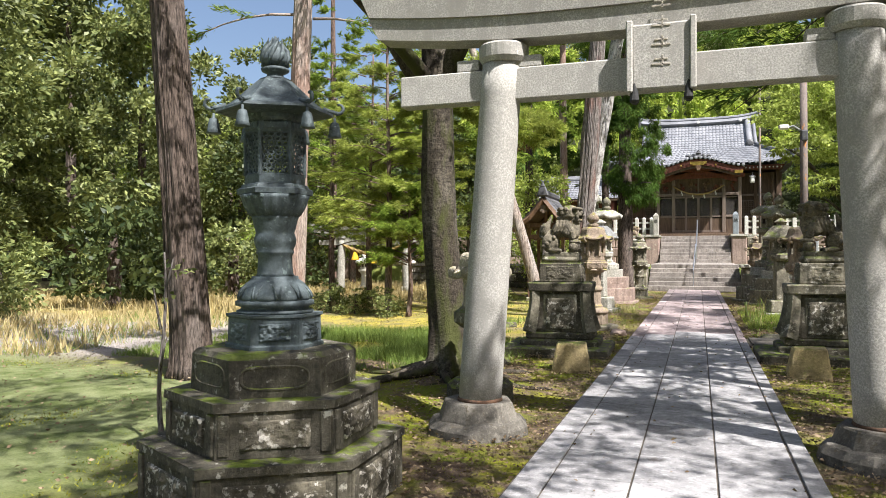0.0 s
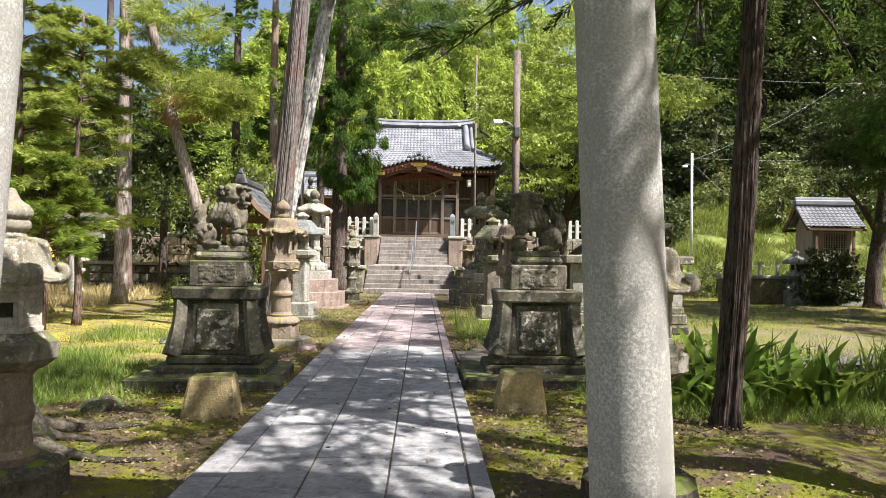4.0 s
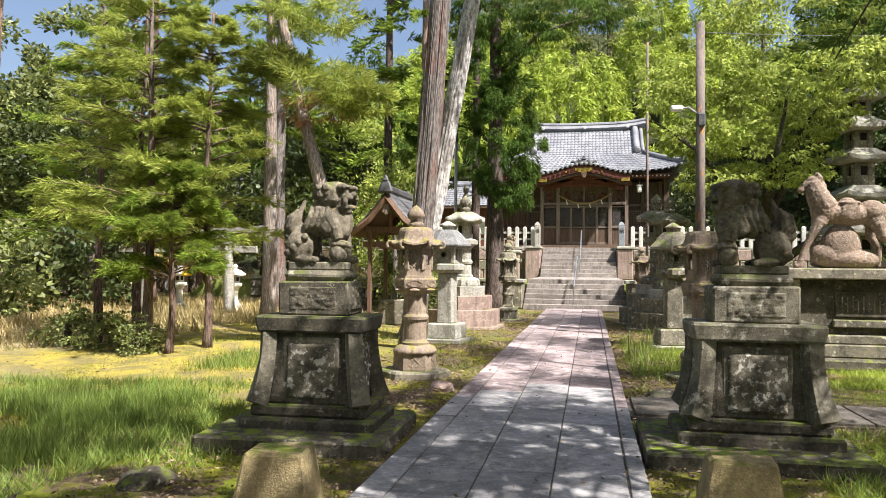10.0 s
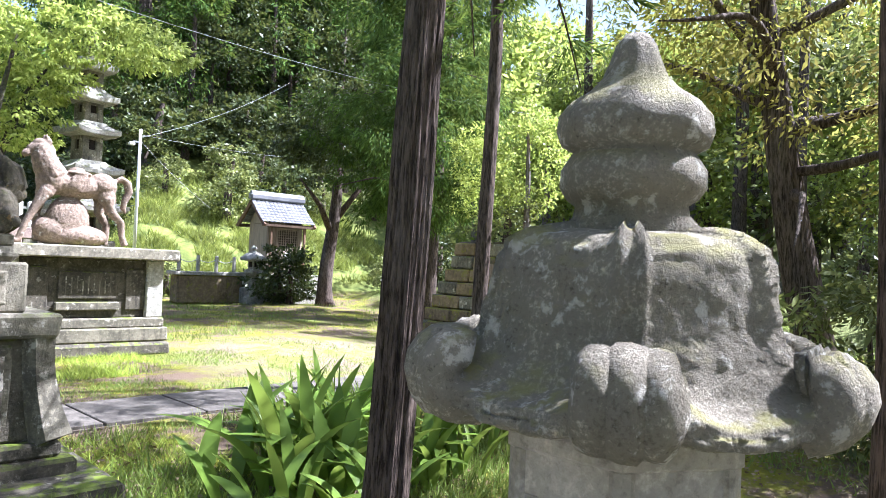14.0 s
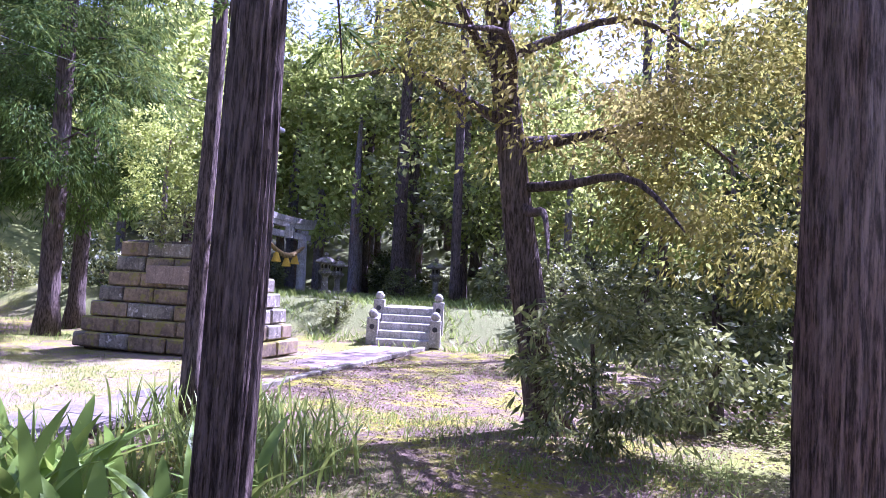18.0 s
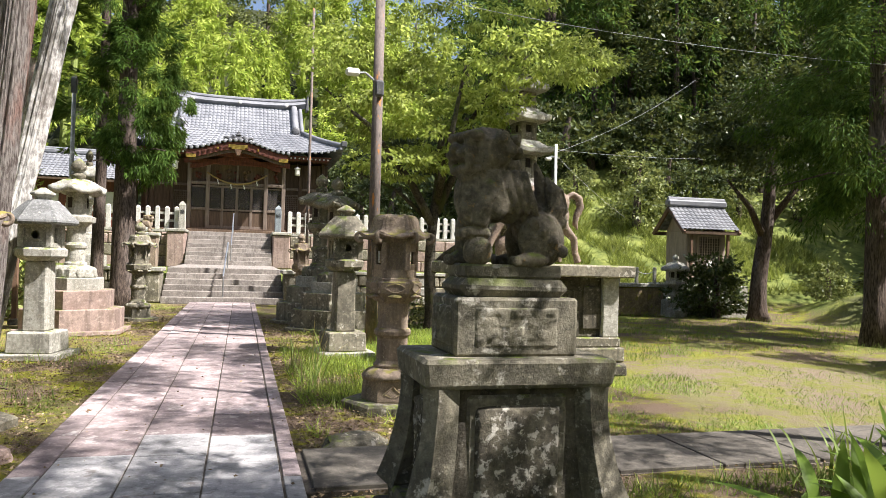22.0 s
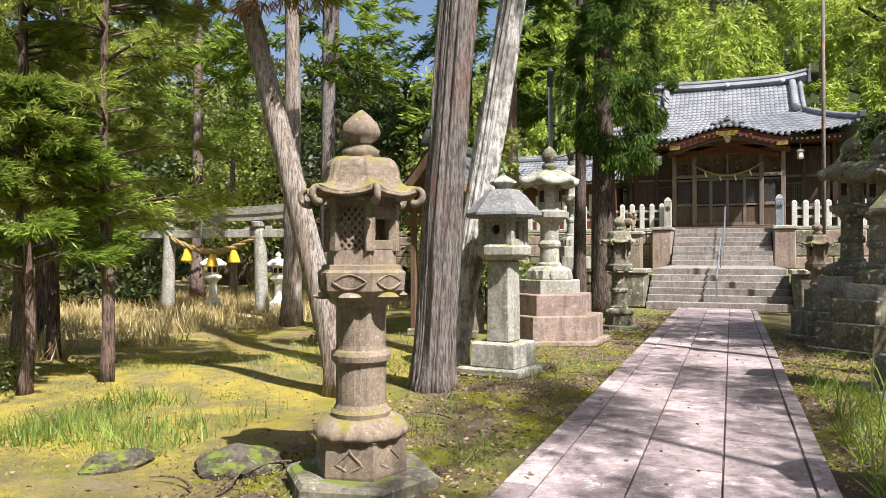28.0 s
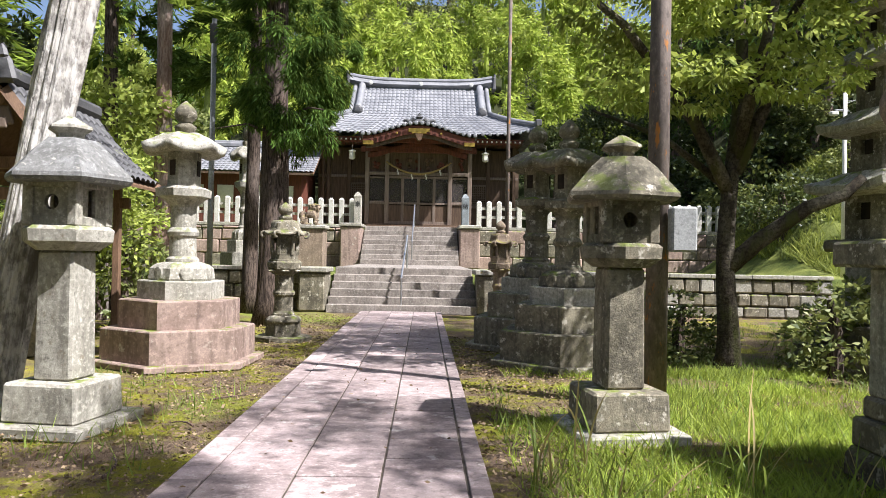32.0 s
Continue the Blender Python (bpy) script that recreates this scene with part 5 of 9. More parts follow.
def relief_panel(w, h, d, seed, freq=9.0, arch=0.0):
    """Upright slab whose face is a worn carving; it looks to -y and stands on z 0."""
    n, m = 30, 30
    mb = MB()
    for j in range(m + 1):
        for i in range(n + 1):
            u, v = i / n, j / m
            x, z = (u - 0.5) * w, v * h
            e = min(u, 1 - u, v, 1 - v)
            if arch:
                z -= arch * max(0.0, abs(u - 0.5) * 2 - 0.6) ** 2 * v
            q = Vector((x * freq + seed, z * freq, seed * 0.7))
            bumpy = 0.022 * abs(noise.noise(q)) + 0.012 * noise.noise(q * 2.7) + 0.006 * noise.noise(q * 7)
            edge = min(1.0, e * 14)
            mb.v.append((x, -d * min(1.0, e * 30) - bumpy * edge + 0.01 * (1 - edge), z))
    for j in range(m):
        for i in range(n):
            k = j * (n + 1) + i
            mb.f.append((k, k + 1, k + n + 2, k + n + 1))
    o = len(mb.v)
    mb.v += [(-w / 2, 0.03, 0), (w / 2, 0.03, 0), (w / 2, 0.03, h), (-w / 2, 0.03, h)]
    c = (0, n, (m + 1) * (n + 1) - 1, m * (n + 1))
    mb.f += [(c[0], o, o + 1, c[1]), (c[1], o + 1, o + 2, c[2]), (c[2], o + 2, o + 3, c[3]), (c[3], o + 3, o, c[0]), (o, o + 3, o + 2, o + 1)]
    return mb


def placed(mb, m):
    mb.v = [tuple(m @ Vector(p)) for p in mb.v]
    return mb


# ---- lanterns ----
def scroll_roof(n, r, z, h, rot, curl, flat=0.3, thick=0.05, seed=0):
    """Lantern roof with n ribs that end in upturned curls."""
    mb = MB()
    rings = 9
    seg = n * 8
    for j in range(rings):
        t = j / (rings - 1)
        for i in range(seg):
            a = radians(rot) + 2 * math.pi * i / seg
            k = abs(math.cos(n * (a - radians(rot)) / 2))
            rr = (0.16 + 0.60 * min(1.0, t / 0.8) ** 0.8 + 0.24 * max(0.0, (t - 0.75) / 0.25)) * r * (1 + 0.10 * (k ** 4) * t - 0.05 * (1 - k) * t)
            zz = z + h * (1 - t ** 2.6) * (1 + 0.06 * k ** 4) + curl * 0.4 * (k ** 6) * t ** 3 + h * 0.10 * t ** 8
            mb.v.append((rr * math.cos(a), rr * math.sin(a), zz))
    for j in range(rings - 1):
        for i in range(seg):
            mb.f.append((j * seg + i, j * seg + (i + 1) % seg, (j + 1) * seg + (i + 1) % seg, (j + 1) * seg + i))
    o = len(mb.v)
    for i in range(seg):
        p = mb.v[(rings - 1) * seg + i]
        mb.v.append((p[0] * 0.96, p[1] * 0.96, p[2] - thick * 1.6))
    for i in range(seg):
        p = mb.v[(rings - 1) * seg + i]
        mb.v.append((p[0] * 0.55, p[1] * 0.55, z - 0.01))
    for i in range(seg):
        a, b = (rings - 1) * seg + i, (rings - 1) * seg + (i + 1) % seg
        mb.f.append((a, b, o + (i + 1) % seg, o + i))
        mb.f.append((o + i, o + (i + 1) % seg, o + seg + (i + 1) % seg, o + seg + i))
    mb.f.append(tuple(o + seg + i for i in range(seg)))
    mb.f.append(tuple(range(seg)))
    return mb


def ribbed_cap(z, sr, sz, rough=1.0, seed=0.0, seg=168):
    """Heavy six-cornered cap: steep dome, flaring lip, twin ribs down to each corner, hollow eaves between."""
    mb = MB()
    prof = [(0.09, 0.325), (0.13, 0.322), (0.165, 0.312), (0.186, 0.29), (0.199, 0.25), (0.205, 0.20), (0.212, 0.15), (0.226, 0.105), (0.25, 0.07), (0.28, 0.05), (0.302, 0.04), (0.304, 0.0), (0.27, -0.012), (0.19, -0.004)]
    keys, fine_n = np.arange(len(prof)), 5 * (len(prof) - 1) + 1
    prof = [(float(np.interp(q, keys, [p[0] for p in prof])), float(np.interp(q, keys, [p[1] for p in prof])), q) for q in np.linspace(0, len(prof) - 1, fine_n)]
    for pr, pz, j in prof:
        low = min(1.0, j / 9)
        for i in range(seg):
            a = 2 * math.pi * i / seg
            d = math.degrees(a) % 60
            d = min(d, 60 - d)
            q = max(0.0, 1 - d / 30)
            rib = math.exp(-((d - 4.6) / 1.9) ** 2) * (0.017 if j < 10 else 0.004)
            rr = pr * (1 + 0.07 * q ** 3 * low - 0.035 * (1 - q) * low) + rib * (0.6 + 0.4 * low)
            zz = pz + 0.055 * (q ** 2) * low ** 4 + (rib * 0.8 if j < 4 else 0) + (0.012 * (1 - q) if j > 10.5 else 0)
            pos = Vector((rr * math.cos(a) + seed, rr * math.sin(a), zz))
            rr *= 1 + rough * (0.022 * noise.noise(pos * 9) + 0.018 * noise.noise(pos * 28) + 0.022 * noise.noise(pos * 75) + 0.012 * noise.noise(pos * 150))
            mb.v.append((sr * rr * math.cos(a), sr * rr * math.sin(a), z + sz * (zz + 0.006 * rough * noise.noise(pos * 22))))
    for j in range(len(prof) - 1):
        for i in range(seg):
            mb.f.append((j * seg + i, j * seg + (i + 1) % seg, (j + 1) * seg + (i + 1) % seg, (j + 1) * seg + i))
    mb.f += [tuple((len(prof) - 1) * seg + i for i in range(seg)), tuple(range(seg))]
    return mb


def roof_curls(n, r, z, rot, size, fat=0.36):
    """The scrolls at the roof's corners, as one mesh each."""
    out = []
    for i in range(n):
        a = radians(rot) + 2 * math.pi * i / n
        pts, rad = [], []
        for k in range(11):
            q = k / 10
            th = -0.6 + q * 4.4
            rr = size * (1 - 0.55 * q)
            d = r * 0.98 + rr * math.sin(th) * 0.9
            pts.append((d * math.cos(a), d * math.sin(a), z + size * 0.75 - rr * math.cos(th)))
            rad.append(size * fat * (1 - 0.4 * q))
        out.append(MB().tube(pts, rad, 10))
    return out


def onion(r, z, h):
    return [(r * 0.55, z), (r * 0.75, z + h * 0.1), (r * 0.9, z + h * 0.2), (r * 0.95, z + h * 0.28), (r * 0.6, z + h * 0.36), (r * 0.55, z + h * 0.4), (r * 0.9, z + h * 0.5),
            (r, z + h * 0.62), (r * 0.85, z + h * 0.76), (r * 0.45, z + h * 0.9), (r * 0.05, z + h)]


def hex_lantern(mat_, label, m, k=1.0, slab=True, base_mat=None, group="", finial=True):
    """Six-sided carved lantern with a banded round shaft and curled roof."""
    L = thing("stone_lantern", label, "stone lantern", m, group)
    b = base_mat or mat_
    if slab:
        part("footing_slab", MB().lathe([(0.50 * k, -0.03), (0.50 * k, 0.05 * k), (0.47 * k, 0.075 * k)], 6, 0), stone_old, L, "cracked dark footing slab", jitter=0.02)
    z0 = 0.07 * k
    base = part("base", MB().lathe([(0.295 * k, z0), (0.30 * k, z0 + 0.02), (0.29 * k, z0 + 0.21 * k), (0.30 * k, z0 + 0.23 * k)], 6), b, L)
    part("lotus_ring", MB().lathe([(0.285 * k, z0 + 0.23 * k), (0.30 * k, z0 + 0.245 * k), (0.295 * k, z0 + 0.275 * k), (0.26 * k, z0 + 0.32 * k), (0.20 * k, z0 + 0.345 * k)], 72, lobes=16, lobe=0.02), b, base, smooth=True, jitter=0.014)
    for i in range(6):
        a = math.pi / 6 + i * math.pi / 3
        d = 0.295 * k * math.cos(math.pi / 6)
        mb = MB()
        for s in (-1, 1):
            mb.tube([((-s * (0.02 + 0.06 * math.sin(t * 3))) * k, 0, (0.04 + 0.12 * t + 0.02 * math.cos(4 * t)) * k) for t in np.linspace(0, 1.2, 8)], [0.008 * k] * 8, 6)
        mb.v = [tuple(Matrix.Rotation(a - math.pi / 2, 4, "Z") @ Vector((p[0], p[1], 0)) + Vector((d * math.cos(a), d * math.sin(a), p[2] + z0))) for p in mb.v]
        mb.v = [(p[0], p[1], p[2]) for p in mb.v]
        part("carved_scroll", mb, b, base)
    z = z0 + 0.345 * k
    shaft = [(0.185, 0), (0.19, 0.03), (0.172, 0.05), (0.158, 0.08), (0.158, 0.31), (0.165, 0.33), (0.185, 0.35), (0.19, 0.385), (0.178, 0.41), (0.16, 0.42), (0.155, 0.45), (0.158, 0.68), (0.17, 0.70)]
    part("shaft", MB().lathe([(r * k, z + q * k) for r, q in shaft], 24), mat_, L, smooth=False)
    z += 0.70 * k
    pl = part("light_platform", MB().lathe([(0.2 * k, z), (0.23 * k, z + 0.04 * k), (0.28 * k, z + 0.09 * k), (0.29 * k, z + 0.2 * k), (0.265 * k, z + 0.22 * k), (0.26 * k, z + 0.245 * k), (0.24 * k, z + 0.25 * k)], 6), mat_, L)
    for i in range(6):
        a = math.pi / 6 + i * math.pi / 3
        d = 0.288 * k * math.cos(math.pi / 6)
        M = Matrix.Translation((d * math.cos(a), d * math.sin(a), z + 0.145 * k)) @ Matrix.Rotation(a - math.pi / 2, 4, "Z")
        mb = MB().tube([M @ Vector((0.105 * k * math.cos(t), 0, 0.03 * k * math.sin(t) * (1 - 0.5 * math.cos(2 * t)))) for t in np.linspace(0, 2 * math.pi, 17)], [0.007 * k] * 17, 5)
        part("carved_frame", mb, mat_, pl)
        part("carved_petal", MB().lathe([(0.0, 0), (0.05 * k, 0.004), (0.075 * k, 0.02), (0.05 * k, 0.04 * k), (0, 0.05 * k)], 10, m=Matrix.Translation((0.27 * k * math.cos(a) * 0.866, 0.27 * k * math.sin(a) * 0.866, z + 0.035 * k))), mat_, pl)
    z += 0.25 * k
    H = 0.42 * k
    R = 0.228 * k
    fb = part("firebox_floor", MB().lathe([(R, z), (R, z + 0.09 * k), (R * 0.97, z + 0.09 * k)], 6), mat_, L)
    part("firebox_top", MB().lathe([(R * 0.97, z + H - 0.06 * k), (R, z + H - 0.06 * k), (R, z + H)], 6), mat_, L)
    for i in range(6):
        a = i * math.pi / 3
        part("corner_post", MB().box(0, 0, z + 0.08 * k, 0.06 * k, 0.06 * k, H - 0.12 * k, 0.006, m=Matrix.Translation((R * 0.93 * math.cos(a), R * 0.93 * math.sin(a), 0)) @ Matrix.Rotation(a, 4, "Z")), mat_, fb)
    for i in range(6):
        a = math.pi / 6 + i * math.pi / 3
        d = R * 0.93 * math.cos(math.pi / 6)
        M = Matrix.Translation((d * math.cos(a), d * math.sin(a), 0)) @ Matrix.Rotation(a - math.pi / 2, 4, "Z")
        if i % 3 == 1:
            mb = MB()
            w, hh = 0.17 * k, H - 0.15 * k
            for q in range(-3, 4):
                for s in (-1, 1):
                    x0 = q * 0.045 * k
                    ts = [t for t in np.linspace(0, 1, 9) if abs(x0 + s * (t - 0.5) * 0.22 * k) < w / 2]
                    if len(ts) > 1:
                        mb.tube([M @ Vector((x0 + s * (t - 0.5) * 0.22 * k, 0, z + 0.09 * k + t * hh)) for t in (ts[0], ts[-1])], [0.011 * k] * 2, 5)
            part("lattice", mb, mat_, fb)
        elif i % 3 == 2:
            part("window_sill", MB().box(0, 0, z + 0.09 * k, 0.2 * k, 0.03 * k, 0.06 * k, 0.004, m=M), mat_, fb)
            part("window_head", MB().box(0, 0, z + H - 0.14 * k, 0.2 * k, 0.03 * k, 0.08 * k, 0.004, m=M), mat_, fb)
        else:
            part("window_sill", MB().box(0, 0, z + 0.09 * k, 0.2 * k, 0.03 * k, 0.05 * k, 0.004, m=M), mat_, fb)
            for s in (-1, 1):
                part("window_jamb", MB().box(s * 0.075 * k, 0, z + 0.13 * k, 0.05 * k, 0.03 * k, 0.2 * k, 0.004, m=M), mat_, fb)
    z += H
    roof = part("roof", ribbed_cap(z - 0.01 * k, 1.12 * k, 0.80 * k, 0.6, m.translation.x, 120), mat_, L, "domed roof with upturned scrolls", smooth=True)
    for mb in roof_curls(6, 0.365 * k, z - 0.03 * k, 0, 0.062 * k, 0.42):
        part("roof_scroll", mb, mat_, roof, smooth=True)
    if finial:
        part("finial", MB().lathe([(r, q) for r, q in onion(0.125 * k, z + 0.2 * k, 0.36 * k)], 24), mat_, L, "onion-shaped finial", smooth=True, jitter=0.008)
    return L


hex_lantern(stone_tan, "carved tan sandstone lantern with a mossy domed roof", pose(-1.82, 14.93, 0, 0, 0, 12), group="pair of tan carved lanterns")
hex_lantern(stone_tan, "reddish tan carved lantern with a chipped roof lacking its finial", pose(2.06, 15.36, 0, 0, 0, -8) @ Matrix.Diagonal((1.04, 1.04, 1.0, 1)), 0.98, group="pair of tan carved lanterns", finial=False)
hex_lantern(stone_old, "small weathered six-sided lantern beneath the cedar", pose(-1.68, 25.3, 0, 0, 0, 15), 0.93)
hex_lantern(stone_tan, "small carved lantern beside the foot of the steps", pose(2.22, 29.75, 0, 0, 0, 5), 0.93)


def square_lantern(mat_, label, m, ht=0.0):
    """Lantern on a square block base and shaft, with a six-sided roof."""
    L = thing("stone_lantern", label, "stone lantern", m, "pair of square lanterns")
    part("footing_slab", MB().box(0, 0, -0.03, 0.86, 0.86, 0.09, 0.015), stone_pale, L, "broken pale footing slab", jitter=0.015)
    part("base_block", MB().box(0, 0, 0.06, 0.62, 0.62, 0.30, 0.02, top=0.97), mat_, L)
    part("shaft", MB().box(0, 0, 0.36, 0.32, 0.32, 1.0 + ht, 0.02, top=0.94), mat_, L)
    z = 1.36 + ht
    part("light_platform", MB().lathe([(0.24, z), (0.34, z + 0.07), (0.35, z + 0.16), (0.31, z + 0.19)], 6, 15), mat_, L)
    z += 0.19
    fb = part("firebox_floor", MB().box(0, 0, z, 0.42, 0.42, 0.07, 0.005), mat_, L)
    part("firebox_top", MB().box(0, 0, z + 0.29, 0.44, 0.44, 0.07, 0.005), mat_, L)
    for px, py in ((-0.19, -0.19), (0.19, -0.19), (-0.19, 0.19), (0.19, 0.19)):
        part("corner_post", MB().box(px, py, z, 0.08, 0.08, 0.36, 0.008), mat_, fb)
    for a in (0, 90, 180, 270):
        M = pose(0, 0, 0, 0, 0, a)
        if a % 180 == 0:
            mb = MB()
            n = 20
            ring = [(0.06 * math.cos(2 * math.pi * i / n), 0.06 * math.sin(2 * math.pi * i / n)) for i in range(n)]
            outr = [(0.155 * max(-1, min(1, 1.5 * math.cos(2 * math.pi * i / n))), 0.115 * max(-1, min(1, 1.5 * math.sin(2 * math.pi * i / n)))) for i in range(n)]
            for yy in (-0.2, -0.16):
                mb.v += [M @ Vector((x, yy, z + 0.18 + q)) for x, q in ring] + [M @ Vector((x, yy, z + 0.18 + q)) for x, q in outr]
            for i in range(n):
                j = (i + 1) % n
                mb.f += [(i, j, n + j, n + i), (2 * n + i, 3 * n + i, 3 * n + j, 2 * n + j), (i, 2 * n + i, 2 * n + j, j)]
            part("round_window", mb, mat_, fb)
        else:
            for s in (-1, 1):
                part("window_jamb", MB().box(s * 0.1, -0.18, z + 0.06, 0.11, 0.04, 0.24, 0.005, m=M), mat_, fb)
    z += 0.36
    prof = [(0.46, z - 0.03), (0.485, z + 0.0), (0.48, z + 0.03), (0.38, z + 0.13), (0.29, z + 0.23), (0.19, z + 0.315), (0.17, z + 0.32)]
    part("roof", MB().lathe(prof, 6, 15), stone_slate if mat_ is stone_pale else mat_, L, "six-sided sloping roof with a thin edge", jitter=0.01)
    part("finial", MB().lathe([(0.10, z + 0.31), (0.11, z + 0.36), (0.17, z + 0.40), (0.165, z + 0.42), (0.03, z + 0.50)], 6, 15), mat_, L, "small pointed finial")
    return L


square_lantern(stone_pale, "pale granite square lantern with moss on its base", pose(-2.26, 19.47, 0, 0, 0, -10))
square_lantern(stone_old, "weathered square stone lantern dappled with shade", pose(2.10, 19.45, 0, 0, 0, 7), -0.05)


def tiered_lantern(mat_, tier_mat, label, m, k=1.0, sides=6, tiers=3, group=""):
    """Round-shafted lantern on hexagonal tiers."""
    L = thing("stone_lantern", label, "stone lantern", m, group)
    z = 0.0
    for i, (r, h) in enumerate(((1.05, 0.12), (0.92, 0.32), (0.72, 0.30), (0.52, 0.20))[4 - tiers - 1:] if tiers < 4 else ((1.05, 0.06), (0.92, 0.34), (0.72, 0.30), (0.52, 0.20))):
        part("tier", MB().lathe([(r * k, z), (r * k, z + h * k - 0.012), (r * k - 0.012, z + h * k)], sides, 15), stone_pale if i == 3 else tier_mat, L, jitter=0.008)
        z += h * k
    base = part("base", MB().lathe([(0.39 * k, z), (0.40 * k, z + 0.02), (0.38 * k, z + 0.13 * k), (0.33 * k, z + 0.17 * k), (0.22 * k, z + 0.20 * k)], 6, 15), mat_, L)
    for i in range(6):
        a = radians(45) + i * math.pi / 3
        part("carved_petal", MB().lathe([(0, 0), (0.09 * k, 0.005), (0.07 * k, 0.025), (0, 0.035)], 10, m=Matrix.Translation((0.34 * k * math.cos(a), 0.34 * k * math.sin(a), z + 0.075 * k)) @ Matrix.Rotation(a + math.pi / 2, 4, "Z") @ Matrix.Rotation(math.pi / 2, 4, "X")), mat_, base)
    z += 0.2 * k
    part("shaft", MB().lathe([(r * k, z + q * k) for r, q in ((0.20, 0), (0.2, 0.03), (0.165, 0.06), (0.16, 0.27), (0.185, 0.29), (0.195, 0.33), (0.175, 0.36), (0.155, 0.38), (0.155, 0.60), (0.17, 0.63))], 24), mat_, L)
    z += 0.63 * k
    part("light_platform", MB().lathe([(0.18 * k, z), (0.25 * k, z + 0.06 * k), (0.33 * k, z + 0.09 * k), (0.34 * k, z + 0.17 * k), (0.26 * k, z + 0.2 * k)], 6, 15), mat_, L)
    z += 0.2 * k
    fb = part("firebox", MB().lathe([(0.21 * k, z), (0.2 * k, z + 0.02), (0.2 * k, z + 0.38 * k), (0.22 * k, z + 0.4 * k)], 6, 15), mat_, L)
    for i in range(6):
        a = radians(45) + i * math.pi / 3
        M = Matrix.Translation((0.178 * k * math.cos(a), 0.178 * k * math.sin(a), 0)) @ Matrix.Rotation(a - math.pi / 2, 4, "Z")
        # flat plates; the near-black ones paint the shade of an opening
        part("window_recess", MB().box(0, 0, z + 0.12 * k, 0.1 * k, 0.012, 0.17 * k, 0.004, m=M), hollow_shade if i % 3 != 1 else mat_, fb)
    z += 0.4 * k
    roof = part("roof", scroll_roof(6, 0.47 * k, z - 0.01, 0.2 * k, 15, 0.14 * k, thick=0.04 * k), mat_, L, "thin swept roof", smooth=True)
    part("finial", MB().lathe(onion(0.14 * k, z + 0.16 * k, 0.4 * k), 20), stone_old, L, "dark onion finial", smooth=True)
    return L


tiered_lantern(stone_pale, stone_pink, "tall pale lantern on three pinkish six-sided tiers", pose(-2.48, 22.85, 0, 0, 0, 12) @ Matrix.Diagonal((1, 1, 1.125, 1)), 1.0, 6, 4)
tiered_lantern(stone_pale, stone_pale, "pale slender lantern on the wall terrace", pose(-4.15, 32.7, 0.93, 0, 0, 0) @ Matrix.Diagonal((0.82, 0.82, 1.5, 1)), 1.0, 6, 1)
tiered_lantern(stone_old, stone_old, "tall weathered lantern on dark six-sided tiers", pose(2.42, 23.2, 0, 0, 0, 0) @ Matrix.Diagonal((1, 1, 1.11, 1)), 1.0, 6, 4)
tiered_lantern(stone_old, stone_old, "dark weathered lantern with a heavy onion finial", pose(2.27, 24.9, 0, 0, 0, 0) @ Matrix.Diagonal((1, 1, 1.1, 1)), 1.08, 6, 4)


def small_lantern(label, x, y, z, k, mat_):
    L = thing("stone_lantern", label, "stone lantern", pose(x, y, z))
    part("base", MB().lathe([(0.24 * k, -0.03), (0.24 * k, 0.14 * k), (0.16 * k, 0.2 * k)], 6), mat_, L)
    part("shaft", MB().lathe([(0.13 * k, 0.2 * k), (0.10 * k, 0.3 * k), (0.10 * k, 0.62 * k), (0.14 * k, 0.68 * k)], 16), mat_, L)
    part("light_platform", MB().lathe([(0.14 * k, 0.68 * k), (0.24 * k, 0.75 * k), (0.24 * k, 0.82 * k), (0.16 * k, 0.84 * k)], 6), mat_, L)
    fb = part("firebox", MB().lathe([(0.15 * k, 0.84 * k), (0.15 * k, 1.1 * k)], 6), mat_, L)
    for a in (30, 90, 150, 210, 270, 330):
        M = Matrix.Translation((0.131 * k * math.cos(radians(a)), 0.131 * k * math.sin(radians(a)), 0)) @ Matrix.Rotation(radians(a - 90), 4, "Z")
        # near-black plates drawn as shaded openings, nothing is cut out
        part("window_recess", MB().box(0, 0, 0.9 * k, 0.09 * k, 0.01, 0.13 * k, 0.003, m=M), hollow_shade, fb)
    part("roof", scroll_roof(6, 0.33 * k, 1.08 * k, 0.17 * k, 0, 0.08 * k, thick=0.03 * k), mat_, L, smooth=True)
    part("finial", MB().lathe(onion(0.08 * k, 1.22 * k, 0.22 * k), 14), mat_, L, smooth=True)


for lab, x, y, k, mt in (("small white stone lantern behind the side torii", -12.6, 26.7, 1.05, white_paint), ("small white stone lantern near a stairway", -11.0, 27.4, 1.05, white_paint),
                         ("pale little lantern before the tiny shrine", 13.2, 27.2, 1.3, stone_pale), ("old stone lantern below the slope torii", 22.6, 18.2, 1.0, stone_old),
                         ("old stone lantern below the slope torii", 24.4, 18.6, 1.0, stone_old), ("grey stone lantern on the wooded slope", 25.8, 15.4, 1.05, stone_old)):
    small_lantern(lab, x, y, gz(x, y), k, mt)


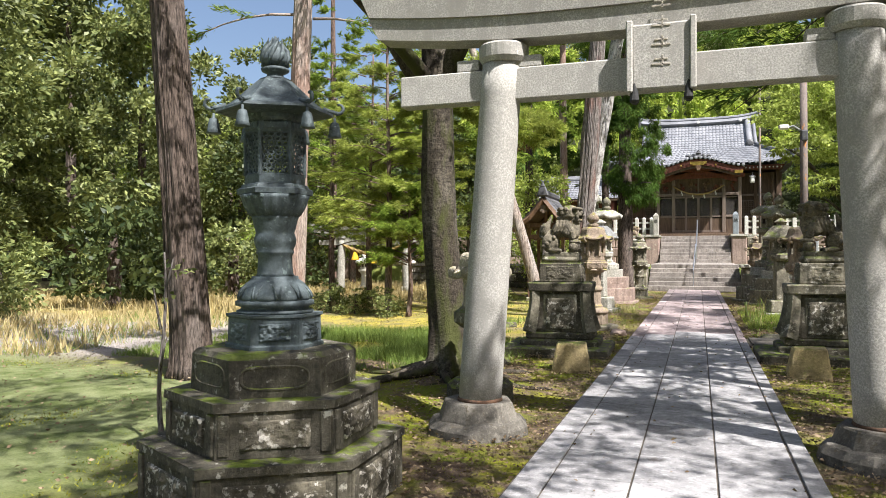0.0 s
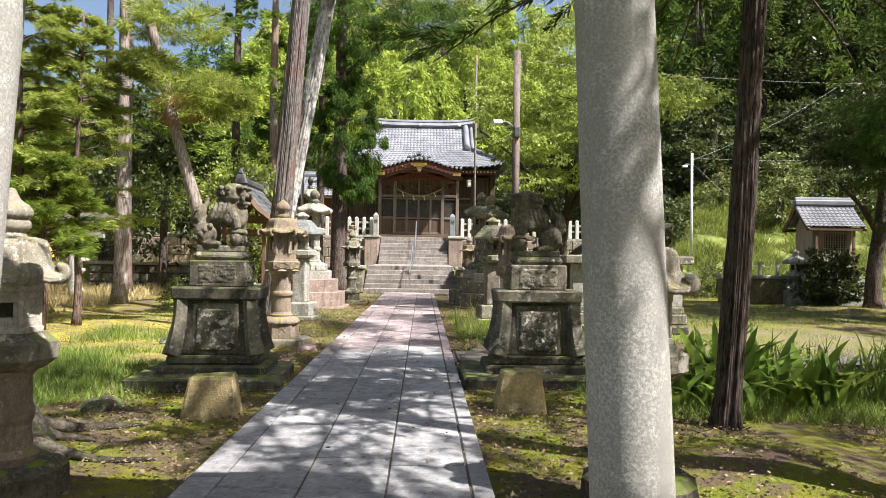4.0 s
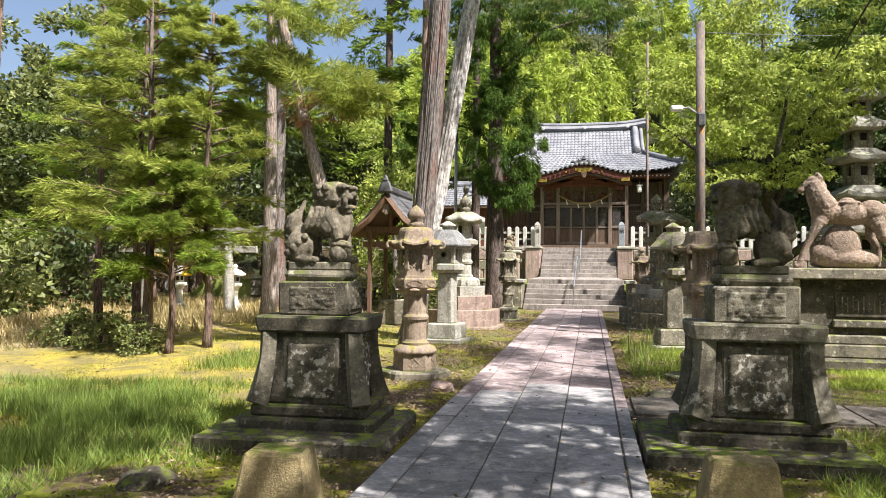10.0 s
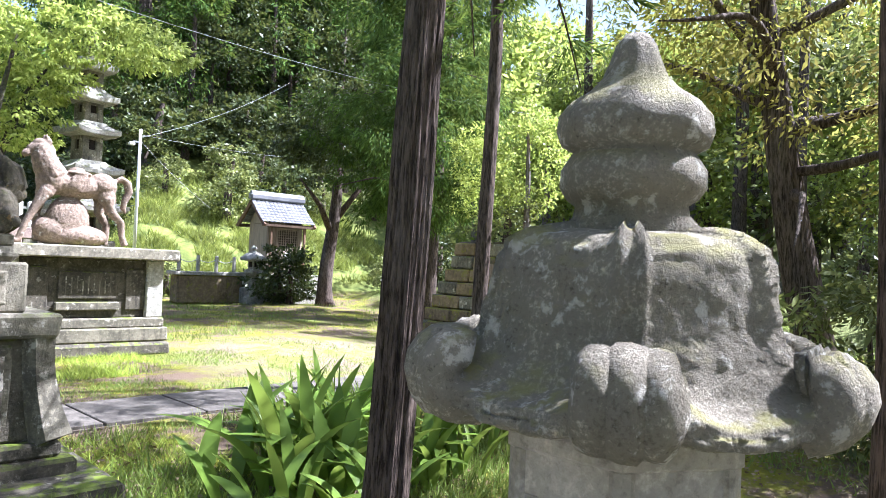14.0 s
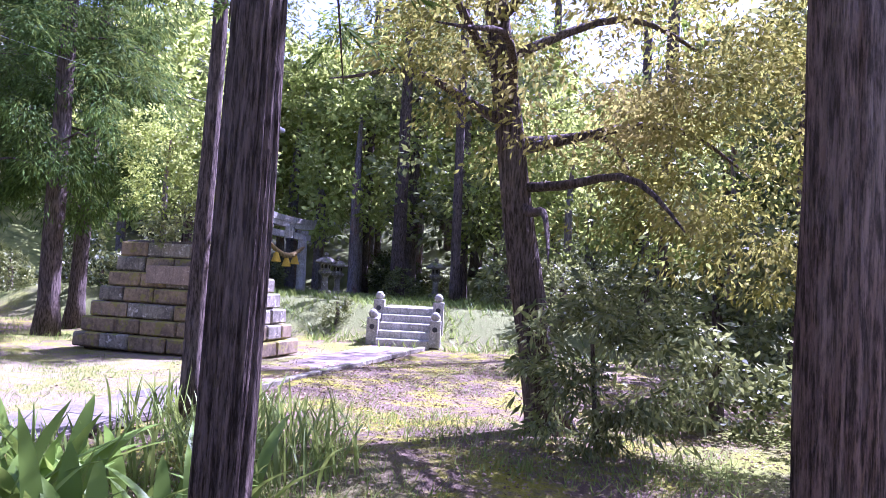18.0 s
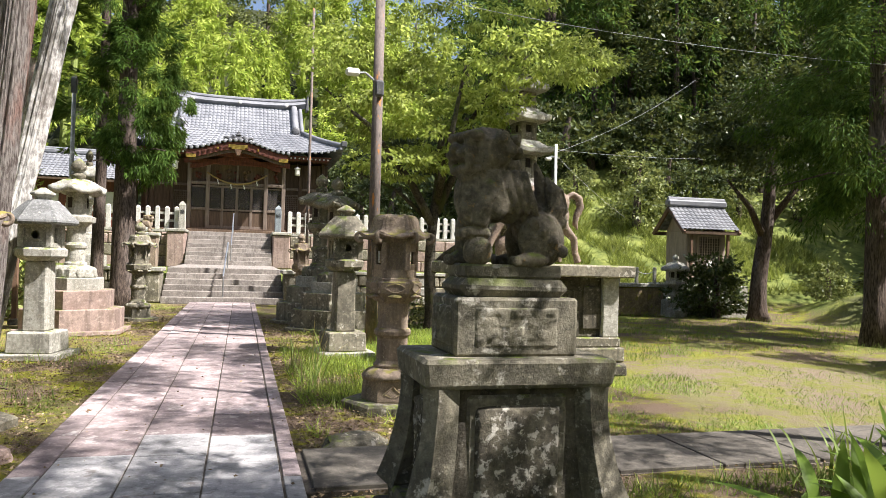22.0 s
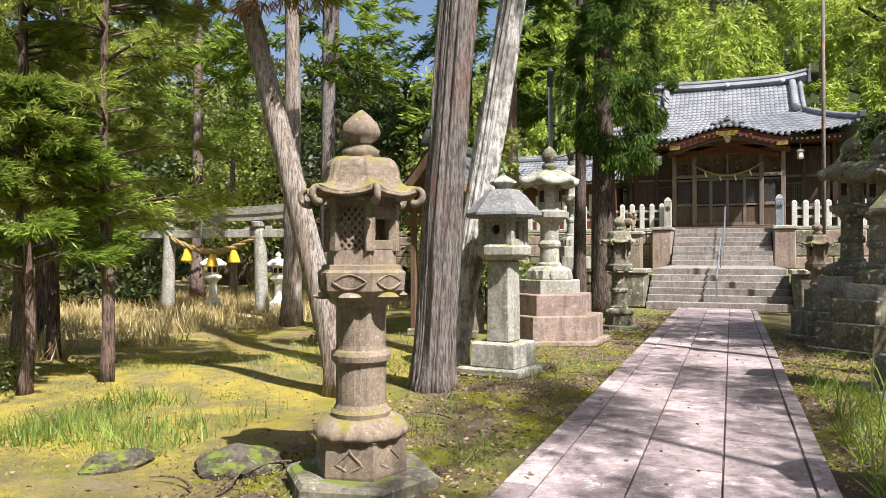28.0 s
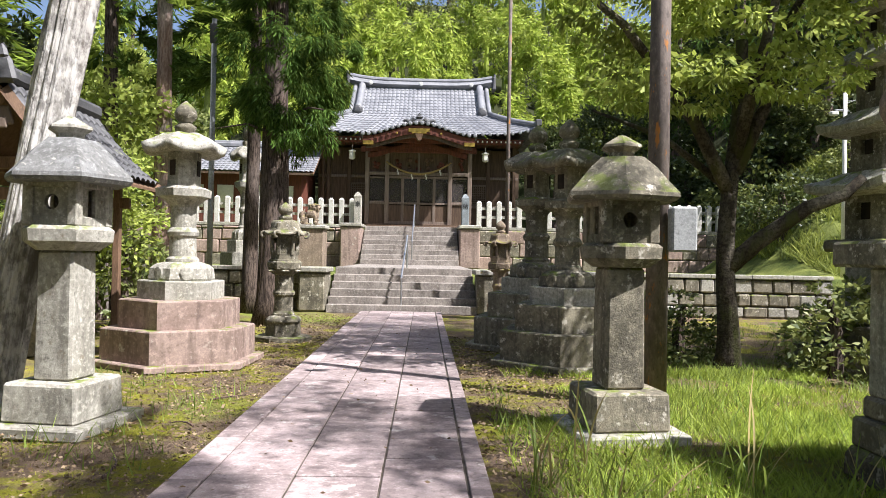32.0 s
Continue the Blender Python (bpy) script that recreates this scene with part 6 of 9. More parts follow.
def snow_lantern(label, m, k=1.0):
    """Rustic lantern: huge rough cap with heavy scrolls and a double onion finial."""
    L = thing("stone_lantern", label, "stone lantern", m, "pair of rustic lanterns")
    part("footing", MB().lathe([(0.50 * k, -0.05), (0.48 * k, 0.16), (0.40 * k, 0.2)], 12), stone_dark, L, jitter=0.03)
    part("shaft", MB().lathe([(r * k, z) for r, z in ((0.24, 0.18), (0.25, 0.24), (0.2, 0.28), (0.185, 0.42), (0.21, 0.45), (0.215, 0.5), (0.19, 0.54), (0.185, 0.70), (0.24, 0.74))], 24), stone_tan, L)
    part("light_platform", MB().lathe([(0.26 * k, 0.74), (0.38 * k, 0.80), (0.385 * k, 0.90), (0.30 * k, 0.94), (0.28 * k, 0.96)], 6, 0), stone_old, L, jitter=0.01)
    z = 0.96
    R = 0.245 * k
    fb = part("firebox_floor", MB().lathe([(R + 0.012, z), (R + 0.012, z + 0.03), (R, z + 0.035)], 6, 0), stone_pale_warm, L)
    part("firebox_top", MB().lathe([(R, z + 0.24), (R + 0.008, z + 0.245), (R + 0.008, z + 0.29)], 6, 0), stone_pale_warm, L)
    d = R * math.cos(math.pi / 6) - 0.02
    wide = R - 0.012
    for i in range(6):
        a = radians(60 * i)
        part("corner_post", MB().box(0, 0, z + 0.03, 0.032, 0.032, 0.215, 0.005, m=Matrix.Translation(((R - 0.016) * math.cos(a), (R - 0.016) * math.sin(a), 0)) @ Matrix.Rotation(a, 4, "Z")), stone_pale_warm, fb)
        a2 = radians(60 * i + 30)
        M = Matrix.Translation((d * math.cos(a2), d * math.sin(a2), 0)) @ Matrix.Rotation(a2 - math.pi / 2, 4, "Z")
        if i % 2 == 0:
            part("window_sill", MB().box(0, 0, z + 0.03, wide, 0.034, 0.062, 0.004, m=M), stone_pale_warm, fb)
            part("window_head", MB().box(0, 0, z + 0.178, wide, 0.034, 0.067, 0.004, m=M), stone_pale_warm, fb)
            for s in (-1, 1):
                part("window_jamb", MB().box(s * (0.042 + wide / 2) / 2, 0, z + 0.088, wide / 2 - 0.042, 0.033, 0.094, 0.004, m=M), stone_pale_warm, fb)
        else:
            pn = part("carved_panel", MB().box(0, 0, z + 0.03, wide, 0.034, 0.215, 0.005, m=M), stone_pale_warm, fb)
            mb = MB()
            for s in (-1, 1):
                mb.tube([M @ Vector((s * -0.05, 0.0165, z + 0.085)), M @ Vector((s * 0.05, 0.0165, z + 0.195))], [0.0035, 0.0035], 6)
            mb.tube([M @ Vector((0.052 * math.cos(q), 0.0165, z + 0.14 + 0.052 * math.sin(q))) for q in np.linspace(0, 6.2832, 25)], [0.003] * 25, 6)
            part("carved_cross", mb, stone_pale_warm, pn)
    z = 1.25
    mb = ribbed_cap(z, 0.96, 0.8)
    cap = part("cap", mb, stone_rough, L, "massive rough domed cap", smooth=True)
    for i in range(6):
        a = radians(60 * i)
        for s in (-1, 0, 1):
            pts, rad = [], []
            for kk in range(12):
                q = kk / 11
                th = -1.2 + q * 4.6
                rr = 0.050 * (1 - 0.55 * q)
                d = 0.262 + rr * math.sin(th)
                pts.append((d * math.cos(a) - s * 0.032 * math.sin(a), d * math.sin(a) + s * 0.032 * math.cos(a), z + 0.066 - rr * math.cos(th)))
                rad.append(0.034 * (1 - 0.2 * q) * (1.15 if s == 0 else 1))
            part("cap_scroll", MB().tube(pts, rad, 12, 0.15), stone_rough, cap, "heavy rolled scroll", smooth=True)
    f0 = z + 0.24
    ball = [(0.092, 0.0), (0.094, 0.03), (0.080, 0.045), (0.078, 0.06), (0.092, 0.07), (0.104, 0.088), (0.104, 0.112), (0.092, 0.132), (0.088, 0.138), (0.106, 0.148), (0.1135, 0.17), (0.110, 0.193), (0.092, 0.215), (0.066, 0.232), (0.048, 0.252), (0.038, 0.277), (0.030, 0.30), (0.018, 0.314), (0.003, 0.318)]
    part("finial", MB().lathe([(r, f0 + q) for r, q in ball], 60, lobes=8, lobe=0.02), stone_rough, L, "two-tiered onion finial", smooth=True, jitter=0.006)
    return L


snow_lantern("rustic stone lantern with a massive rough cap", pose(1.80, 7.08, 0.0, 0, 0, 31), 0.7)
snow_lantern("rustic stone lantern with a massive cap beside a mossy trunk", pose(-1.93, 7.20, 0.0, 0, 0, 20), 0.7)


stone_tier = surface("tier_stone", (0.15, 0.135, 0.10), (0.065, 0.058, 0.043), (0.42, 0.40, 0.34), 0.595, MOSS, 0.45, scale=3.5, bump=0.8, dist=0.012, streak=0.6)


def bronze_lantern():
    """Six-sided bronze lantern, one face towards the approach, on three stone tiers."""
    H, FACE = 32.3, 62.3
    S = thing("lantern_base", "three six-sided stone tiers with framed panels under a bronze lantern", "pedestal", pose(-2.34, 4.0, 0))
    for z, r, h in ((-0.06, 0.83, 0.42), (0.36, 0.67, 0.31), (0.67, 0.505, 0.25)):
        rounded = r < 0.6
        prof = [(r, z), (r, z + h - 0.03), (r - 0.03, z + h)] if rounded else [(r - 0.02, z), (r - 0.02, z + h - 0.055), (r, z + h - 0.05), (r, z + h)]
        t = part("tier", MB().lathe(prof, 6, H), stone_tier, S, "six-sided stone tier", jitter=0.012)
        for i in range(6):
            a = radians(FACE + 60 * i)
            d = (r - (0.0 if rounded else 0.02)) * math.cos(math.pi / 6)
            M = Matrix.Translation((d * math.cos(a), d * math.sin(a), 0)) @ Matrix.Rotation(a - math.pi / 2, 4, "Z")
            if rounded:
                ring = [M @ Vector((0.19 * math.copysign(abs(math.cos(q)) ** 0.5, math.cos(q)), 0.0, z + 0.115 + 0.065 * math.copysign(abs(math.sin(q)) ** 0.6, math.sin(q)))) for q in np.linspace(0, 2 * math.pi, 33)]
                part("panel_moulding", MB().tube(ring, [0.009] * 33, 6), stone_tier, t, "oval carved moulding")
            else:
                for sx in (-1, 1):
                    part("corner_strip", MB().box(sx * (r * 0.5 - 0.055), 0, z + 0.02, 0.06, 0.03, h - 0.08, 0.006, m=M), stone_tier, t, jitter=0.004)
                part("panel", placed(relief_panel(r - 0.26, h - 0.14, 0.012, 2.7 * i + r, 11.0), M @ pose(0, 0, z + 0.045, 0, 0, 180)), stone_lichen, t, "lichen-spotted panel", smooth=True)
    L = thing("bronze_lantern", "tall patinated bronze lantern with hanging bells and a flaming jewel", "bronze lantern", pose(-2.34, 4.0, 0.92))

    def face(i, d):
        a = radians(FACE + 60 * i)
        return Matrix.Translation((d * math.cos(a), d * math.sin(a), 0)) @ Matrix.Rotation(a - math.pi / 2, 4, "Z")
    ped = part("pedestal", MB().lathe([(0.305, 0), (0.305, 0.02), (0.29, 0.03), (0.285, 0.185), (0.30, 0.195), (0.30, 0.21)], 6, H), bronze, L)
    for i in range(6):
        M = face(i, 0.287 * math.cos(math.pi / 6))
        part("relief_panel", placed(relief_panel(0.20, 0.11, 0.010, 1.9 * i, 22.0), M @ pose(0, 0, 0.05, 0, 0, 180)), bronze, ped, smooth=True)
    part("foot_ring", MB().lathe([(0.235, 0.21), (0.24, 0.225), (0.215, 0.235), (0.21, 0.25), (0.245, 0.26), (0.245, 0.285), (0.22, 0.295)], 40), bronze, L, smooth=True)
    lotus = part("lotus_base", MB().lathe([(0.225, 0.29), (0.232, 0.31), (0.215, 0.35), (0.185, 0.39), (0.155, 0.415), (0.145, 0.42), (0.142, 0.44)], 60, lobes=10, lobe=0.02), bronze, L, "petalled lotus base", smooth=True)
    for i in range(10):
        a = 2 * math.pi * i / 10
        pts = [((0.236 - 0.085 * math.sin(q) ** 2) * math.cos(a + 0.27 * math.cos(q)), (0.236 - 0.085 * math.sin(q) ** 2) * math.sin(a + 0.27 * math.cos(q)), 0.305 + 0.10 * math.sin(q)) for q in np.linspace(0, math.pi, 11)]
        part("petal_rim", MB().tube(pts, [0.007] * 11, 5), bronze, lotus, smooth=True)
    part("shaft", MB().lathe([(0.125, 0.435), (0.112, 0.46), (0.107, 0.52), (0.108, 0.575), (0.118, 0.585), (0.118, 0.598), (0.112, 0.605), (0.128, 0.64), (0.132, 0.67), (0.124, 0.70), (0.119, 0.715), (0.126, 0.735), (0.142, 0.80), (0.150, 0.82)], 36), bronze, L, smooth=True)
    bowl = part("lotus_platform", MB().lathe([(0.148, 0.815), (0.165, 0.835), (0.19, 0.88), (0.205, 0.925), (0.215, 0.95)], 72, lobes=18, lobe=0.025), bronze, L, "petalled platform", smooth=True)
    part("platform_rim", MB().lathe([(0.20, 0.945), (0.235, 0.955), (0.238, 0.985), (0.215, 0.995), (0.205, 1.015), (0.19, 1.02)], 6, H), bronze, bowl)
    fb = part("firebox_floor", MB().lathe([(0.188, 1.018), (0.188, 1.075), (0.18, 1.08)], 6, H), bronze, L, "plain lower drum")
    part("firebox_top", MB().lathe([(0.18, 1.335), (0.188, 1.335), (0.188, 1.40), (0.215, 1.425), (0.225, 1.47)], 6, H), bronze, L)
    for i in range(6):
        a = radians(H + 60 * i)
        part("corner_post", MB().tube([(0.182 * math.cos(a), 0.182 * math.sin(a), 1.07), (0.182 * math.cos(a), 0.182 * math.sin(a), 1.345)], [0.013, 0.013], 8), bronze, fb)
        M = face(i, 0.178 * math.cos(math.pi / 6))
        rr = random.Random(i)
        mb = MB()
        for q in range(9):
            for k in range(4):
                x, zz = -0.066 + 0.044 * k + 0.012 * (q % 2) + rr.uniform(-0.004, 0.004), 1.095 + 0.028 * q
                mb.tube([M @ Vector((x + 0.017 * math.cos(t), 0, zz + 0.015 * math.sin(t))) for t in np.linspace(0, 2 * math.pi, 9)], [0.0055] * 9, 5)
        part("openwork_panel", mb, bronze, fb, "pierced floral openwork")
        part("frieze_board", MB().box(0, 0.012, 1.35, 0.15, 0.02, 0.05, 0.008, m=M).box(0, 0.035, 1.41, 0.17, 0.03, 0.05, 0.01, m=M), bronze, fb)
    z = 1.47
    roof = part("roof", MB().lathe([(0.085, z + 0.225), (0.11, z + 0.21), (0.17, z + 0.155), (0.245, z + 0.085), (0.315, z + 0.035), (0.365, z + 0.015), (0.37, z - 0.002), (0.34, z - 0.012), (0.21, z - 0.03)], 6, H), bronze, L, "flared six-sided roof")
    for i in range(6):
        a = radians(H + 60 * i)
        c, sn = math.cos(a), math.sin(a)
        pts = []
        for q in np.linspace(0, 1, 14):
            if q < 0.45:
                d, zz = 0.30 + 0.24 * q, z + 0.045 - 0.10 * q + 0.12 * q * q
            else:
                th = -0.9 + (q - 0.45) / 0.55 * 4.4
                rr = 0.042 * (1 - 0.5 * (q - 0.45) / 0.55)
                d, zz = 0.40 + rr * math.sin(th), z + 0.055 - rr * math.cos(th)
            pts.append((d * c, d * sn, zz))
        part("bracken_curl", MB().tube(pts, [0.016 - 0.007 * q for q in np.linspace(0, 1, 14)], 8), bronze, roof, smooth=True)
        x, y = 0.375 * c, 0.375 * sn
        part("wind_bell", MB().lathe([(0.008, z - 0.01), (0.008, z - 0.035), (0.026, z - 0.045), (0.034, z - 0.075), (0.038, z - 0.11), (0.047, z - 0.135), (0.042, z - 0.138)], 16, cx=x, cy=y), bronze, roof, "small hanging bell", smooth=True)
    z += 0.225
    part("neck", MB().lathe([(0.10, z - 0.01), (0.055, z + 0.01), (0.05, z + 0.03), (0.085, z + 0.045), (0.09, z + 0.06), (0.06, z + 0.075)], 20), bronze, L, smooth=True)
    jewel = part("flaming_jewel", MB().lathe([(0.05, z + 0.07), (0.085, z + 0.095), (0.092, z + 0.13), (0.065, z + 0.18), (0.03, z + 0.23), (0.003, z + 0.275)], 20), bronze, L, "flame-wrapped jewel finial", smooth=True)
    for i in range(8):
        a = radians(45 * i)
        part("flame", MB().tube([(q * math.cos(a + 0.25 * k), q * math.sin(a + 0.25 * k), z + w) for k, (q, w) in enumerate(((0.075, 0.08), (0.085, 0.13), (0.075, 0.18), (0.05, 0.215), (0.045, 0.255)))], [0.012, 0.018, 0.015, 0.010, 0.002], 6), bronze, jewel, smooth=True)


bronze_lantern()


# ---- guardian statues ----
def organic(name, lumps, mat_, voxel, rough, m, label, category, lines=(), blocks=()):
    """One statue mesh: overlapping ellipsoids, blocks and limbs fused by a voxel remesh, then worn."""
    bm = bmesh.new()
    for x, y, z, rx, ry, rz, tilt in lumps:
        M = pose(x, y, z, 0, tilt, 0) @ Matrix.Diagonal((rx, ry, rz, 1))
        bmesh.ops.create_icosphere(bm, subdivisions=3, radius=1.0, matrix=M)
    me = bpy.data.meshes.new(name)
    bm.to_mesh(me)
    bm.free()
    base = MB()
    base.v, base.f = [tuple(v.co) for v in me.vertices], [tuple(p.vertices) for p in me.polygons]
    for pts, rads in lines:
        base.tube(pts, rads, 10)
    for bx, by, bz, sx, sy, sz, ry, rz, top in blocks:
        base.box(0, 0, -sz / 2, sx, sy, sz, 0.3 * min(sx, sy, sz), top=top, m=pose(bx, by, bz, 0, ry, rz))
    me = base.mesh(name, True)
    ob = new(name, me)
    me.materials.append(mat_)
    r = ob.modifiers.new("fuse", "REMESH")
    r.mode, r.voxel_size, r.use_smooth_shade = "VOXEL", voxel, True
    tx = bpy.data.textures.new(name + "_wear", "CLOUDS")
    tx.noise_scale, tx.noise_depth = 0.03, 4
    d = ob.modifiers.new("wear", "DISPLACE")
    d.texture, d.strength, d.mid_level, d.texture_coords = tx, rough, 0.5, "LOCAL"
    ob.matrix_basis = m
    return tagged(ob, label, category)


def lion_parts(turn=14.0):
    """Seated guardian lion looking towards -x, its square head turned a little to -y."""
    L, T, B = [], [], []
    # haunches, folded hind legs and feet
    for s in (-1, 1):
        L += [(0.17, s * 0.10, 0.14, 0.13, 0.075, 0.14, 0), (0.10, s * 0.14, 0.035, 0.10, 0.05, 0.038, 0)]
        L += [(0.01, s * 0.14 + k * 0.026, 0.03, 0.026, 0.017, 0.028, 0) for k in (-1, 0, 1)]
        for k in range(4):
            L.append((0.10 + 0.055 * k, s * 0.165, 0.22 - 0.045 * k, 0.032, 0.024, 0.032, 0))
    B += [(0.16, 0, 0.22, 0.24, 0.21, 0.22, -24, 0, 0.9), (0.03, 0, 0.335, 0.24, 0.23, 0.20, -26, 0, 0.95)]
    # deep rounded chest and neck, one straight foreleg, the other resting on a ball
    B += [(-0.10, 0, 0.37, 0.22, 0.27, 0.30, 4, 0, 1.0), (-0.12, 0, 0.45, 0.20, 0.24, 0.12, 0, 0, 1.0)]
    L += [(-0.17, 0, 0.35, 0.115, 0.135, 0.16, 0), (-0.19, -0.03, 0.29, 0.085, 0.11, 0.10, 0)]
    T.append(([(-0.13, 0.105, 0.34), (-0.185, 0.115, 0.20), (-0.185, 0.11, 0.05)], [0.075, 0.058, 0.055]))
    B.append((-0.205, 0.11, 0.035, 0.15, 0.115, 0.07, 0, 0, 0.85))
    L += [(-0.275, 0.11 + k * 0.034, 0.03, 0.026, 0.018, 0.03, 0) for k in (-1, 0, 1)]
    B.append((-0.20, -0.10, 0.165, 0.15, 0.13, 0.055, 0, 0, 0.9))
    L += [(-0.275, -0.10 + k * 0.036, 0.155, 0.026, 0.02, 0.03, 0) for k in (-1, 0, 1)]
    L += [(-0.10, s * 0.145, 0.30, 0.07, 0.035, 0.07, 0) for s in (-1, 1)]
    # square head: brow, muzzle, jaw, eyes, ears
    M = pose(-0.13, -0.02, 0.47, 0, 0, turn)

    def put(x, y, z, *r):
        p = M @ Vector((x, y, z))
        return (p.x, p.y, p.z) + r
    B += [put(0.0, 0, 0.10, 0.27, 0.27, 0.235, 0, turn, 0.97), put(-0.12, 0, 0.165, 0.09, 0.25, 0.05, 0, turn, 1.0), put(-0.135, 0, 0.085, 0.10, 0.19, 0.07, 0, turn, 1.0), put(-0.105, 0, 0.004, 0.13, 0.18, 0.05, 0, turn, 1.0)]
    L += [put(-0.185, 0, 0.105, 0.03, 0.045, 0.028, 0)]
    for s in (-1, 1):
        L += [put(-0.135, s * 0.062, 0.128, 0.03, 0.034, 0.026, 0), put(-0.175, s * 0.05, 0.075, 0.03, 0.035, 0.024, 0), put(-0.15, s * 0.085, 0.045, 0.022, 0.02, 0.04, 0), put(0.03, s * 0.135, 0.13, 0.05, 0.022, 0.045, 0),
              put(-0.155, s * 0.06, 0.168, 0.022, 0.045, 0.016, 0)]
    L.append(put(-0.11, 0, -0.03, 0.05, 0.06, 0.035, 0))
    # mane in rows of curls round the head and down the back
    for row, (z, r) in enumerate(((0.36, 0.120), (0.43, 0.135), (0.50, 0.150), (0.57, 0.155), (0.63, 0.145))):
        for i in range(9):
            a = (i + 0.5 * (row % 2)) / 9 * 2 * math.pi
            if math.cos(a - radians(turn)) > 0.12 - 0.06 * row:
                x, y = -0.11 + r * math.cos(a), r * math.sin(a)
                out = Vector((math.cos(a), math.sin(a), 0.0))
                side = Vector((-math.sin(a), math.cos(a), 0.0))
                c = Vector((x, y, z)) + out * 0.022
                L.append((x, y, z, 0.038, 0.038, 0.034, 0))
                T.append(([c + out * 0.012 * t + (side * math.cos(7.5 * t) + Vector((0, 0, math.sin(7.5 * t)))) * (0.030 - 0.024 * t) for t in np.linspace(0, 1, 12)], [0.011] * 12))
    # flowing locks down the neck, and the foreleg laid forward over the ball
    for s in (-1, 1):
        for k in range(4):
            T.append(([(-0.10 + 0.05 * k, s * 0.125, 0.47), (-0.09 + 0.05 * k, s * 0.150, 0.39), (-0.05 + 0.05 * k, s * 0.145, 0.31), (-0.02 + 0.05 * k, s * 0.13, 0.26)], [0.022, 0.028, 0.024, 0.010]))
    T.append(([(-0.10, -0.10, 0.38), (-0.165, -0.125, 0.29), (-0.185, -0.12, 0.20)], [0.075, 0.058, 0.052]))
    L.append((-0.19, -0.12, 0.075, 0.078, 0.075, 0.076, 0))
    # tail: two upright flame-shaped plumes with curled feet
    for k, (dx, dy, top) in enumerate(((0.0, 0.0, 0.54), (0.075, 0.0, 0.44), (0.03, -0.06, 0.46), (0.03, 0.06, 0.46))):
        T.append(([(0.20 + dx * 0.6, dy * 0.7, 0.22), (0.235 + dx, dy, 0.31), (0.215 + dx, dy, 0.39), (0.165 + dx * 1.3, dy, top)], [0.05, 0.058, 0.048, 0.010]))
        L.append((0.275 + dx * 0.7, dy, 0.27 - 0.02 * k, 0.036, 0.034, 0.036, 0))
    return L, T, B


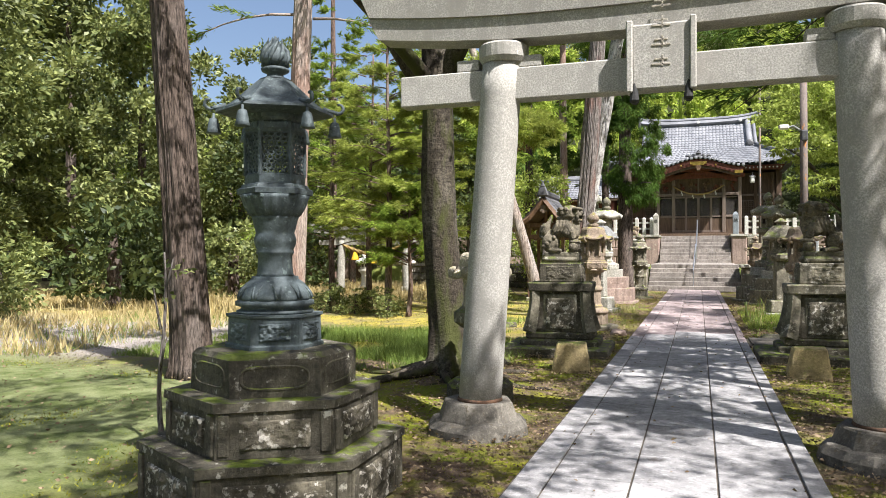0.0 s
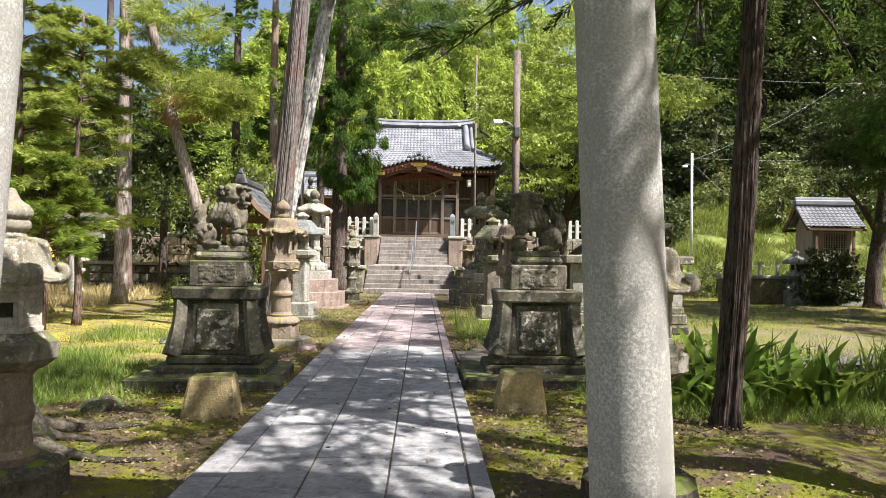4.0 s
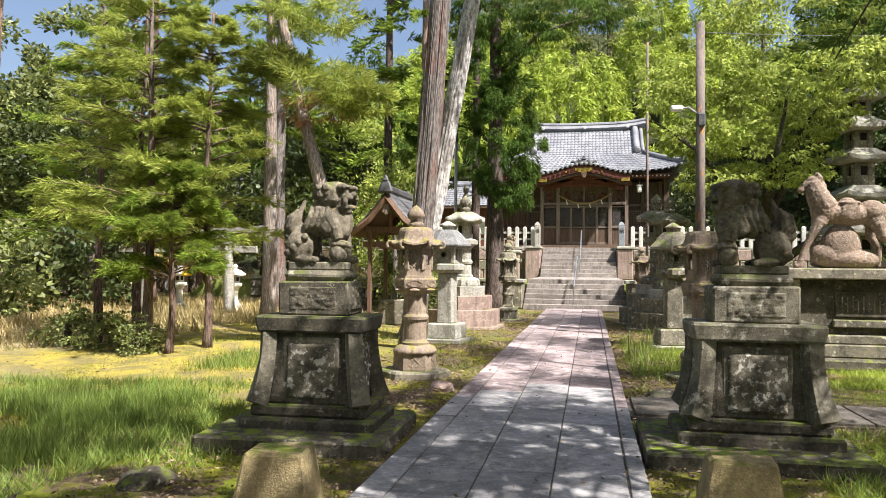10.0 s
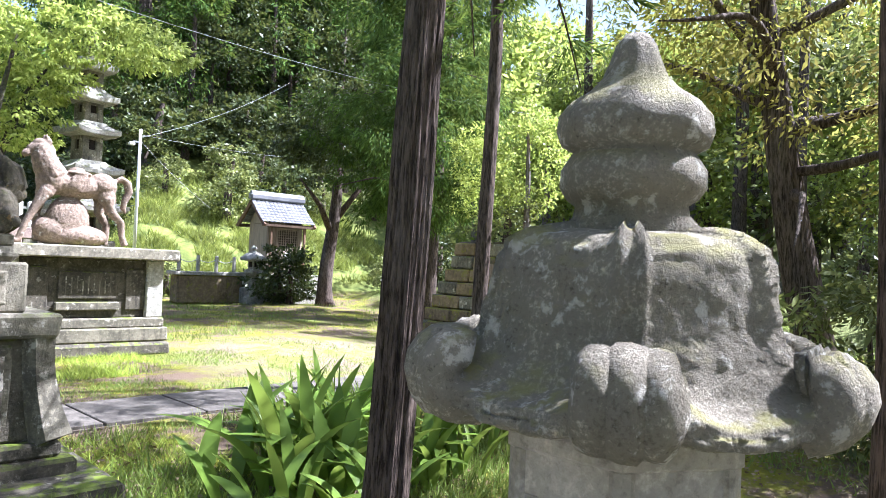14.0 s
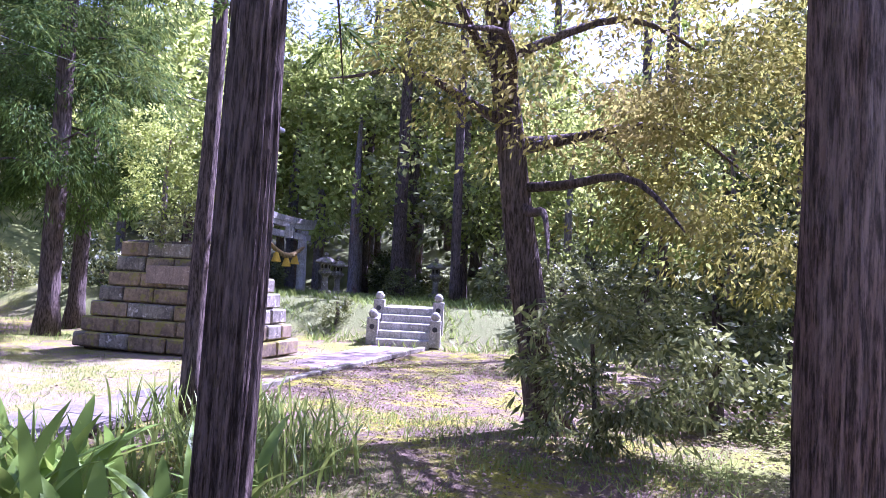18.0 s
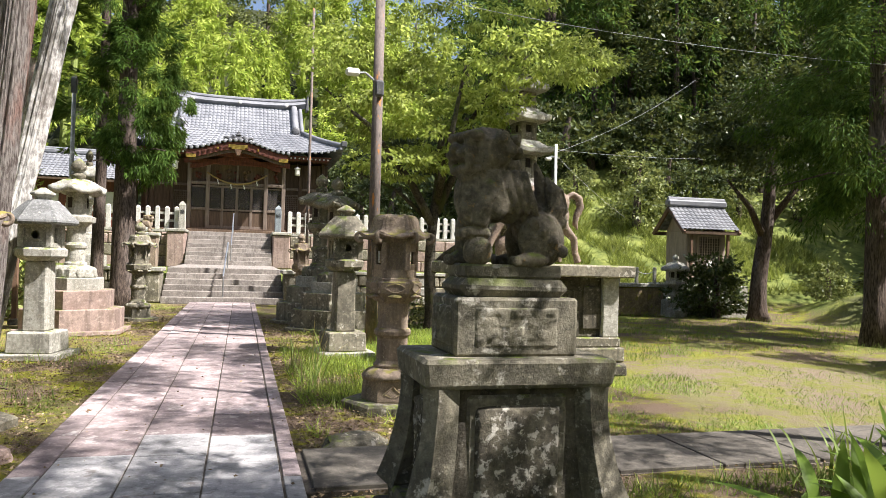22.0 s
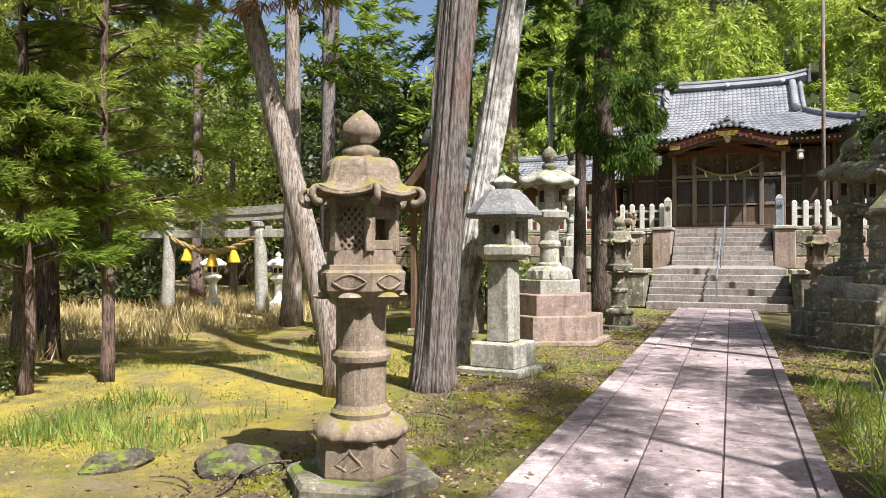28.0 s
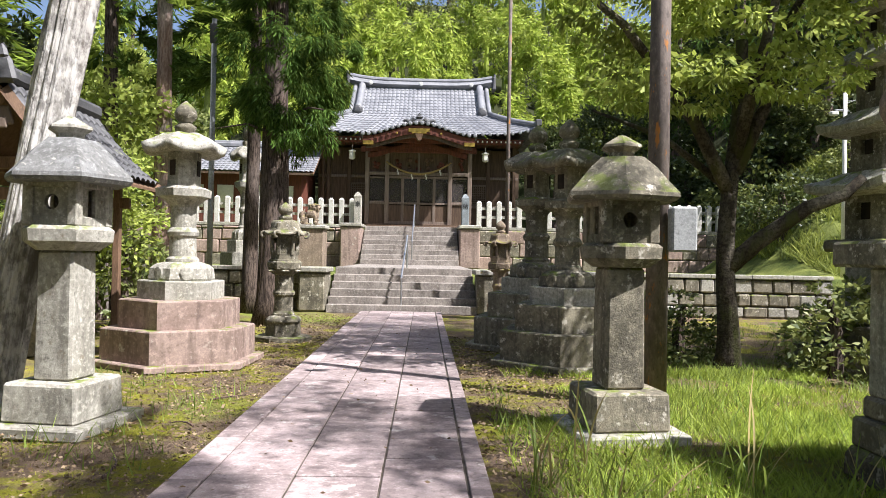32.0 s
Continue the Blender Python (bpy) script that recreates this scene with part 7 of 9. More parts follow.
def lion_pedestal(x, y, rz, label, flip):
    P = thing("statue_pedestal", label, "pedestal", pose(x, y, 0, 0, 0, rz) @ Matrix.Diagonal((0.91 if flip else 0.95, 0.62, 0.965, 1)), "pair of lion pedestals")
    part("footing", MB().box(-0.05, -0.1, -0.06, 1.75, 2.2, 0.17, 0.03), stone_dark, P, "mossy dark footing slab", jitter=0.03)
    part("lower_plinth", MB().box(0, 0, 0.08, 1.30, 1.30, 0.13, 0.025), stone_dark, P, jitter=0.01)
    part("upper_plinth", MB().box(0, 0, 0.21, 1.12, 1.12, 0.10, 0.02), stone_dark, P, jitter=0.01)
    body = part("body", MB().box(0, 0, 0.31, 0.86, 0.86, 0.64, 0.02, top=0.92), stone_dark, P)
    for sx in (-1, 1):
        for sy in (-1, 1):
            pts = [(sx * (0.42 + 0.09 * (1 - t) ** 2), sy * (0.42 + 0.09 * (1 - t) ** 2), 0.31 + 0.64 * t) for t in np.linspace(0, 1, 8)]
            part("splayed_leg", MB().tube(pts, [0.13, 0.12, 0.112, 0.105, 0.1, 0.098, 0.097, 0.1], 4), stone_old, P, "curved corner leg", jitter=0.006)
    for i, a in enumerate((0, 90, 180, 270)):
        M = pose(0, 0, 0, 0, 0, a)
        fr = part("panel_frame", MB().box(0, -0.405, 0.33, 0.56, 0.04, 0.58, 0.02, m=M), stone_old, body)
        part("panel", placed(relief_panel(0.48, 0.50, 0.035, 3.1 * i + x, 9.0, 0.09), M @ pose(0, -0.425, 0.36)), stone_lichen, body, "lichen-covered carved panel", smooth=True)
    part("cap_slab", MB().box(0, 0, 0.95, 1.04, 1.04, 0.15, 0.02, top=1.03), stone_dark if flip else stone_old, P, "thick mossy cap slab", jitter=0.008)
    blk = part("upper_block", MB().box(0, 0, 1.10, 0.70, 0.72, 0.31, 0.015), stone_dark if flip else stone_old, P, jitter=0.006)
    for i, a in enumerate((0, 90, 270)):
        part("block_panel", placed(relief_panel(0.50, 0.22, 0.012, 5.3 * i + x, 13.0, 0.0), pose(0, 0, 0, 0, 0, a) @ pose(0, -0.352, 1.145)), stone_dark if flip else stone_old, blk, "worn leaf carving", smooth=True)
    part("cushion", MB().box(0, 0, 1.41, 0.62, 0.62, 0.10, 0.045), stone_old, P, "rounded moulding", jitter=0.01)
    part("top_slab", MB().box(0, 0, 1.51, 0.56, 0.52, 0.075, 0.012), stone_old, P)
    lumps, limbs, blocks = lion_parts()
    if flip:
        lumps = [(-a, b, c, d, e, f, -g) for a, b, c, d, e, f, g in lumps]
        limbs = [([(-p[0], p[1], p[2]) for p in pts], r) for pts, r in limbs]
        blocks = [(-a, b, c, d, e, f, -g, -h, i) for a, b, c, d, e, f, g, h, i in blocks]
    organic("guardian_lion_statue", lumps, stone_lion, 0.0072, 0.008, pose(x, y, 1.575 * 0.965 - 0.004, 0, 0, rz) @ Matrix.Diagonal((1.0, 1.0, 1.06, 1)),
            "weathered dark stone guardian lion on its pedestal" if flip else "weathered stone guardian lion with a paw on a ball", "statue", limbs, blocks)


stone_lion = surface("lion_stone", (0.235, 0.203, 0.147), (0.105, 0.091, 0.068), (0.33, 0.22, 0.10), 0.63, MOSS, 0.25, scale=5.0, bump=0.8, dist=0.012, streak=0.5)
lion_pedestal(-1.81, 11.30, 2, "splayed dark stone pedestal with lichen and moss", True)
lion_pedestal(1.87, 11.56, 0, "splayed mossy stone pedestal with carved panels", False)


small_l, small_t, small_b = lion_parts()
sp = thing("statue_pedestal", "tan stone pedestal with fluted corners below the terrace", "pedestal", pose(-2.55, 33.3, 0.93))
part("block", MB().box(0, 0, 0, 0.82, 0.74, 1.1, 0.02), stone_tan, sp)
part("cap", MB().box(0, 0, 1.1, 0.94, 0.84, 0.1, 0.02), stone_pale, sp)
organic("guardian_lion_statue", [(-a, b_, c_, d_, e_, f_, -g_) for a, b_, c_, d_, e_, f_, g_ in small_l], stone_tan, 0.014, 0.014, pose(-2.55, 33.3, 2.13) @ Matrix.Diagonal((0.85, 0.85, 0.85, 1)), "small pale brown guardian lion near the steps", "statue", [([(-p[0], p[1], p[2]) for p in pts], r) for pts, r in small_t], [(-a, b_, c_, d_, e_, f_, -g_, -h_, i_) for a, b_, c_, d_, e_, f_, g_, h_, i_ in small_b])


def make_horse():
    P = thing("statue_pedestal", "long grey stone pedestal with an inscribed plaque", "pedestal", pose(4.57, 17.75, 0) @ Matrix.Diagonal((0.955, 1, 1, 1)))
    part("footing", MB().box(0, 0, -0.05, 2.55, 1.52, 0.22, 0.05), stone_dark, P, jitter=0.02)
    part("plinth", MB().box(0, 0, 0.17, 2.46, 1.42, 0.20, 0.02), stone_old, P)
    part("upper_plinth", MB().box(0, 0, 0.37, 2.36, 1.34, 0.14, 0.02), stone_old, P)
    part("body", MB().box(0, 0, 0.51, 2.16, 1.14, 0.84, 0.015), stone_dark, P)
    for sx in (-1, 1):
        for sy in (-1, 1):
            part("corner_pilaster", MB().box(sx * 1.02, sy * 0.52, 0.51, 0.26, 0.26, 0.84, 0.015), stone_pale, P, "pale corner pilaster")
    part("cap_slab", MB().box(0, 0, 1.35, 2.66, 1.6, 0.17, 0.02), stone_old, P)
    pq = part("plaque", MB().box(0.05, -0.585, 0.78, 0.82, 0.03, 0.38, 0.01), stone_dark, P, "dark plaque with worn lettering")
    for i in range(9):
        part("worn_line", MB().box(-0.26 + i * 0.078, -0.603, 0.84 + 0.01 * (i % 3), 0.018, 0.004, 0.25 - 0.02 * (i % 4), 0.001), stone_old, pq)
    part("plaque_ledge", MB().box(0.05, -0.6, 0.62, 0.9, 0.08, 0.12, 0.015), stone_old, P)
    part("relief_panel", MB().box(-0.7, -0.585, 0.62, 0.42, 0.03, 0.6, 0.08), stone_dark, P, "weathered relief panel")
    part("relief_panel", MB().box(0.74, -0.585, 0.62, 0.3, 0.03, 0.6, 0.06), stone_dark, P, "weathered relief panel")
    for y in (-0.3, 0.3):
        part("side_relief", MB().box(-1.09, y, 0.6, 0.03, 0.42, 0.6, 0.05), stone_dark, P, "weathered relief panel")
    k = 1.0
    lumps = [(0.05, 0, 0.90, 0.42, 0.19, 0.19, 4), (-0.27, 0, 0.95, 0.21, 0.185, 0.23, 0), (0.40, 0, 0.93, 0.21, 0.19, 0.205, 0), (-0.04, 0, 0.34, 0.30, 0.17, 0.40, 0), (0.10, 0, 0.14, 0.42, 0.22, 0.18, 0), (-0.22, 0.03, 0.2, 0.26, 0.2, 0.22, 20), (0.06, 0, 1.08, 0.19, 0.20, 0.05, 0),
             (0.06, -0.17, 0.93, 0.15, 0.03, 0.15, 0), (0.05, 0, 1.13, 0.10, 0.12, 0.05, 0), (-0.44, 0, 1.46, 0.10, 0.075, 0.09, 0), (-0.53, 0, 1.40, 0.10, 0.06, 0.065, -45), (-0.61, 0, 1.31, 0.07, 0.052, 0.055, -45), (-0.38, 0.045, 1.56, 0.022, 0.02, 0.055, 0), (-0.38, -0.045, 1.56, 0.022, 0.02, 0.055, 0),
             (0.44, -0.10, 0.78, 0.13, 0.075, 0.19, -20), (0.44, 0.10, 0.78, 0.13, 0.075, 0.19, -20), (-0.34, -0.10, 0.80, 0.10, 0.07, 0.16, 15), (-0.34, 0.10, 0.80, 0.10, 0.07, 0.16, 15)]
    for i in range(11):
        t = i / 10
        lumps.append((-0.20 - 0.16 * t, 0.025 * (i % 3 - 1), 1.12 + 0.42 * t, 0.05, 0.035, 0.055, 0))
    limbs = [([(-0.26, 0, 1.00), (-0.35, 0, 1.16), (-0.41, 0, 1.32), (-0.44, 0, 1.45)], [0.20, 0.18, 0.15, 0.11]),
             ([(-0.36, -0.10, 0.78), (-0.50, -0.11, 0.52), (-0.60, -0.11, 0.30), (-0.68, -0.11, 0.04), (-0.74, -0.11, 0.03)], [0.09, 0.06, 0.045, 0.045, 0.05]),
             ([(-0.34, 0.10, 0.78), (-0.42, 0.11, 0.46), (-0.40, 0.11, 0.04)], [0.085, 0.055, 0.048]),
             ([(0.46, -0.10, 0.74), (0.50, -0.11, 0.55), (0.66, -0.11, 0.38), (0.68, -0.11, 0.18), (0.73, -0.11, 0.03)], [0.10, 0.075, 0.055, 0.045, 0.055]),
             ([(0.44, 0.10, 0.74), (0.42, 0.11, 0.52), (0.54, 0.11, 0.34), (0.52, 0.11, 0.03)], [0.10, 0.07, 0.052, 0.05]),
             ([(0.58, 0, 1.02), (0.68, 0, 1.08), (0.77, 0, 1.02), (0.80, 0, 0.88), (0.74, 0, 0.74), (0.72, 0, 0.62), (0.76, 0, 0.54)], [0.04, 0.055, 0.06, 0.058, 0.05, 0.04, 0.015])]
    organic("horse_statue", lumps, surface("reddish_statue_stone", (0.27, 0.20, 0.15), (0.16, 0.12, 0.09), (0.36, 0.33, 0.28), 0.6, scale=4, bump=0.6, dist=0.01), 0.016, 0.02, pose(4.52, 17.72, 1.52) @ Matrix.Diagonal((1.02, 1.02, 0.96, 1)),
            "reddish weathered stone horse statue on a high pedestal", "statue", limbs)


make_horse()


def pagoda(x, y):
    """Square stacked pagoda: storeys with window gaps onto a shade-dark core, under slab roofs with lifted corners."""
    P = thing("stone_pagoda", "tall grey stone pagoda lantern with stacked roofs", "stone pagoda", pose(x, y, 0, 0, 0, 12))
    part("base", MB().box(0, 0, -0.05, 1.5, 1.5, 0.35, 0.03), stone_old, P, jitter=0.02)
    part("upper_base", MB().box(0, 0, 0.30, 1.15, 1.15, 0.28, 0.03), stone_old, P, jitter=0.015)
    part("shaft", MB().box(0, 0, 0.58, 0.62, 0.62, 0.95, 0.03), stone_pale, P)
    part("shelf", MB().box(0, 0, 1.53, 1.0, 1.0, 0.16, 0.04), stone_old, P)
    z = 1.69
    for eave, half, w in ((2.26, 0.66, 0.62), (3.06, 0.56, 0.54), (3.90, 0.49, 0.46), (4.62, 0.44, 0.42), (5.30, 0.40, 0.38)):
        h = eave - z + 0.05
        b = part("storey", MB().box(0, 0, z, w * 0.74, w * 0.74, h, 0.01), hollow_shade, P, "near-black storey core coloured as a shaded hollow")
        for sx in (-1, 1):
            for sy in (-1, 1):
                part("corner_block", MB().box(sx * w * 0.34, sy * w * 0.34, z, w * 0.32, w * 0.32, h, 0.012), stone_old, b)
        for a in (0, 90, 180, 270):
            M = pose(0, 0, 0, 0, 0, a)
            part("window_sill", MB().box(0, -w * 0.44, z, w * 0.36, w * 0.11, h * 0.42, 0.008, m=M), stone_old, b)
            part("window_head", MB().box(0, -w * 0.44, z + h * 0.78, w * 0.36, w * 0.11, h * 0.22, 0.008, m=M), stone_old, b)
        mb, n = MB(), 32
        for rad, dz, lift in ((half * 0.62, 0.0, 0.0), (half * 0.97, 0.02, 0.5), (half, 0.04, 0.6), (half, 0.12, 0.7), (half * 0.8, 0.18, 0.35), (half * 0.6, 0.26, 0.12), (half * 0.5, 0.32, 0.0)):
            for i in range(n):
                q = 2 * math.pi * i / n
                m_ = max(abs(math.cos(q)), abs(math.sin(q)))
                corner = min(abs(math.cos(q)), abs(math.sin(q))) / m_
                mb.v.append((rad * math.cos(q) / m_, rad * math.sin(q) / m_, eave + dz + 0.16 * lift * half * corner ** 3))
        for j in range(6):
            mb.f += [(j * n + i, j * n + (i + 1) % n, (j + 1) * n + (i + 1) % n, (j + 1) * n + i) for i in range(n)]
        mb.f += [tuple(range(n)), tuple(6 * n + i for i in range(n))]
        part("roof", mb, stone_pale, P, "slab roof with lifted corners", jitter=0.012)
        z = eave + 0.31
    rings = [(0.13, z), (0.15, z + 0.06), (0.09, z + 0.1)]
    for k in range(6):
        rings += [(0.10 - 0.006 * k, z + 0.15 + 0.13 * k), (0.10 - 0.006 * k, z + 0.19 + 0.13 * k), (0.045, z + 0.21 + 0.13 * k)]
    part("finial", MB().lathe(rings + [(0.07, z + 1.0), (0.03, z + 1.08), (0.005, z + 1.16)], 16), stone_old, P, "ringed spire")


pagoda(6.5, 23.0)
for x, y, s, rz, lab in ((-1.36, 9.42, 1.0, 8, "squat tapered ochre stone stub on the moss"), (1.47, 9.88, 1.0, -4, "squat tapered brown stone stub on the moss")):
    structure_stub = thing("stone_stub", lab, "stone", pose(x, y, 0, 0, 0, rz), "pair of stone stubs")
    part("block", MB().box(0, 0, -0.05, 0.50, 0.42, 0.40, 0.02, top=0.76), stone_ochre, structure_stub, jitter=0.02)


def boulder(x, y, sx, sy, sz, mat_, label, seed):
    bm = bmesh.new()
    bmesh.ops.create_icosphere(bm, subdivisions=3, radius=1.0)
    for v in bm.verts:
        q = v.co.copy()
        f = 1 + 0.28 * noise.noise(q * 1.4 + Vector((seed, 0, 0))) + 0.1 * noise.noise(q * 4 + Vector((0, seed, 0)))
        v.co = Vector((q.x * sx * f, q.y * sy * f, q.z * sz * f))
    me = bpy.data.meshes.new("rock")
    bm.to_mesh(me)
    bm.free()
    ob = part("rock", me, mat_, None)
    ob.matrix_basis = pose(x, y, gz(x, y), 0, 0, seed * 40)
    tagged(ob, label, "rock")


for i, (x, y, a, b, c, mt, lab) in enumerate(((-2.75, 14.9, 0.3, 0.2, 0.13, stone_dark, "flat dark rock in the moss"), (-3.5, 14.6, 0.24, 0.15, 0.09, stone_dark, "flat dark rock in the moss"), (-1.22, 13.9, 0.2, 0.14, 0.09, stone_pink, "loose reddish stone beside the paving"),
                                              (2.75, 10.3, 0.22, 0.18, 0.1, stone_old, "rounded stone beside the pedestal"), (1.45, 13.85, 0.3, 0.2, 0.1, stone_old, "flat stone by the side path"), (-2.4, 9.6, 0.2, 0.16, 0.1, stone_dark, "dark stone among roots"),
                                              (2.0, 5.0, 0.16, 0.12, 0.07, stone_old, "small stone by the torii"), (2.3, 8.6, 0.2, 0.15, 0.08, stone_old, "small stone in leaf litter"))):
    boulder(x, y, a, b, c, mt, lab, i + 1.0)


# ---- stone platform of coursed blocks ----
def make_platform():
    P = tagged(new("stone_platform"), "battered platform of mossy tan stone blocks in courses", "platform", kind="structure")
    x0, x1, y0, y1 = 11.9, 13.75, 14.40, 18.1
    rows = 7
    H = 2.0
    hh = H / rows
    part("core", MB().box((x0 + x1) / 2, (y0 + y1) / 2, -0.05, x1 - x0 - 0.3, y1 - y0 - 0.3, H - 0.02, 0.02, top=0.36, topy=0.70), joint_dirt, P)
    rng = random.Random(21)
    for r in range(rows):
        ins = 0.095 * r + (0.0 if r < rows - 1 else -0.06)
        z = r * hh
        for (ax, ay, bx, by) in ((x0 + ins, y1 - ins, x0 + ins, y0 + ins), (x0 + ins, y0 + ins, x1 - ins, y0 + ins), (x1 - ins, y0 + ins, x1 - ins, y1 - ins), (x1 - ins, y1 - ins, x0 + ins, y1 - ins)):
            ln = math.hypot(bx - ax, by - ay)
            ang = math.degrees(math.atan2(by - ay, bx - ax))
            d = 0.0
            while d < ln - 0.05:
                l = min(rng.uniform(0.5, 1.1), ln - d)
                if ln - d - l < 0.3:
                    l = ln - d
                me = MB().box(0, 0.16, 0, l - 0.02, 0.32, hh - 0.018, 0.03).mesh("block", jitter=0.015)
                me.materials.append(stone_mossy if rng.random() < 0.75 else stone_old)
                q = (d + l / 2) / ln
                piece("block", me, P, ax + (bx - ax) * q + rng.uniform(-0.01, 0.01), ay + (by - ay) * q + rng.uniform(-0.01, 0.01), z, ang)
                d += l
    part("plaque", MB().box(x0 + 0.33, 16.3, 1.22, 0.06, 1.0, 0.34, 0.01), stone_tan, P, "blank weathered name plaque")
    part("top_earth", MB().box((x0 + x1) / 2, (y0 + y1) / 2, H - 0.08, 0.7, 2.5, 0.1, 0.02), joint_dirt, P)


def make_small_steps():
    S = tagged(new("small_steps"), "small stone steps between short pale railing posts", "stairs", kind="structure")
    A, B = Vector((16.45, 14.0, 0)), Vector((16.8, 12.55, 0))
    ang = math.degrees(math.atan2(B.y - A.y, B.x - A.x))
    mid = (A + B) / 2
    M = pose(mid.x, mid.y, 0, 0, 0, ang + 90)
    for i in range(5):
        part("step", MB().box(0.15 + i * 0.3 + 0.6, 0, -0.05, 1.6, 1.2, 0.17 * (i + 1) + 0.05, 0.015, m=pose(mid.x, mid.y, 0, 0, 0, ang + 90) @ pose(-0.2, 0, 0)), stone_pale, S)
    for sy in (-1, 1):
        rl = thing("stone_railing", "short pale stone railing with ball-topped posts and black crests", "railing", M)
        for i in range(2):
            p = part("post", MB().box(0.1 + i * 0.95, sy * 0.72, 0.0, 0.26, 0.26, 0.62 + 0.4 * i, 0.015), stone_pale, rl)
            part("ball_cap", MB().lathe([(0.06, 0.62 + 0.4 * i), (0.1, 0.66 + 0.4 * i), (0.11, 0.73 + 0.4 * i), (0.06, 0.8 + 0.4 * i), (0.01, 0.82 + 0.4 * i)], 14, cx=0.1 + i * 0.95, cy=sy * 0.72), stone_pale, p, smooth=True)
            part("crest", MB().lathe([(0, 0), (0.06, 0), (0.06, 0.01), (0, 0.012)], 12, m=pose(0.1 + i * 0.95 - 0.131, sy * 0.72, 0.42 + 0.4 * i, 0, -90)), ink, p, "black round crest")
        part("panel", MB().box(0.58, sy * 0.72, 0.15, 0.72, 0.14, 0.55, 0.02), stone_pale, rl)


# ---- poles and wires ----
def pole(nm, label, x, y, z0, h, r0, r1, mat_, extra=None, lean=(0, 0)):
    P = thing(nm, label, "pole", pose(x, y, z0))
    part("shaft", MB().tube([(0, 0, -0.1), (lean[0], lean[1], h)], [r0, r1], 16), mat_, P, smooth=True)
    if extra:
        extra(P, h)
    return P


def lamp_head(P, h):
    part("lamp_arm", MB().tube([(0, 0, 4.6), (-0.25, -0.1, 4.75), (-0.4, -0.15, 4.72)], [0.02] * 3, 8), pole_grey, P)
    part("lamp_head", MB().box(-0.48, -0.18, 4.66, 0.24, 0.14, 0.12, 0.03), white_paint, P, "grey street lamp head")
    part("meter_box", MB().box(0.18, -0.16, 1.45, 0.24, 0.14, 0.42, 0.02), pole_grey, P, "grey metal box")
    part("cross_arm", MB().box(0, -0.12, 4.35, 0.16, 0.12, 0.28, 0.03), tile_dark, P, "dark strapped box")


pole("utility_pole", "tall weathered utility pole with orange rust stains", 2.74, 20.5, 0, 6.5, 0.105, 0.085, pole_rust, lamp_head)
pole("flagpole", "slim brown steel flagpole beside the steps", 2.45, 30.6, 0, 9.2, 0.05, 0.038, pole_rust)
pole("lamp_post", "thin grey lamp post behind the lanterns", -3.72, 28.2, 0, 6.0, 0.06, 0.05, pole_grey, lambda P, h: part("cap_box", MB().box(0, 0, h - 0.5, 0.14, 0.14, 0.4, 0.02), tile_dark, P))


def wire_brackets(P, h):
    part("insulator_arm", MB().box(-0.1, 0, h - 0.5, 0.35, 0.05, 0.05, 0.006), steel, P)
    part("lamp_head", MB().box(-0.3, 0, h - 0.62, 0.22, 0.14, 0.12, 0.03), white_paint, P)


pole("wire_pole", "slender white steel pole carrying thin wires", 11.6, 32.6, gz(11.6, 32.6), 5.9 - gz(11.6, 32.6), 0.06, 0.05, white_paint, wire_brackets)
pole("lamp_post", "grey steel lamp post near the wooded slope", 19.4, 18.6, gz(19.4, 18.6), 5.2, 0.07, 0.06, pole_grey, lambda P, h: part("lamp_head", MB().box(0.35, 0, h - 0.35, 0.5, 0.2, 0.12, 0.03), pole_grey, P))
for a, b, sag in (((11.6, 32.6, 5.7), (27, 31, 6.8), 0.5), ((11.6, 32.6, 5.6), (22.5, 40, 11.0), 0.3), ((11.6, 32.6, 5.5), (13.6, 31, 3.2), 0.1), ((2.74, 20.5, 6.3), (19.4, 18.6, 6.0), 0.5)):
    A, B = Vector(a), Vector(b)
    w = part("overhead_wire", MB().tube([A.lerp(B, t) - Vector((0, 0, sag * 4 * t * (1 - t))) for t in np.linspace(0, 1, 17)], [0.006] * 17, 5), pole_grey, None)
    tagged(w, "thin overhead wire strung between poles", "wire")


def make_far_stair():
    S = tagged(new("mossy_stairway"), "mossy stone stairway climbing to the storehouse", "stairs", kind="structure")
    for i in range(9):
        part("step", MB().box(-14.2 - 0.25 * i, 34.0 + 0.33 * i, -0.05, 2.2, 0.5, 0.17 * (i + 1) + 0.05, 0.02, m=None), stone_old, S)


# ---- trees ----
def trunk_line(base, lean, h, bend=0.0, seed=0, n=14):
    """Points of a trunk from its base, leaning by (x, y) per metre."""
    out = []
    for i in range(n):
        t = i / (n - 1)
        z = h * t ** 1.3
        wob = bend * math.sin(2.3 * t * math.pi + seed)
        out.append(Vector((base[0] + lean[0] * z + wob, base[1] + lean[1] * z + 0.6 * wob * math.cos(seed), base[2] + z - 0.08 * (i == 0))))
    return out


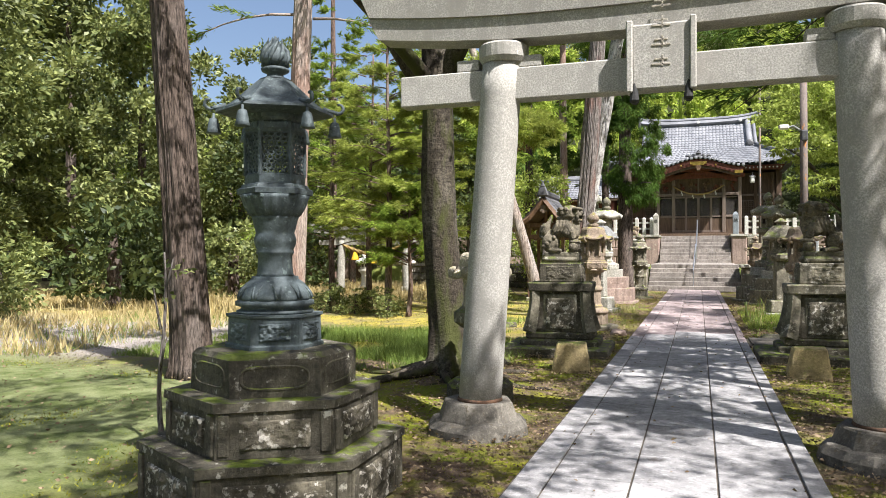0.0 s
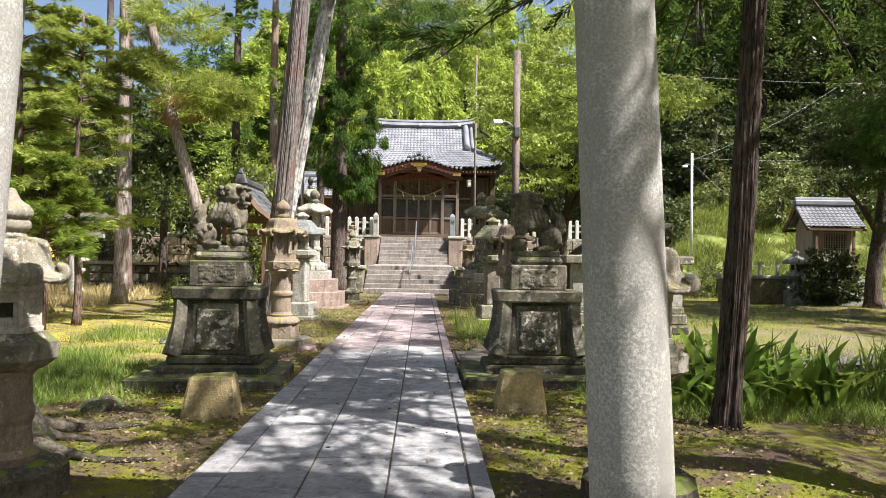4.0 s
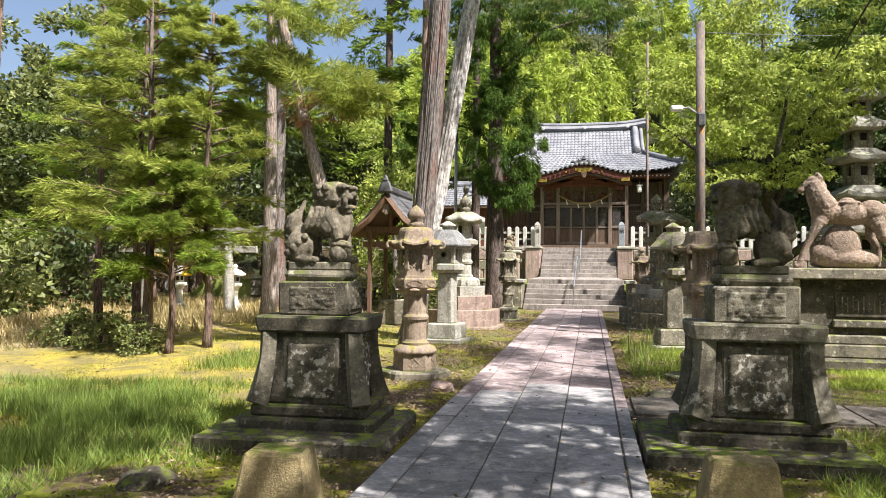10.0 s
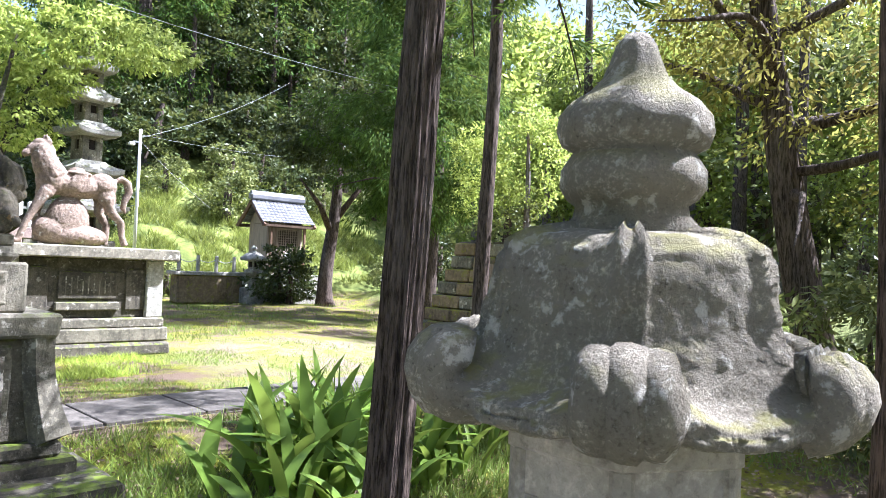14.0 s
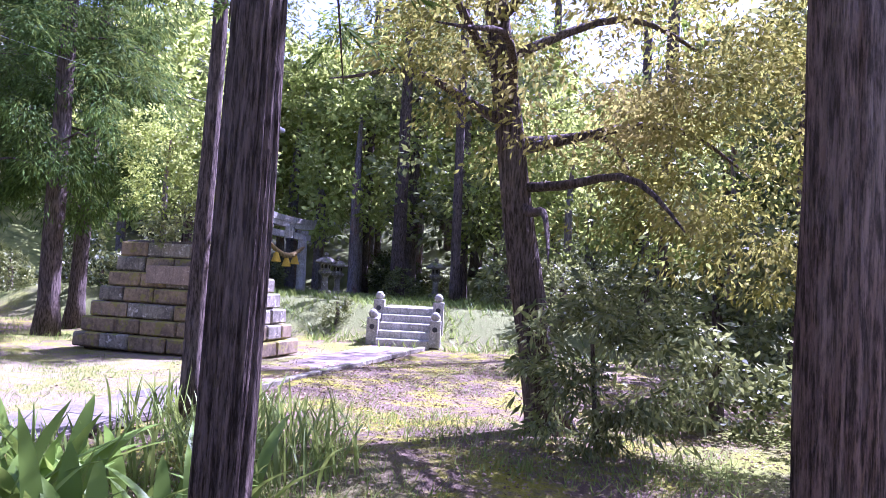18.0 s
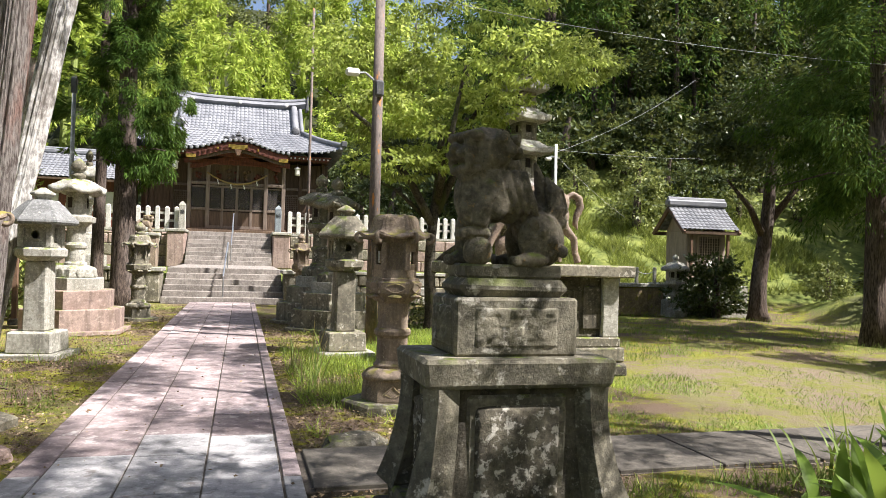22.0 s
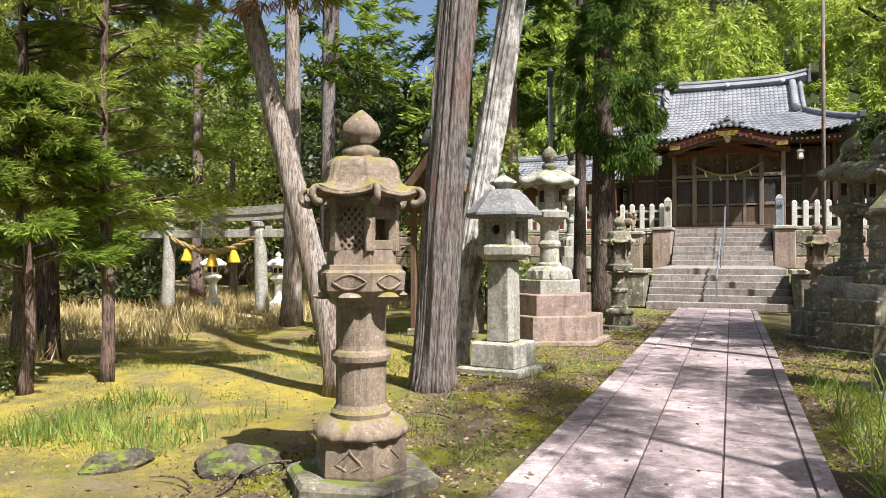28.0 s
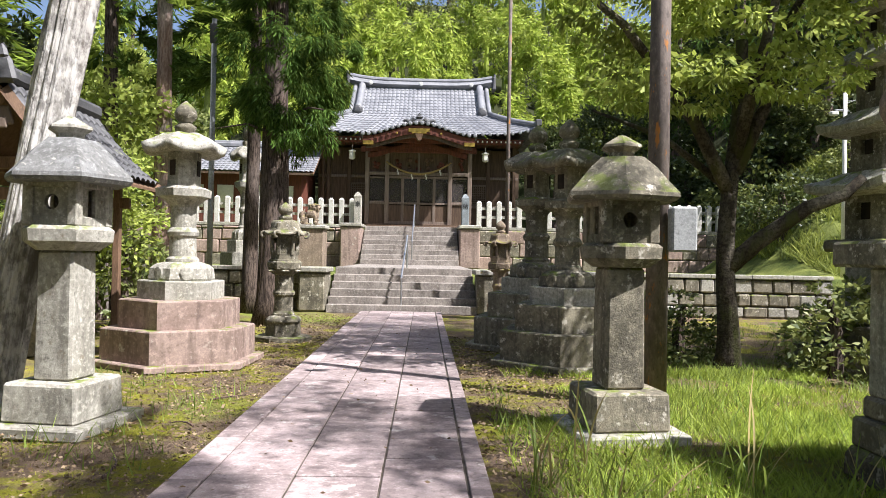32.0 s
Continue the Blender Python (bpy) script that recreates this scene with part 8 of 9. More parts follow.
def tree(nm, label, x, y, h, r0, r1, bark, lean=(0, 0), bend=0.0, seed=0, flare=0.6, sides=30, category="tree", limbs=(), crown=None, crown_mat=None, z=None, extra=None, rough=0.14, crown_label=""):
    zb = gz(x, y) if z is None else z
    T = thing(nm, label, category, pose(x, y, zb))
    near = sides >= 36
    pts = trunk_line((0, 0, 0), lean, h, bend, seed, 46 if near else 14)
    n = len(pts)
    part("trunk", MB().tube(pts, [r0 + (r1 - r0) * ((i / (n - 1)) ** 1.1 if not near else (i / (n - 1)) ** 1.3) for i in range(n)], sides * 3 if near else sides, rough, flare, seed, 0.012 if near else 0.0), bark, T, smooth=True)
    for pl, rl in limbs:
        part("limb", MB().tube(pl, rl, 10, 0.15, 0, seed), bark, T, smooth=True)
    if crown is not None:
        part("crown", quads("crown", crown, crown_mat), crown_mat, T, crown_label)
    if extra:
        for q, mt, lab in extra:
            part("crown", quads("crown", q, mt), mt, T, lab)
    return T


def rs(k):
    return np.random.default_rng(k)


def lines_to_limbs(lines, r=0.03, every=1):
    return [([tuple(p) for p in ln], [r * (1 - 0.8 * i / (len(ln) - 1)) for i in range(len(ln))]) for ln in lines[::every]]


# mossy broadleaf by the torii, with heavy limbs
limb = [([(-0.12, 0, 3.0), (-0.7, -0.3, 4.0), (-1.5, -0.5, 5.2)], [0.13, 0.1, 0.05]), ([(-0.1, 0, 3.4), (0.5, -0.2, 4.4), (1.4, -0.6, 5.4)], [0.13, 0.1, 0.05]), ([(-0.15, 0, 4.2), (0.1, 0.8, 5.4), (0.2, 1.6, 6.2)], [0.12, 0.09, 0.05]),
        ([(-0.1, 0, 3.2), (-0.5, -1.0, 3.9), (-0.9, -2.2, 4.5)], [0.1, 0.07, 0.03])]
tree("mossy_tree", "dark mossy broadleaf trunk with spreading limbs and surface roots", -2.53, 8.05, 6.0, 0.235, 0.13, bark_mossy, (-0.055, 0), 0.045, 2.0, 0.9, 35, limbs=limb,
     crown=np.concatenate([blob_leaves(rs(1), 9000, (0.7, 0.5, 6.6), (3.2, 2.6, 1.5), 0.11, 80, 0.2), blob_leaves(rs(2), 900, (-1.0, -1.9, 4.5), (1.0, 1.0, 0.5), 0.10, 14, 0.3)]), crown_mat=leaf_broad)
for i in range(13):
    a = i * 0.49 + 0.3
    ln = 0.5 + 0.75 * ((i * 37) % 10) / 10
    line = []
    for t in np.linspace(0, 1, 9):
        x, y = -2.53 + (0.19 + ln * t) * math.cos(a + 0.5 * t * math.sin(3.0 * i)), 8.05 + (0.19 + ln * t) * math.sin(a + 0.5 * t * math.sin(3.0 * i))
        line.append((x, y, gz(x, y) + 0.075 * (1 - t) ** 1.5 - 0.012 + 0.012 * math.sin(9 * t + i)))
    rt = part("surface_root", MB().tube(line, [0.07, 0.062, 0.052, 0.045, 0.04, 0.034, 0.028, 0.022, 0.012], 8, 0.2), bark_mossy, None, smooth=True)
    tagged(rt, "gnarled mossy root on the ground", "root")

# tall dark cedar on the open side
q, ln = spray_leaves(rs(3), 0.2, 6.0, 13.0, 26, 2.6, 60, 0.13, trunk=lambda z: (-0.07 * z, 0, z))
tree("cedar", "tall brown cedar trunk leaning slightly", -5.85, 7.6, 14.0, 0.25, 0.10, bark_dark, (-0.075, 0.0), 0.02, 1.0, 0.45, 40, crown=q, crown_mat=leaf_cedar, limbs=lines_to_limbs(ln, 0.03))
q, ln = spray_leaves(rs(4), 0.2, 6.5, 15.0, 30, 2.8, 60, 0.14, trunk=lambda z: (0.04 * z, 0, z))
tree("cedar", "tall pinkish cedar trunk at the lawn's edge", -8.3, 14.1, 16.0, 0.25, 0.10, bark_pink, (0.035, 0.0), 0.02, 3.0, 0.7, 40, crown=q, crown_mat=leaf_cedar, limbs=lines_to_limbs(ln, 0.03))

# young cedars with feathery sprays, some in the sunlit leaf tone
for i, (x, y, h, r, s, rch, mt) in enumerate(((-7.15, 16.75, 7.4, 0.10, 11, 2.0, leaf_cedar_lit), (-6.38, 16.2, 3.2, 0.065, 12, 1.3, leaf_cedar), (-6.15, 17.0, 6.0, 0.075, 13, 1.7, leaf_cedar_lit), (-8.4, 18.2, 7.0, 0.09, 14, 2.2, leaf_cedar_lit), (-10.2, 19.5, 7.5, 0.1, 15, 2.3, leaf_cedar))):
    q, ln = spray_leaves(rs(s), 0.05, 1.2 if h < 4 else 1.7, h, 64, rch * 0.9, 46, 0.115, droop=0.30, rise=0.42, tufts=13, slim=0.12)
    tree("young_cedar", "young cedar with feathery needle sprays in a sunlit tone" if mt is leaf_cedar_lit else "young cedar with green drooping sprays", x, y, h, r, 0.02, bark_cedar, (0.02 * (i % 2), 0), 0.03, s, 0.4, 14, crown=q, crown_mat=mt, limbs=lines_to_limbs(ln, 0.018))

# leaning pruned cedar
q1 = np.concatenate([blob_leaves(rs(21 + k), 4200, c, rr, 0.15, 30, 0.24, 0.0, 0.12) for k, (c, rr) in enumerate((((-0.75, 0, 4.75), (0.95, 0.9, 0.40)), ((-0.1, 0, 4.45), (0.6, 0.7, 0.3)), ((-1.2, 0, 6.1), (1.0, 0.9, 0.5)), ((-1.7, 0.2, 5.2), (0.6, 0.7, 0.3))))])
q2 = blob_leaves(rs(26), 500, (-0.9, 0, 4.35), (0.7, 0.6, 0.25), 0.17, 16, 0.3, 0.9, 0.10)
tree("leaning_cedar", "bare pale cedar trunk leaning with tufted light-green foliage on top", -3.36, 17.4, 8.0, 0.15, 0.07, bark_pale, (-0.27, 0.0), 0.03, 0.5, 0.5, 28, crown=q1, crown_mat=leaf_cedar_lit, extra=[(q2, leaf_brown, "withered brown sprays")],
     limbs=[([(-1.15, 0, 4.3), (-0.7, 0, 4.6), (-0.2, 0, 4.5)], [0.05, 0.035, 0.02]), ([(-1.2, 0, 4.6), (-1.7, 0.1, 5.0)], [0.05, 0.02])])

# twin big cedars by the path
q, ln = spray_leaves(rs(31), 0.25, 7.0, 16.0, 26, 2.6, 55, 0.15, trunk=lambda z: (0.085 * z, 0, z))
tree("cedar", "thick grey-brown cedar trunk with peeling bark", -2.60, 18.0, 17.0, 0.21, 0.15, bark_grey, (0.07, 0.0), 0.015, 4.0, 0.45, 48, crown=q, crown_mat=leaf_cedar, limbs=lines_to_limbs(ln, 0.035), rough=0.18)
q, ln = spray_leaves(rs(32), 0.25, 7.5, 15.0, 20, 2.4, 55, 0.15, trunk=lambda z: (0.15 * z, 0, z))
tree("cedar", "pale flaking cedar trunk leaning behind a lantern", -3.15, 20.0, 16.0, 0.185, 0.12, bark_blotched, (0.178, 0.0), 0.02, 5.0, 0.5, 40, crown=q, crown_mat=leaf_cedar, limbs=lines_to_limbs(ln, 0.035), rough=0.2)

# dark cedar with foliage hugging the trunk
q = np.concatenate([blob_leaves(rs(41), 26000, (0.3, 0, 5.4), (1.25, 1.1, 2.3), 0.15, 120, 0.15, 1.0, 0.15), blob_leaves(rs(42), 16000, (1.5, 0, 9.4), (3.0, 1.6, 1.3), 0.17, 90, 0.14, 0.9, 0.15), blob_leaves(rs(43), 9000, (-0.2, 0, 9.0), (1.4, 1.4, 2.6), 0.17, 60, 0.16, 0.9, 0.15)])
tree("dark_cedar", "dark dense cedar clothed in foliage beside the steps", -2.38, 27.7, 14.0, 0.30, 0.10, bark_dark, (0.0, 0), 0.01, 6.0, 0.5, 30, crown=q, crown_mat=leaf_cedar_shaded,
     limbs=[([(0.1, 0, 7.6), (1.4, 0, 8.8), (3.6, 0, 9.4)], [0.07, 0.05, 0.015]), ([(0.1, -0.1, 3.9), (0.7, -0.4, 4.1), (1.0, -0.5, 4.05)], [0.03, 0.02, 0.008]), ([(0.1, -0.1, 3.6), (-0.4, -0.5, 3.75), (-0.9, -0.8, 3.6)], [0.03, 0.02, 0.008])])

# leafy tree over the other side of the path
limb = [([(0.0, 0, 1.25), (0.35, -0.1, 1.6), (0.9, -0.3, 2.05), (1.3, -0.4, 2.2), (1.5, -0.45, 2.42)], [0.12, 0.11, 0.09, 0.075, 0.06]), ([(0.05, 0, 2.2), (-0.5, -0.2, 3.1), (-1.5, -0.5, 4.2), (-2.4, -0.7, 4.8)], [0.10, 0.08, 0.05, 0.02]),
        ([(0.1, 0, 2.5), (0.5, 0, 3.4), (0.9, 0.2, 4.6), (1.5, 0.2, 5.6)], [0.11, 0.08, 0.05, 0.02]), ([(0.1, 0, 2.7), (0.2, -0.6, 4.0), (0.4, -1.0, 5.6)], [0.1, 0.06, 0.02]), ([(0.0, 0, 2.3), (-0.7, 0.4, 3.0), (-1.6, 0.7, 3.4)], [0.06, 0.04, 0.015])]
layers = ((-0.2, -0.2, 4.1, 1.5, 1.6, 0.45, 2800), (1.0, -0.5, 4.8, 0.9, 1.2, 0.4, 1900), (3.6, 0.5, 6.2, 1.2, 1.2, 0.4, 1500), (-1.3, -0.6, 4.5, 1.3, 1.3, 0.4, 2200), (-2.0, -0.8, 5.4, 1.0, 1.0, 0.35, 1100), (0.4, 0.2, 5.5, 1.8, 1.8, 0.5, 3200), (2.8, 0, 6.1, 1.7, 1.5, 0.45, 2200), (-1.0, 0, 6.0, 1.7, 1.5, 0.5, 2300),
          (1.5, -2.0, 5.5, 1.4, 1.0, 0.6, 2200), (0.7, -0.6, 7.0, 2.2, 1.8, 0.55, 2700), (0.5, 0, 8.0, 1.5, 1.4, 0.5, 1400), (-0.9, -0.7, 3.4, 1.1, 1.1, 0.3, 1300), (0.6, -0.6, 3.6, 0.8, 0.9, 0.3, 900))
q = np.concatenate([blob_leaves(rs(510 + i), n, (a, b_, c_), (rx, ry, rz_), 0.115, 60, 0.15, 0.55, 0.42) for i, (a, b_, c_, rx, ry, rz_, n) in enumerate(layers)])
tree("leafy_tree", "crooked dark tree with a broad crown of light-green leaves", 4.4, 22.9, 4.2, 0.14, 0.07, bark_mossy, (0.03, 0), 0.06, 1.2, 0.5, 26, limbs=limb, crown=q, crown_mat=leaf_cherry)

# trees on the shaded side
q, ln = spray_leaves(rs(61), 0.15, 3.9, 9.5, 60, 2.8, 60, 0.13, droop=0.5, trunk=lambda z: (0.055 * z, 0.02 * z, z))
tree("cedar", "slim dark fibrous cedar trunk beside the broad-leaved plants", 3.20, 9.2, 10.5, 0.108, 0.065, bark_dark, (0.075, 0.02), 0.02, 7.0, 0.5, 40, crown=q, crown_mat=leaf_cedar_shaded, limbs=lines_to_limbs(ln, 0.025), rough=0.2)
tree("slim_tree", "thin dark curving trunk in the grass", 7.3, 12.1, 13.5, 0.095, 0.04, bark_dark, (-0.02, 0.02), 0.12, 4.4, 0.5, 20, crown=np.concatenate([blob_leaves(rs(62), 7500, (-0.3, 0.4, 11.6), (1.7, 4.8, 1.8), 0.17, 80, 0.15, 0.4, 0.35), blob_leaves(rs(69), 7000, (-0.2, 0.2, 7.0), (2.2, 2.2, 1.9), 0.15, 70, 0.2, 0.9, 0.2)]), crown_mat=leaf_cedar_shaded)
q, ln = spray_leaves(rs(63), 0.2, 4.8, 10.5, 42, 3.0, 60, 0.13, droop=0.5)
tree("cedar", "thick purplish-brown cedar trunk close to the path", 3.73, 7.08, 11.5, 0.145, 0.09, bark_cedar, (0.02, 0.0), 0.015, 8.0, 0.4, 44, crown=q, crown_mat=leaf_cedar_shaded, limbs=lines_to_limbs(ln, 0.025), rough=0.18)
limb = []
for zz, w, ln, up in ((2.5, -1.9, 2.4, 0.25), (2.9, -1.5, 3.0, 0.45), (3.2, 1.9, 2.0, 0.7), (3.4, -2.7, 2.2, 0.5), (3.0, -0.9, 2.6, 0.4), (3.7, 2.6, 2.0, 0.8), (3.9, -1.2, 3.2, 0.6), (4.3, -2.0, 2.6, 0.6), (4.6, 0.6, 2.2, 0.7), (2.3, -2.6, 1.6, 0.1)):
    line = [(-0.09 * zz + ln * t * math.cos(w + 0.5 * t * math.sin(7 * zz)), 0.16 * zz + ln * t * math.sin(w + 0.5 * t * math.sin(7 * zz)), zz + up * ln * t - 0.75 * ln * t * t * 0.6 + 0.05 * math.sin(9 * t + zz)) for t in np.linspace(0, 1, 10)]
    limb.append((line, [0.055 * (1 - t) ** 0.8 + 0.006 for t in np.linspace(0, 1, 10)]))
q = np.concatenate([blob_leaves(rs(64), 15000, (-0.15, -0.7, 4.3), (2.2, 3.0, 1.6), 0.08, 190, 0.16, 0.4, 0.4), blob_leaves(rs(65), 12000, (-0.15, -2.4, 2.8), (1.3, 2.2, 1.3), 0.08, 120, 0.2, 0.5, 0.4), blob_leaves(rs(66), 6500, (-1.9, -0.3, 7.8), (2.2, 2.2, 1.2), 0.11, 80, 0.16, 0.4, 0.4), blob_leaves(rs(67), 8000, (0.4, -3.6, 4.6), (1.8, 2.0, 2.0), 0.085, 110, 0.17, 0.5, 0.4), blob_leaves(rs(68), 6000, (-0.2, -1.2, 6.2), (2.4, 3.4, 1.2), 0.09, 90, 0.17, 0.4, 0.4)])
tree("yellowing_tree", "tree with yellowing and browning foliage on drooping branches", 8.65, 8.78, 7.2, 0.205, 0.08, bark_dark, (-0.09, 0.16), 0.05, 2.4, 0.5, 30, limbs=limb, crown=q, crown_mat=leaf_yellow)
for i, (x, y, h, r, lx) in enumerate(((13.4, 20.2, 21, 0.22, 0.0), (15.4, 21.4, 18, 0.2, 0.05))):
    q = np.concatenate([blob_leaves(rs(70 + i), 26000, (0, 0, 4.9), (2.4, 2.4, 2.5), 0.15, 130, 0.17, 0.9, 0.2), blob_leaves(rs(80 + i), 12000, (0.3, 0, 9), (2.3, 2.3, 2.4), 0.19, 80, 0.2, 0.8, 0.2), blob_leaves(rs(86 + i), 9000, (0.3, 0, 17), (2.8, 3.4, 5.0), 0.24, 90, 0.2, 0.7, 0.25)])
    limb = [([(0, 0, zz), (0.9 * math.cos(w), 0.9 * math.sin(w), zz + 0.15), (1.9 * math.cos(w), 1.9 * math.sin(w), zz - 0.15)], [0.035, 0.022, 0.008]) for zz, w in ((3.0, 0.5 + i), (3.5, 2.6 + i), (4.1, 4.3 + i), (4.8, 1.4 + i), (5.6, 3.3 + i), (6.4, 5.4 + i))]
    tree("dark_conifer", "dark conifer with drooping foliage beyond the clearing", x, y, h, r, 0.07, bark_dark, (lx, 0), 0.03, i, 0.5, 20, limbs=limb, crown=q, crown_mat=leaf_cedar_shaded)
limb = [([(0.1, 0, 2.4), (-0.6, -0.3, 3.2), (-1.5, -0.5, 3.9)], [0.12, 0.08, 0.03]), ([(0.2, 0, 2.7), (1.0, -0.2, 3.8), (1.7, -0.3, 4.8)], [0.12, 0.08, 0.03])]
q = np.concatenate([blob_leaves(rs(75), 9000, (0.2, -0.6, 5.6), (2.3, 1.6, 1.8), 0.13, 110, 0.18, 0.2, 0.45), blob_leaves(rs(76), 2600, (-1.3, -0.2, 5.2), (1.3, 1.2, 0.8), 0.16, 30, 0.22, 0.2, 0.45)])
tree("dark_broadleaf_tree", "dark evergreen tree in front of the tiny shrine", 14.9, 25.6, 6.0, 0.26, 0.12, bark_dark, (0.06, 0), 0.05, 3.0, 0.5, 24, limbs=limb, crown=q, crown_mat=leaf_dark)

# broadleaves over the approach, whose shade dapples the paving
limb = [([(0.1, 0.4, 5.0), (0.3, 1.8, 6.8), (0.7, 3.4, 8.4)], [0.12, 0.08, 0.03]), ([(0.1, 0.4, 5.2), (-1.2, 1.6, 7.2), (-2.4, 2.6, 8.6)], [0.1, 0.06, 0.02])]
tree("broadleaf_tree", "broadleaf tree arching over the start of the approach", -2.4, -3.2, 8.5, 0.24, 0.1, bark_dark, (0.03, 0.1), 0.06, 9, 0.5, 20, limbs=limb, crown=blob_leaves(rs(149), 8000, (0.6, 3.6, 8.8), (4.4, 3.4, 1.5), 0.15, 80, 0.17, 0.3, 0.45), crown_mat=leaf_broad)
for i, (x, y, h, r) in enumerate(((4.6, 0.6, 8.5, 0.2), (7.0, 4.2, 9.0, 0.2), (8.2, -2.5, 8.5, 0.22), (4.0, -3.4, 8.0, 0.18))):
    limb = [([(0, 0, h * 0.5), (1.2 * math.cos(a), 1.2 * math.sin(a), h * 0.72), (2.2 * math.cos(a), 2.2 * math.sin(a), h * 0.86)], [0.1, 0.06, 0.02]) for a in (0.4 + i, 2.4 + i, 4.5 + i)]
    q = blob_leaves(rs(140 + i), 3000 if i == 1 else 8000, (-0.4, 0, h * 0.92), (3.0, 2.9, 1.9), 0.15, 60, 0.17, 0.3, 0.45)
    tree("broadleaf_tree", "broadleaf tree shading the paved approach", x, y, h, r, 0.08, bark_dark, (-0.02, 0), 0.06, i, 0.5, 20, limbs=limb, crown=q, crown_mat=leaf_broad)

# far trunks of the wooded slope
rng_t = random.Random(9)
for i, (x, y, r) in enumerate(((26.7, 17.2, 0.29), (29.5, 17.7, 0.27), (24.0, 14.2, 0.16), (31, 20.5, 0.3), (28, 24.5, 0.3), (33, 12.5, 0.32), (30, 8.5, 0.28), (34, 16, 0.3), (36, 22, 0.35), (20.5, 7.6, 0.2))):
    q = blob_leaves(rs(100 + i), 1700, (0, 0, 11.5), (2.4, 2.4, 4.0), 0.30, 40, 0.3, 0.4, 0.3)
    tree("cedar", "tall straight cedar trunk on the wooded slope", x, y, 16, r, 0.12, bark_dark, (0.01 * rng_t.uniform(-3, 3), 0), 0.02, i, 0.35, 20, crown=q, crown_mat=leaf_cedar if i % 2 else leaf_broad, category="tree")

# background trunks and cedars by the shrine, west side
for i, (x, y, h, r, lab, mt) in enumerate(((-4.8, 28.5, 15, 0.2, "tall reddish cedar trunk by the side hall", bark_pink), (-6.5, 30.0, 16, 0.2, "tall dark cedar by the side hall", bark_dark), (-9.5, 27.5, 16, 0.24, "tall cedar among the side shrine trees", bark_grey), (-15.5, 29.5, 15, 0.22, "tall cedar among the side shrine trees", bark_cedar), (-3.4, 30.3, 14, 0.18, "dark cedar behind the lanterns", bark_dark), (-12.5, 33, 16, 0.25, "tall cedar among the side shrine trees", bark_dark), (-8.0, 23.5, 15, 0.2, "tall cedar behind the lawn", bark_pale))):
    q, ln = spray_leaves(rs(120 + i), 0.2, 5.0, h, 34, 2.4, 30, 0.23, droop=0.5, tufts=9, slim=0.2)
    tree("cedar", lab, x, y, h + 0.5, r, 0.07, mt, (0, 0), 0.02, i, 0.4, 20, crown=q, crown_mat=leaf_cedar_shaded if i in (1, 4) else leaf_cedar, z=gz(x, y))

# ---- woods: a few crowns, planted many times ----
def wood_tree(nm, label, seed, mat_, h, rad, n, size, bark, slim=0.5, droop=0.1, lift=0.6, clumps=60, spread=0.24):
    T = thing(nm, label, "tree", pose(0, 0, -300))
    part("trunk", MB().tube([(0, 0, -1.5), (0.1, 0, h * 0.5), (0, 0.1, h * 0.85)], [0.22, 0.16, 0.06], 8), bark, T)
    part("crown", quads("crown", np.concatenate([blob_leaves(rs(seed), n, (0, 0, h * lift), (rad, rad, h * 0.42), size, clumps, spread, droop, slim), blob_leaves(rs(seed + 1), n // 3, (rad * 0.3, -rad * 0.2, h * 0.88), (rad * 0.6, rad * 0.6, h * 0.2), size, 20, 0.3, droop, slim)]), mat_), mat_, T)
    return T


bamboo = wood_tree("bamboo_clump", "arching bright yellow-green bamboo on the hillside", 201, leaf_bamboo, 8.5, 1.8, 2300, 0.33, surface("bamboo_culm", (0.25, 0.30, 0.08), (0.18, 0.22, 0.06)), 0.28, 0.7, 0.62, 24, 0.17)
bamboo2 = wood_tree("bamboo_clump", "arching bright yellow-green bamboo on the hillside", 205, leaf_bamboo, 7.0, 1.5, 1900, 0.31, bamboo.children[0].data.materials[0], 0.28, 0.8, 0.6, 20, 0.18)
oak = wood_tree("forest_tree", "rounded evergreen forest tree on the hillside", 211, leaf_broad, 9.0, 3.2, 3400, 0.28, bark_dark)
oak2 = wood_tree("forest_tree", "rounded evergreen forest tree on the hillside", 221, leaf_dark, 8.0, 3.0, 3400, 0.28, bark_dark)
big_oak = wood_tree("forest_tree", "large rounded evergreen at the edge of the field", 271, leaf_broad, 12.0, 4.6, 17000, 0.22, bark_dark, 0.5, 0.1, 0.5, 95, 0.14)
fir = wood_tree("forest_cedar", "dark forest cedar on the hillside", 231, leaf_cedar_shaded, 13.0, 2.2, 3000, 0.36, bark_dark, 0.25, 0.7, 0.6)
light = wood_tree("forest_tree", "light green forest tree on the hillside", 241, leaf_cherry, 8.0, 2.8, 2600, 0.25, bark_grey)
bush = wood_tree("shrub", "dense green leafy undergrowth shrub", 251, leaf_broad, 2.2, 1.3, 1400, 0.18, bark_dark, lift=0.42)
bush_dark = wood_tree("shrub", "dark dense evergreen undergrowth shrub", 261, leaf_dark, 2.2, 1.4, 1400, 0.19, bark_dark, lift=0.42)
PLANTED = 0


def plant(src, x, y, s, group=""):
    global PLANTED
    PLANTED += 1
    a = (PLANTED * 137.5) % 360
    ob = copy_thing(src, pose(x, y, gz(x, y) - 0.1, 0, 0, a))
    ob.scale = (s, s, s * (0.9 + 0.2 * ((PLANTED * 7) % 10) / 10))
    return ob


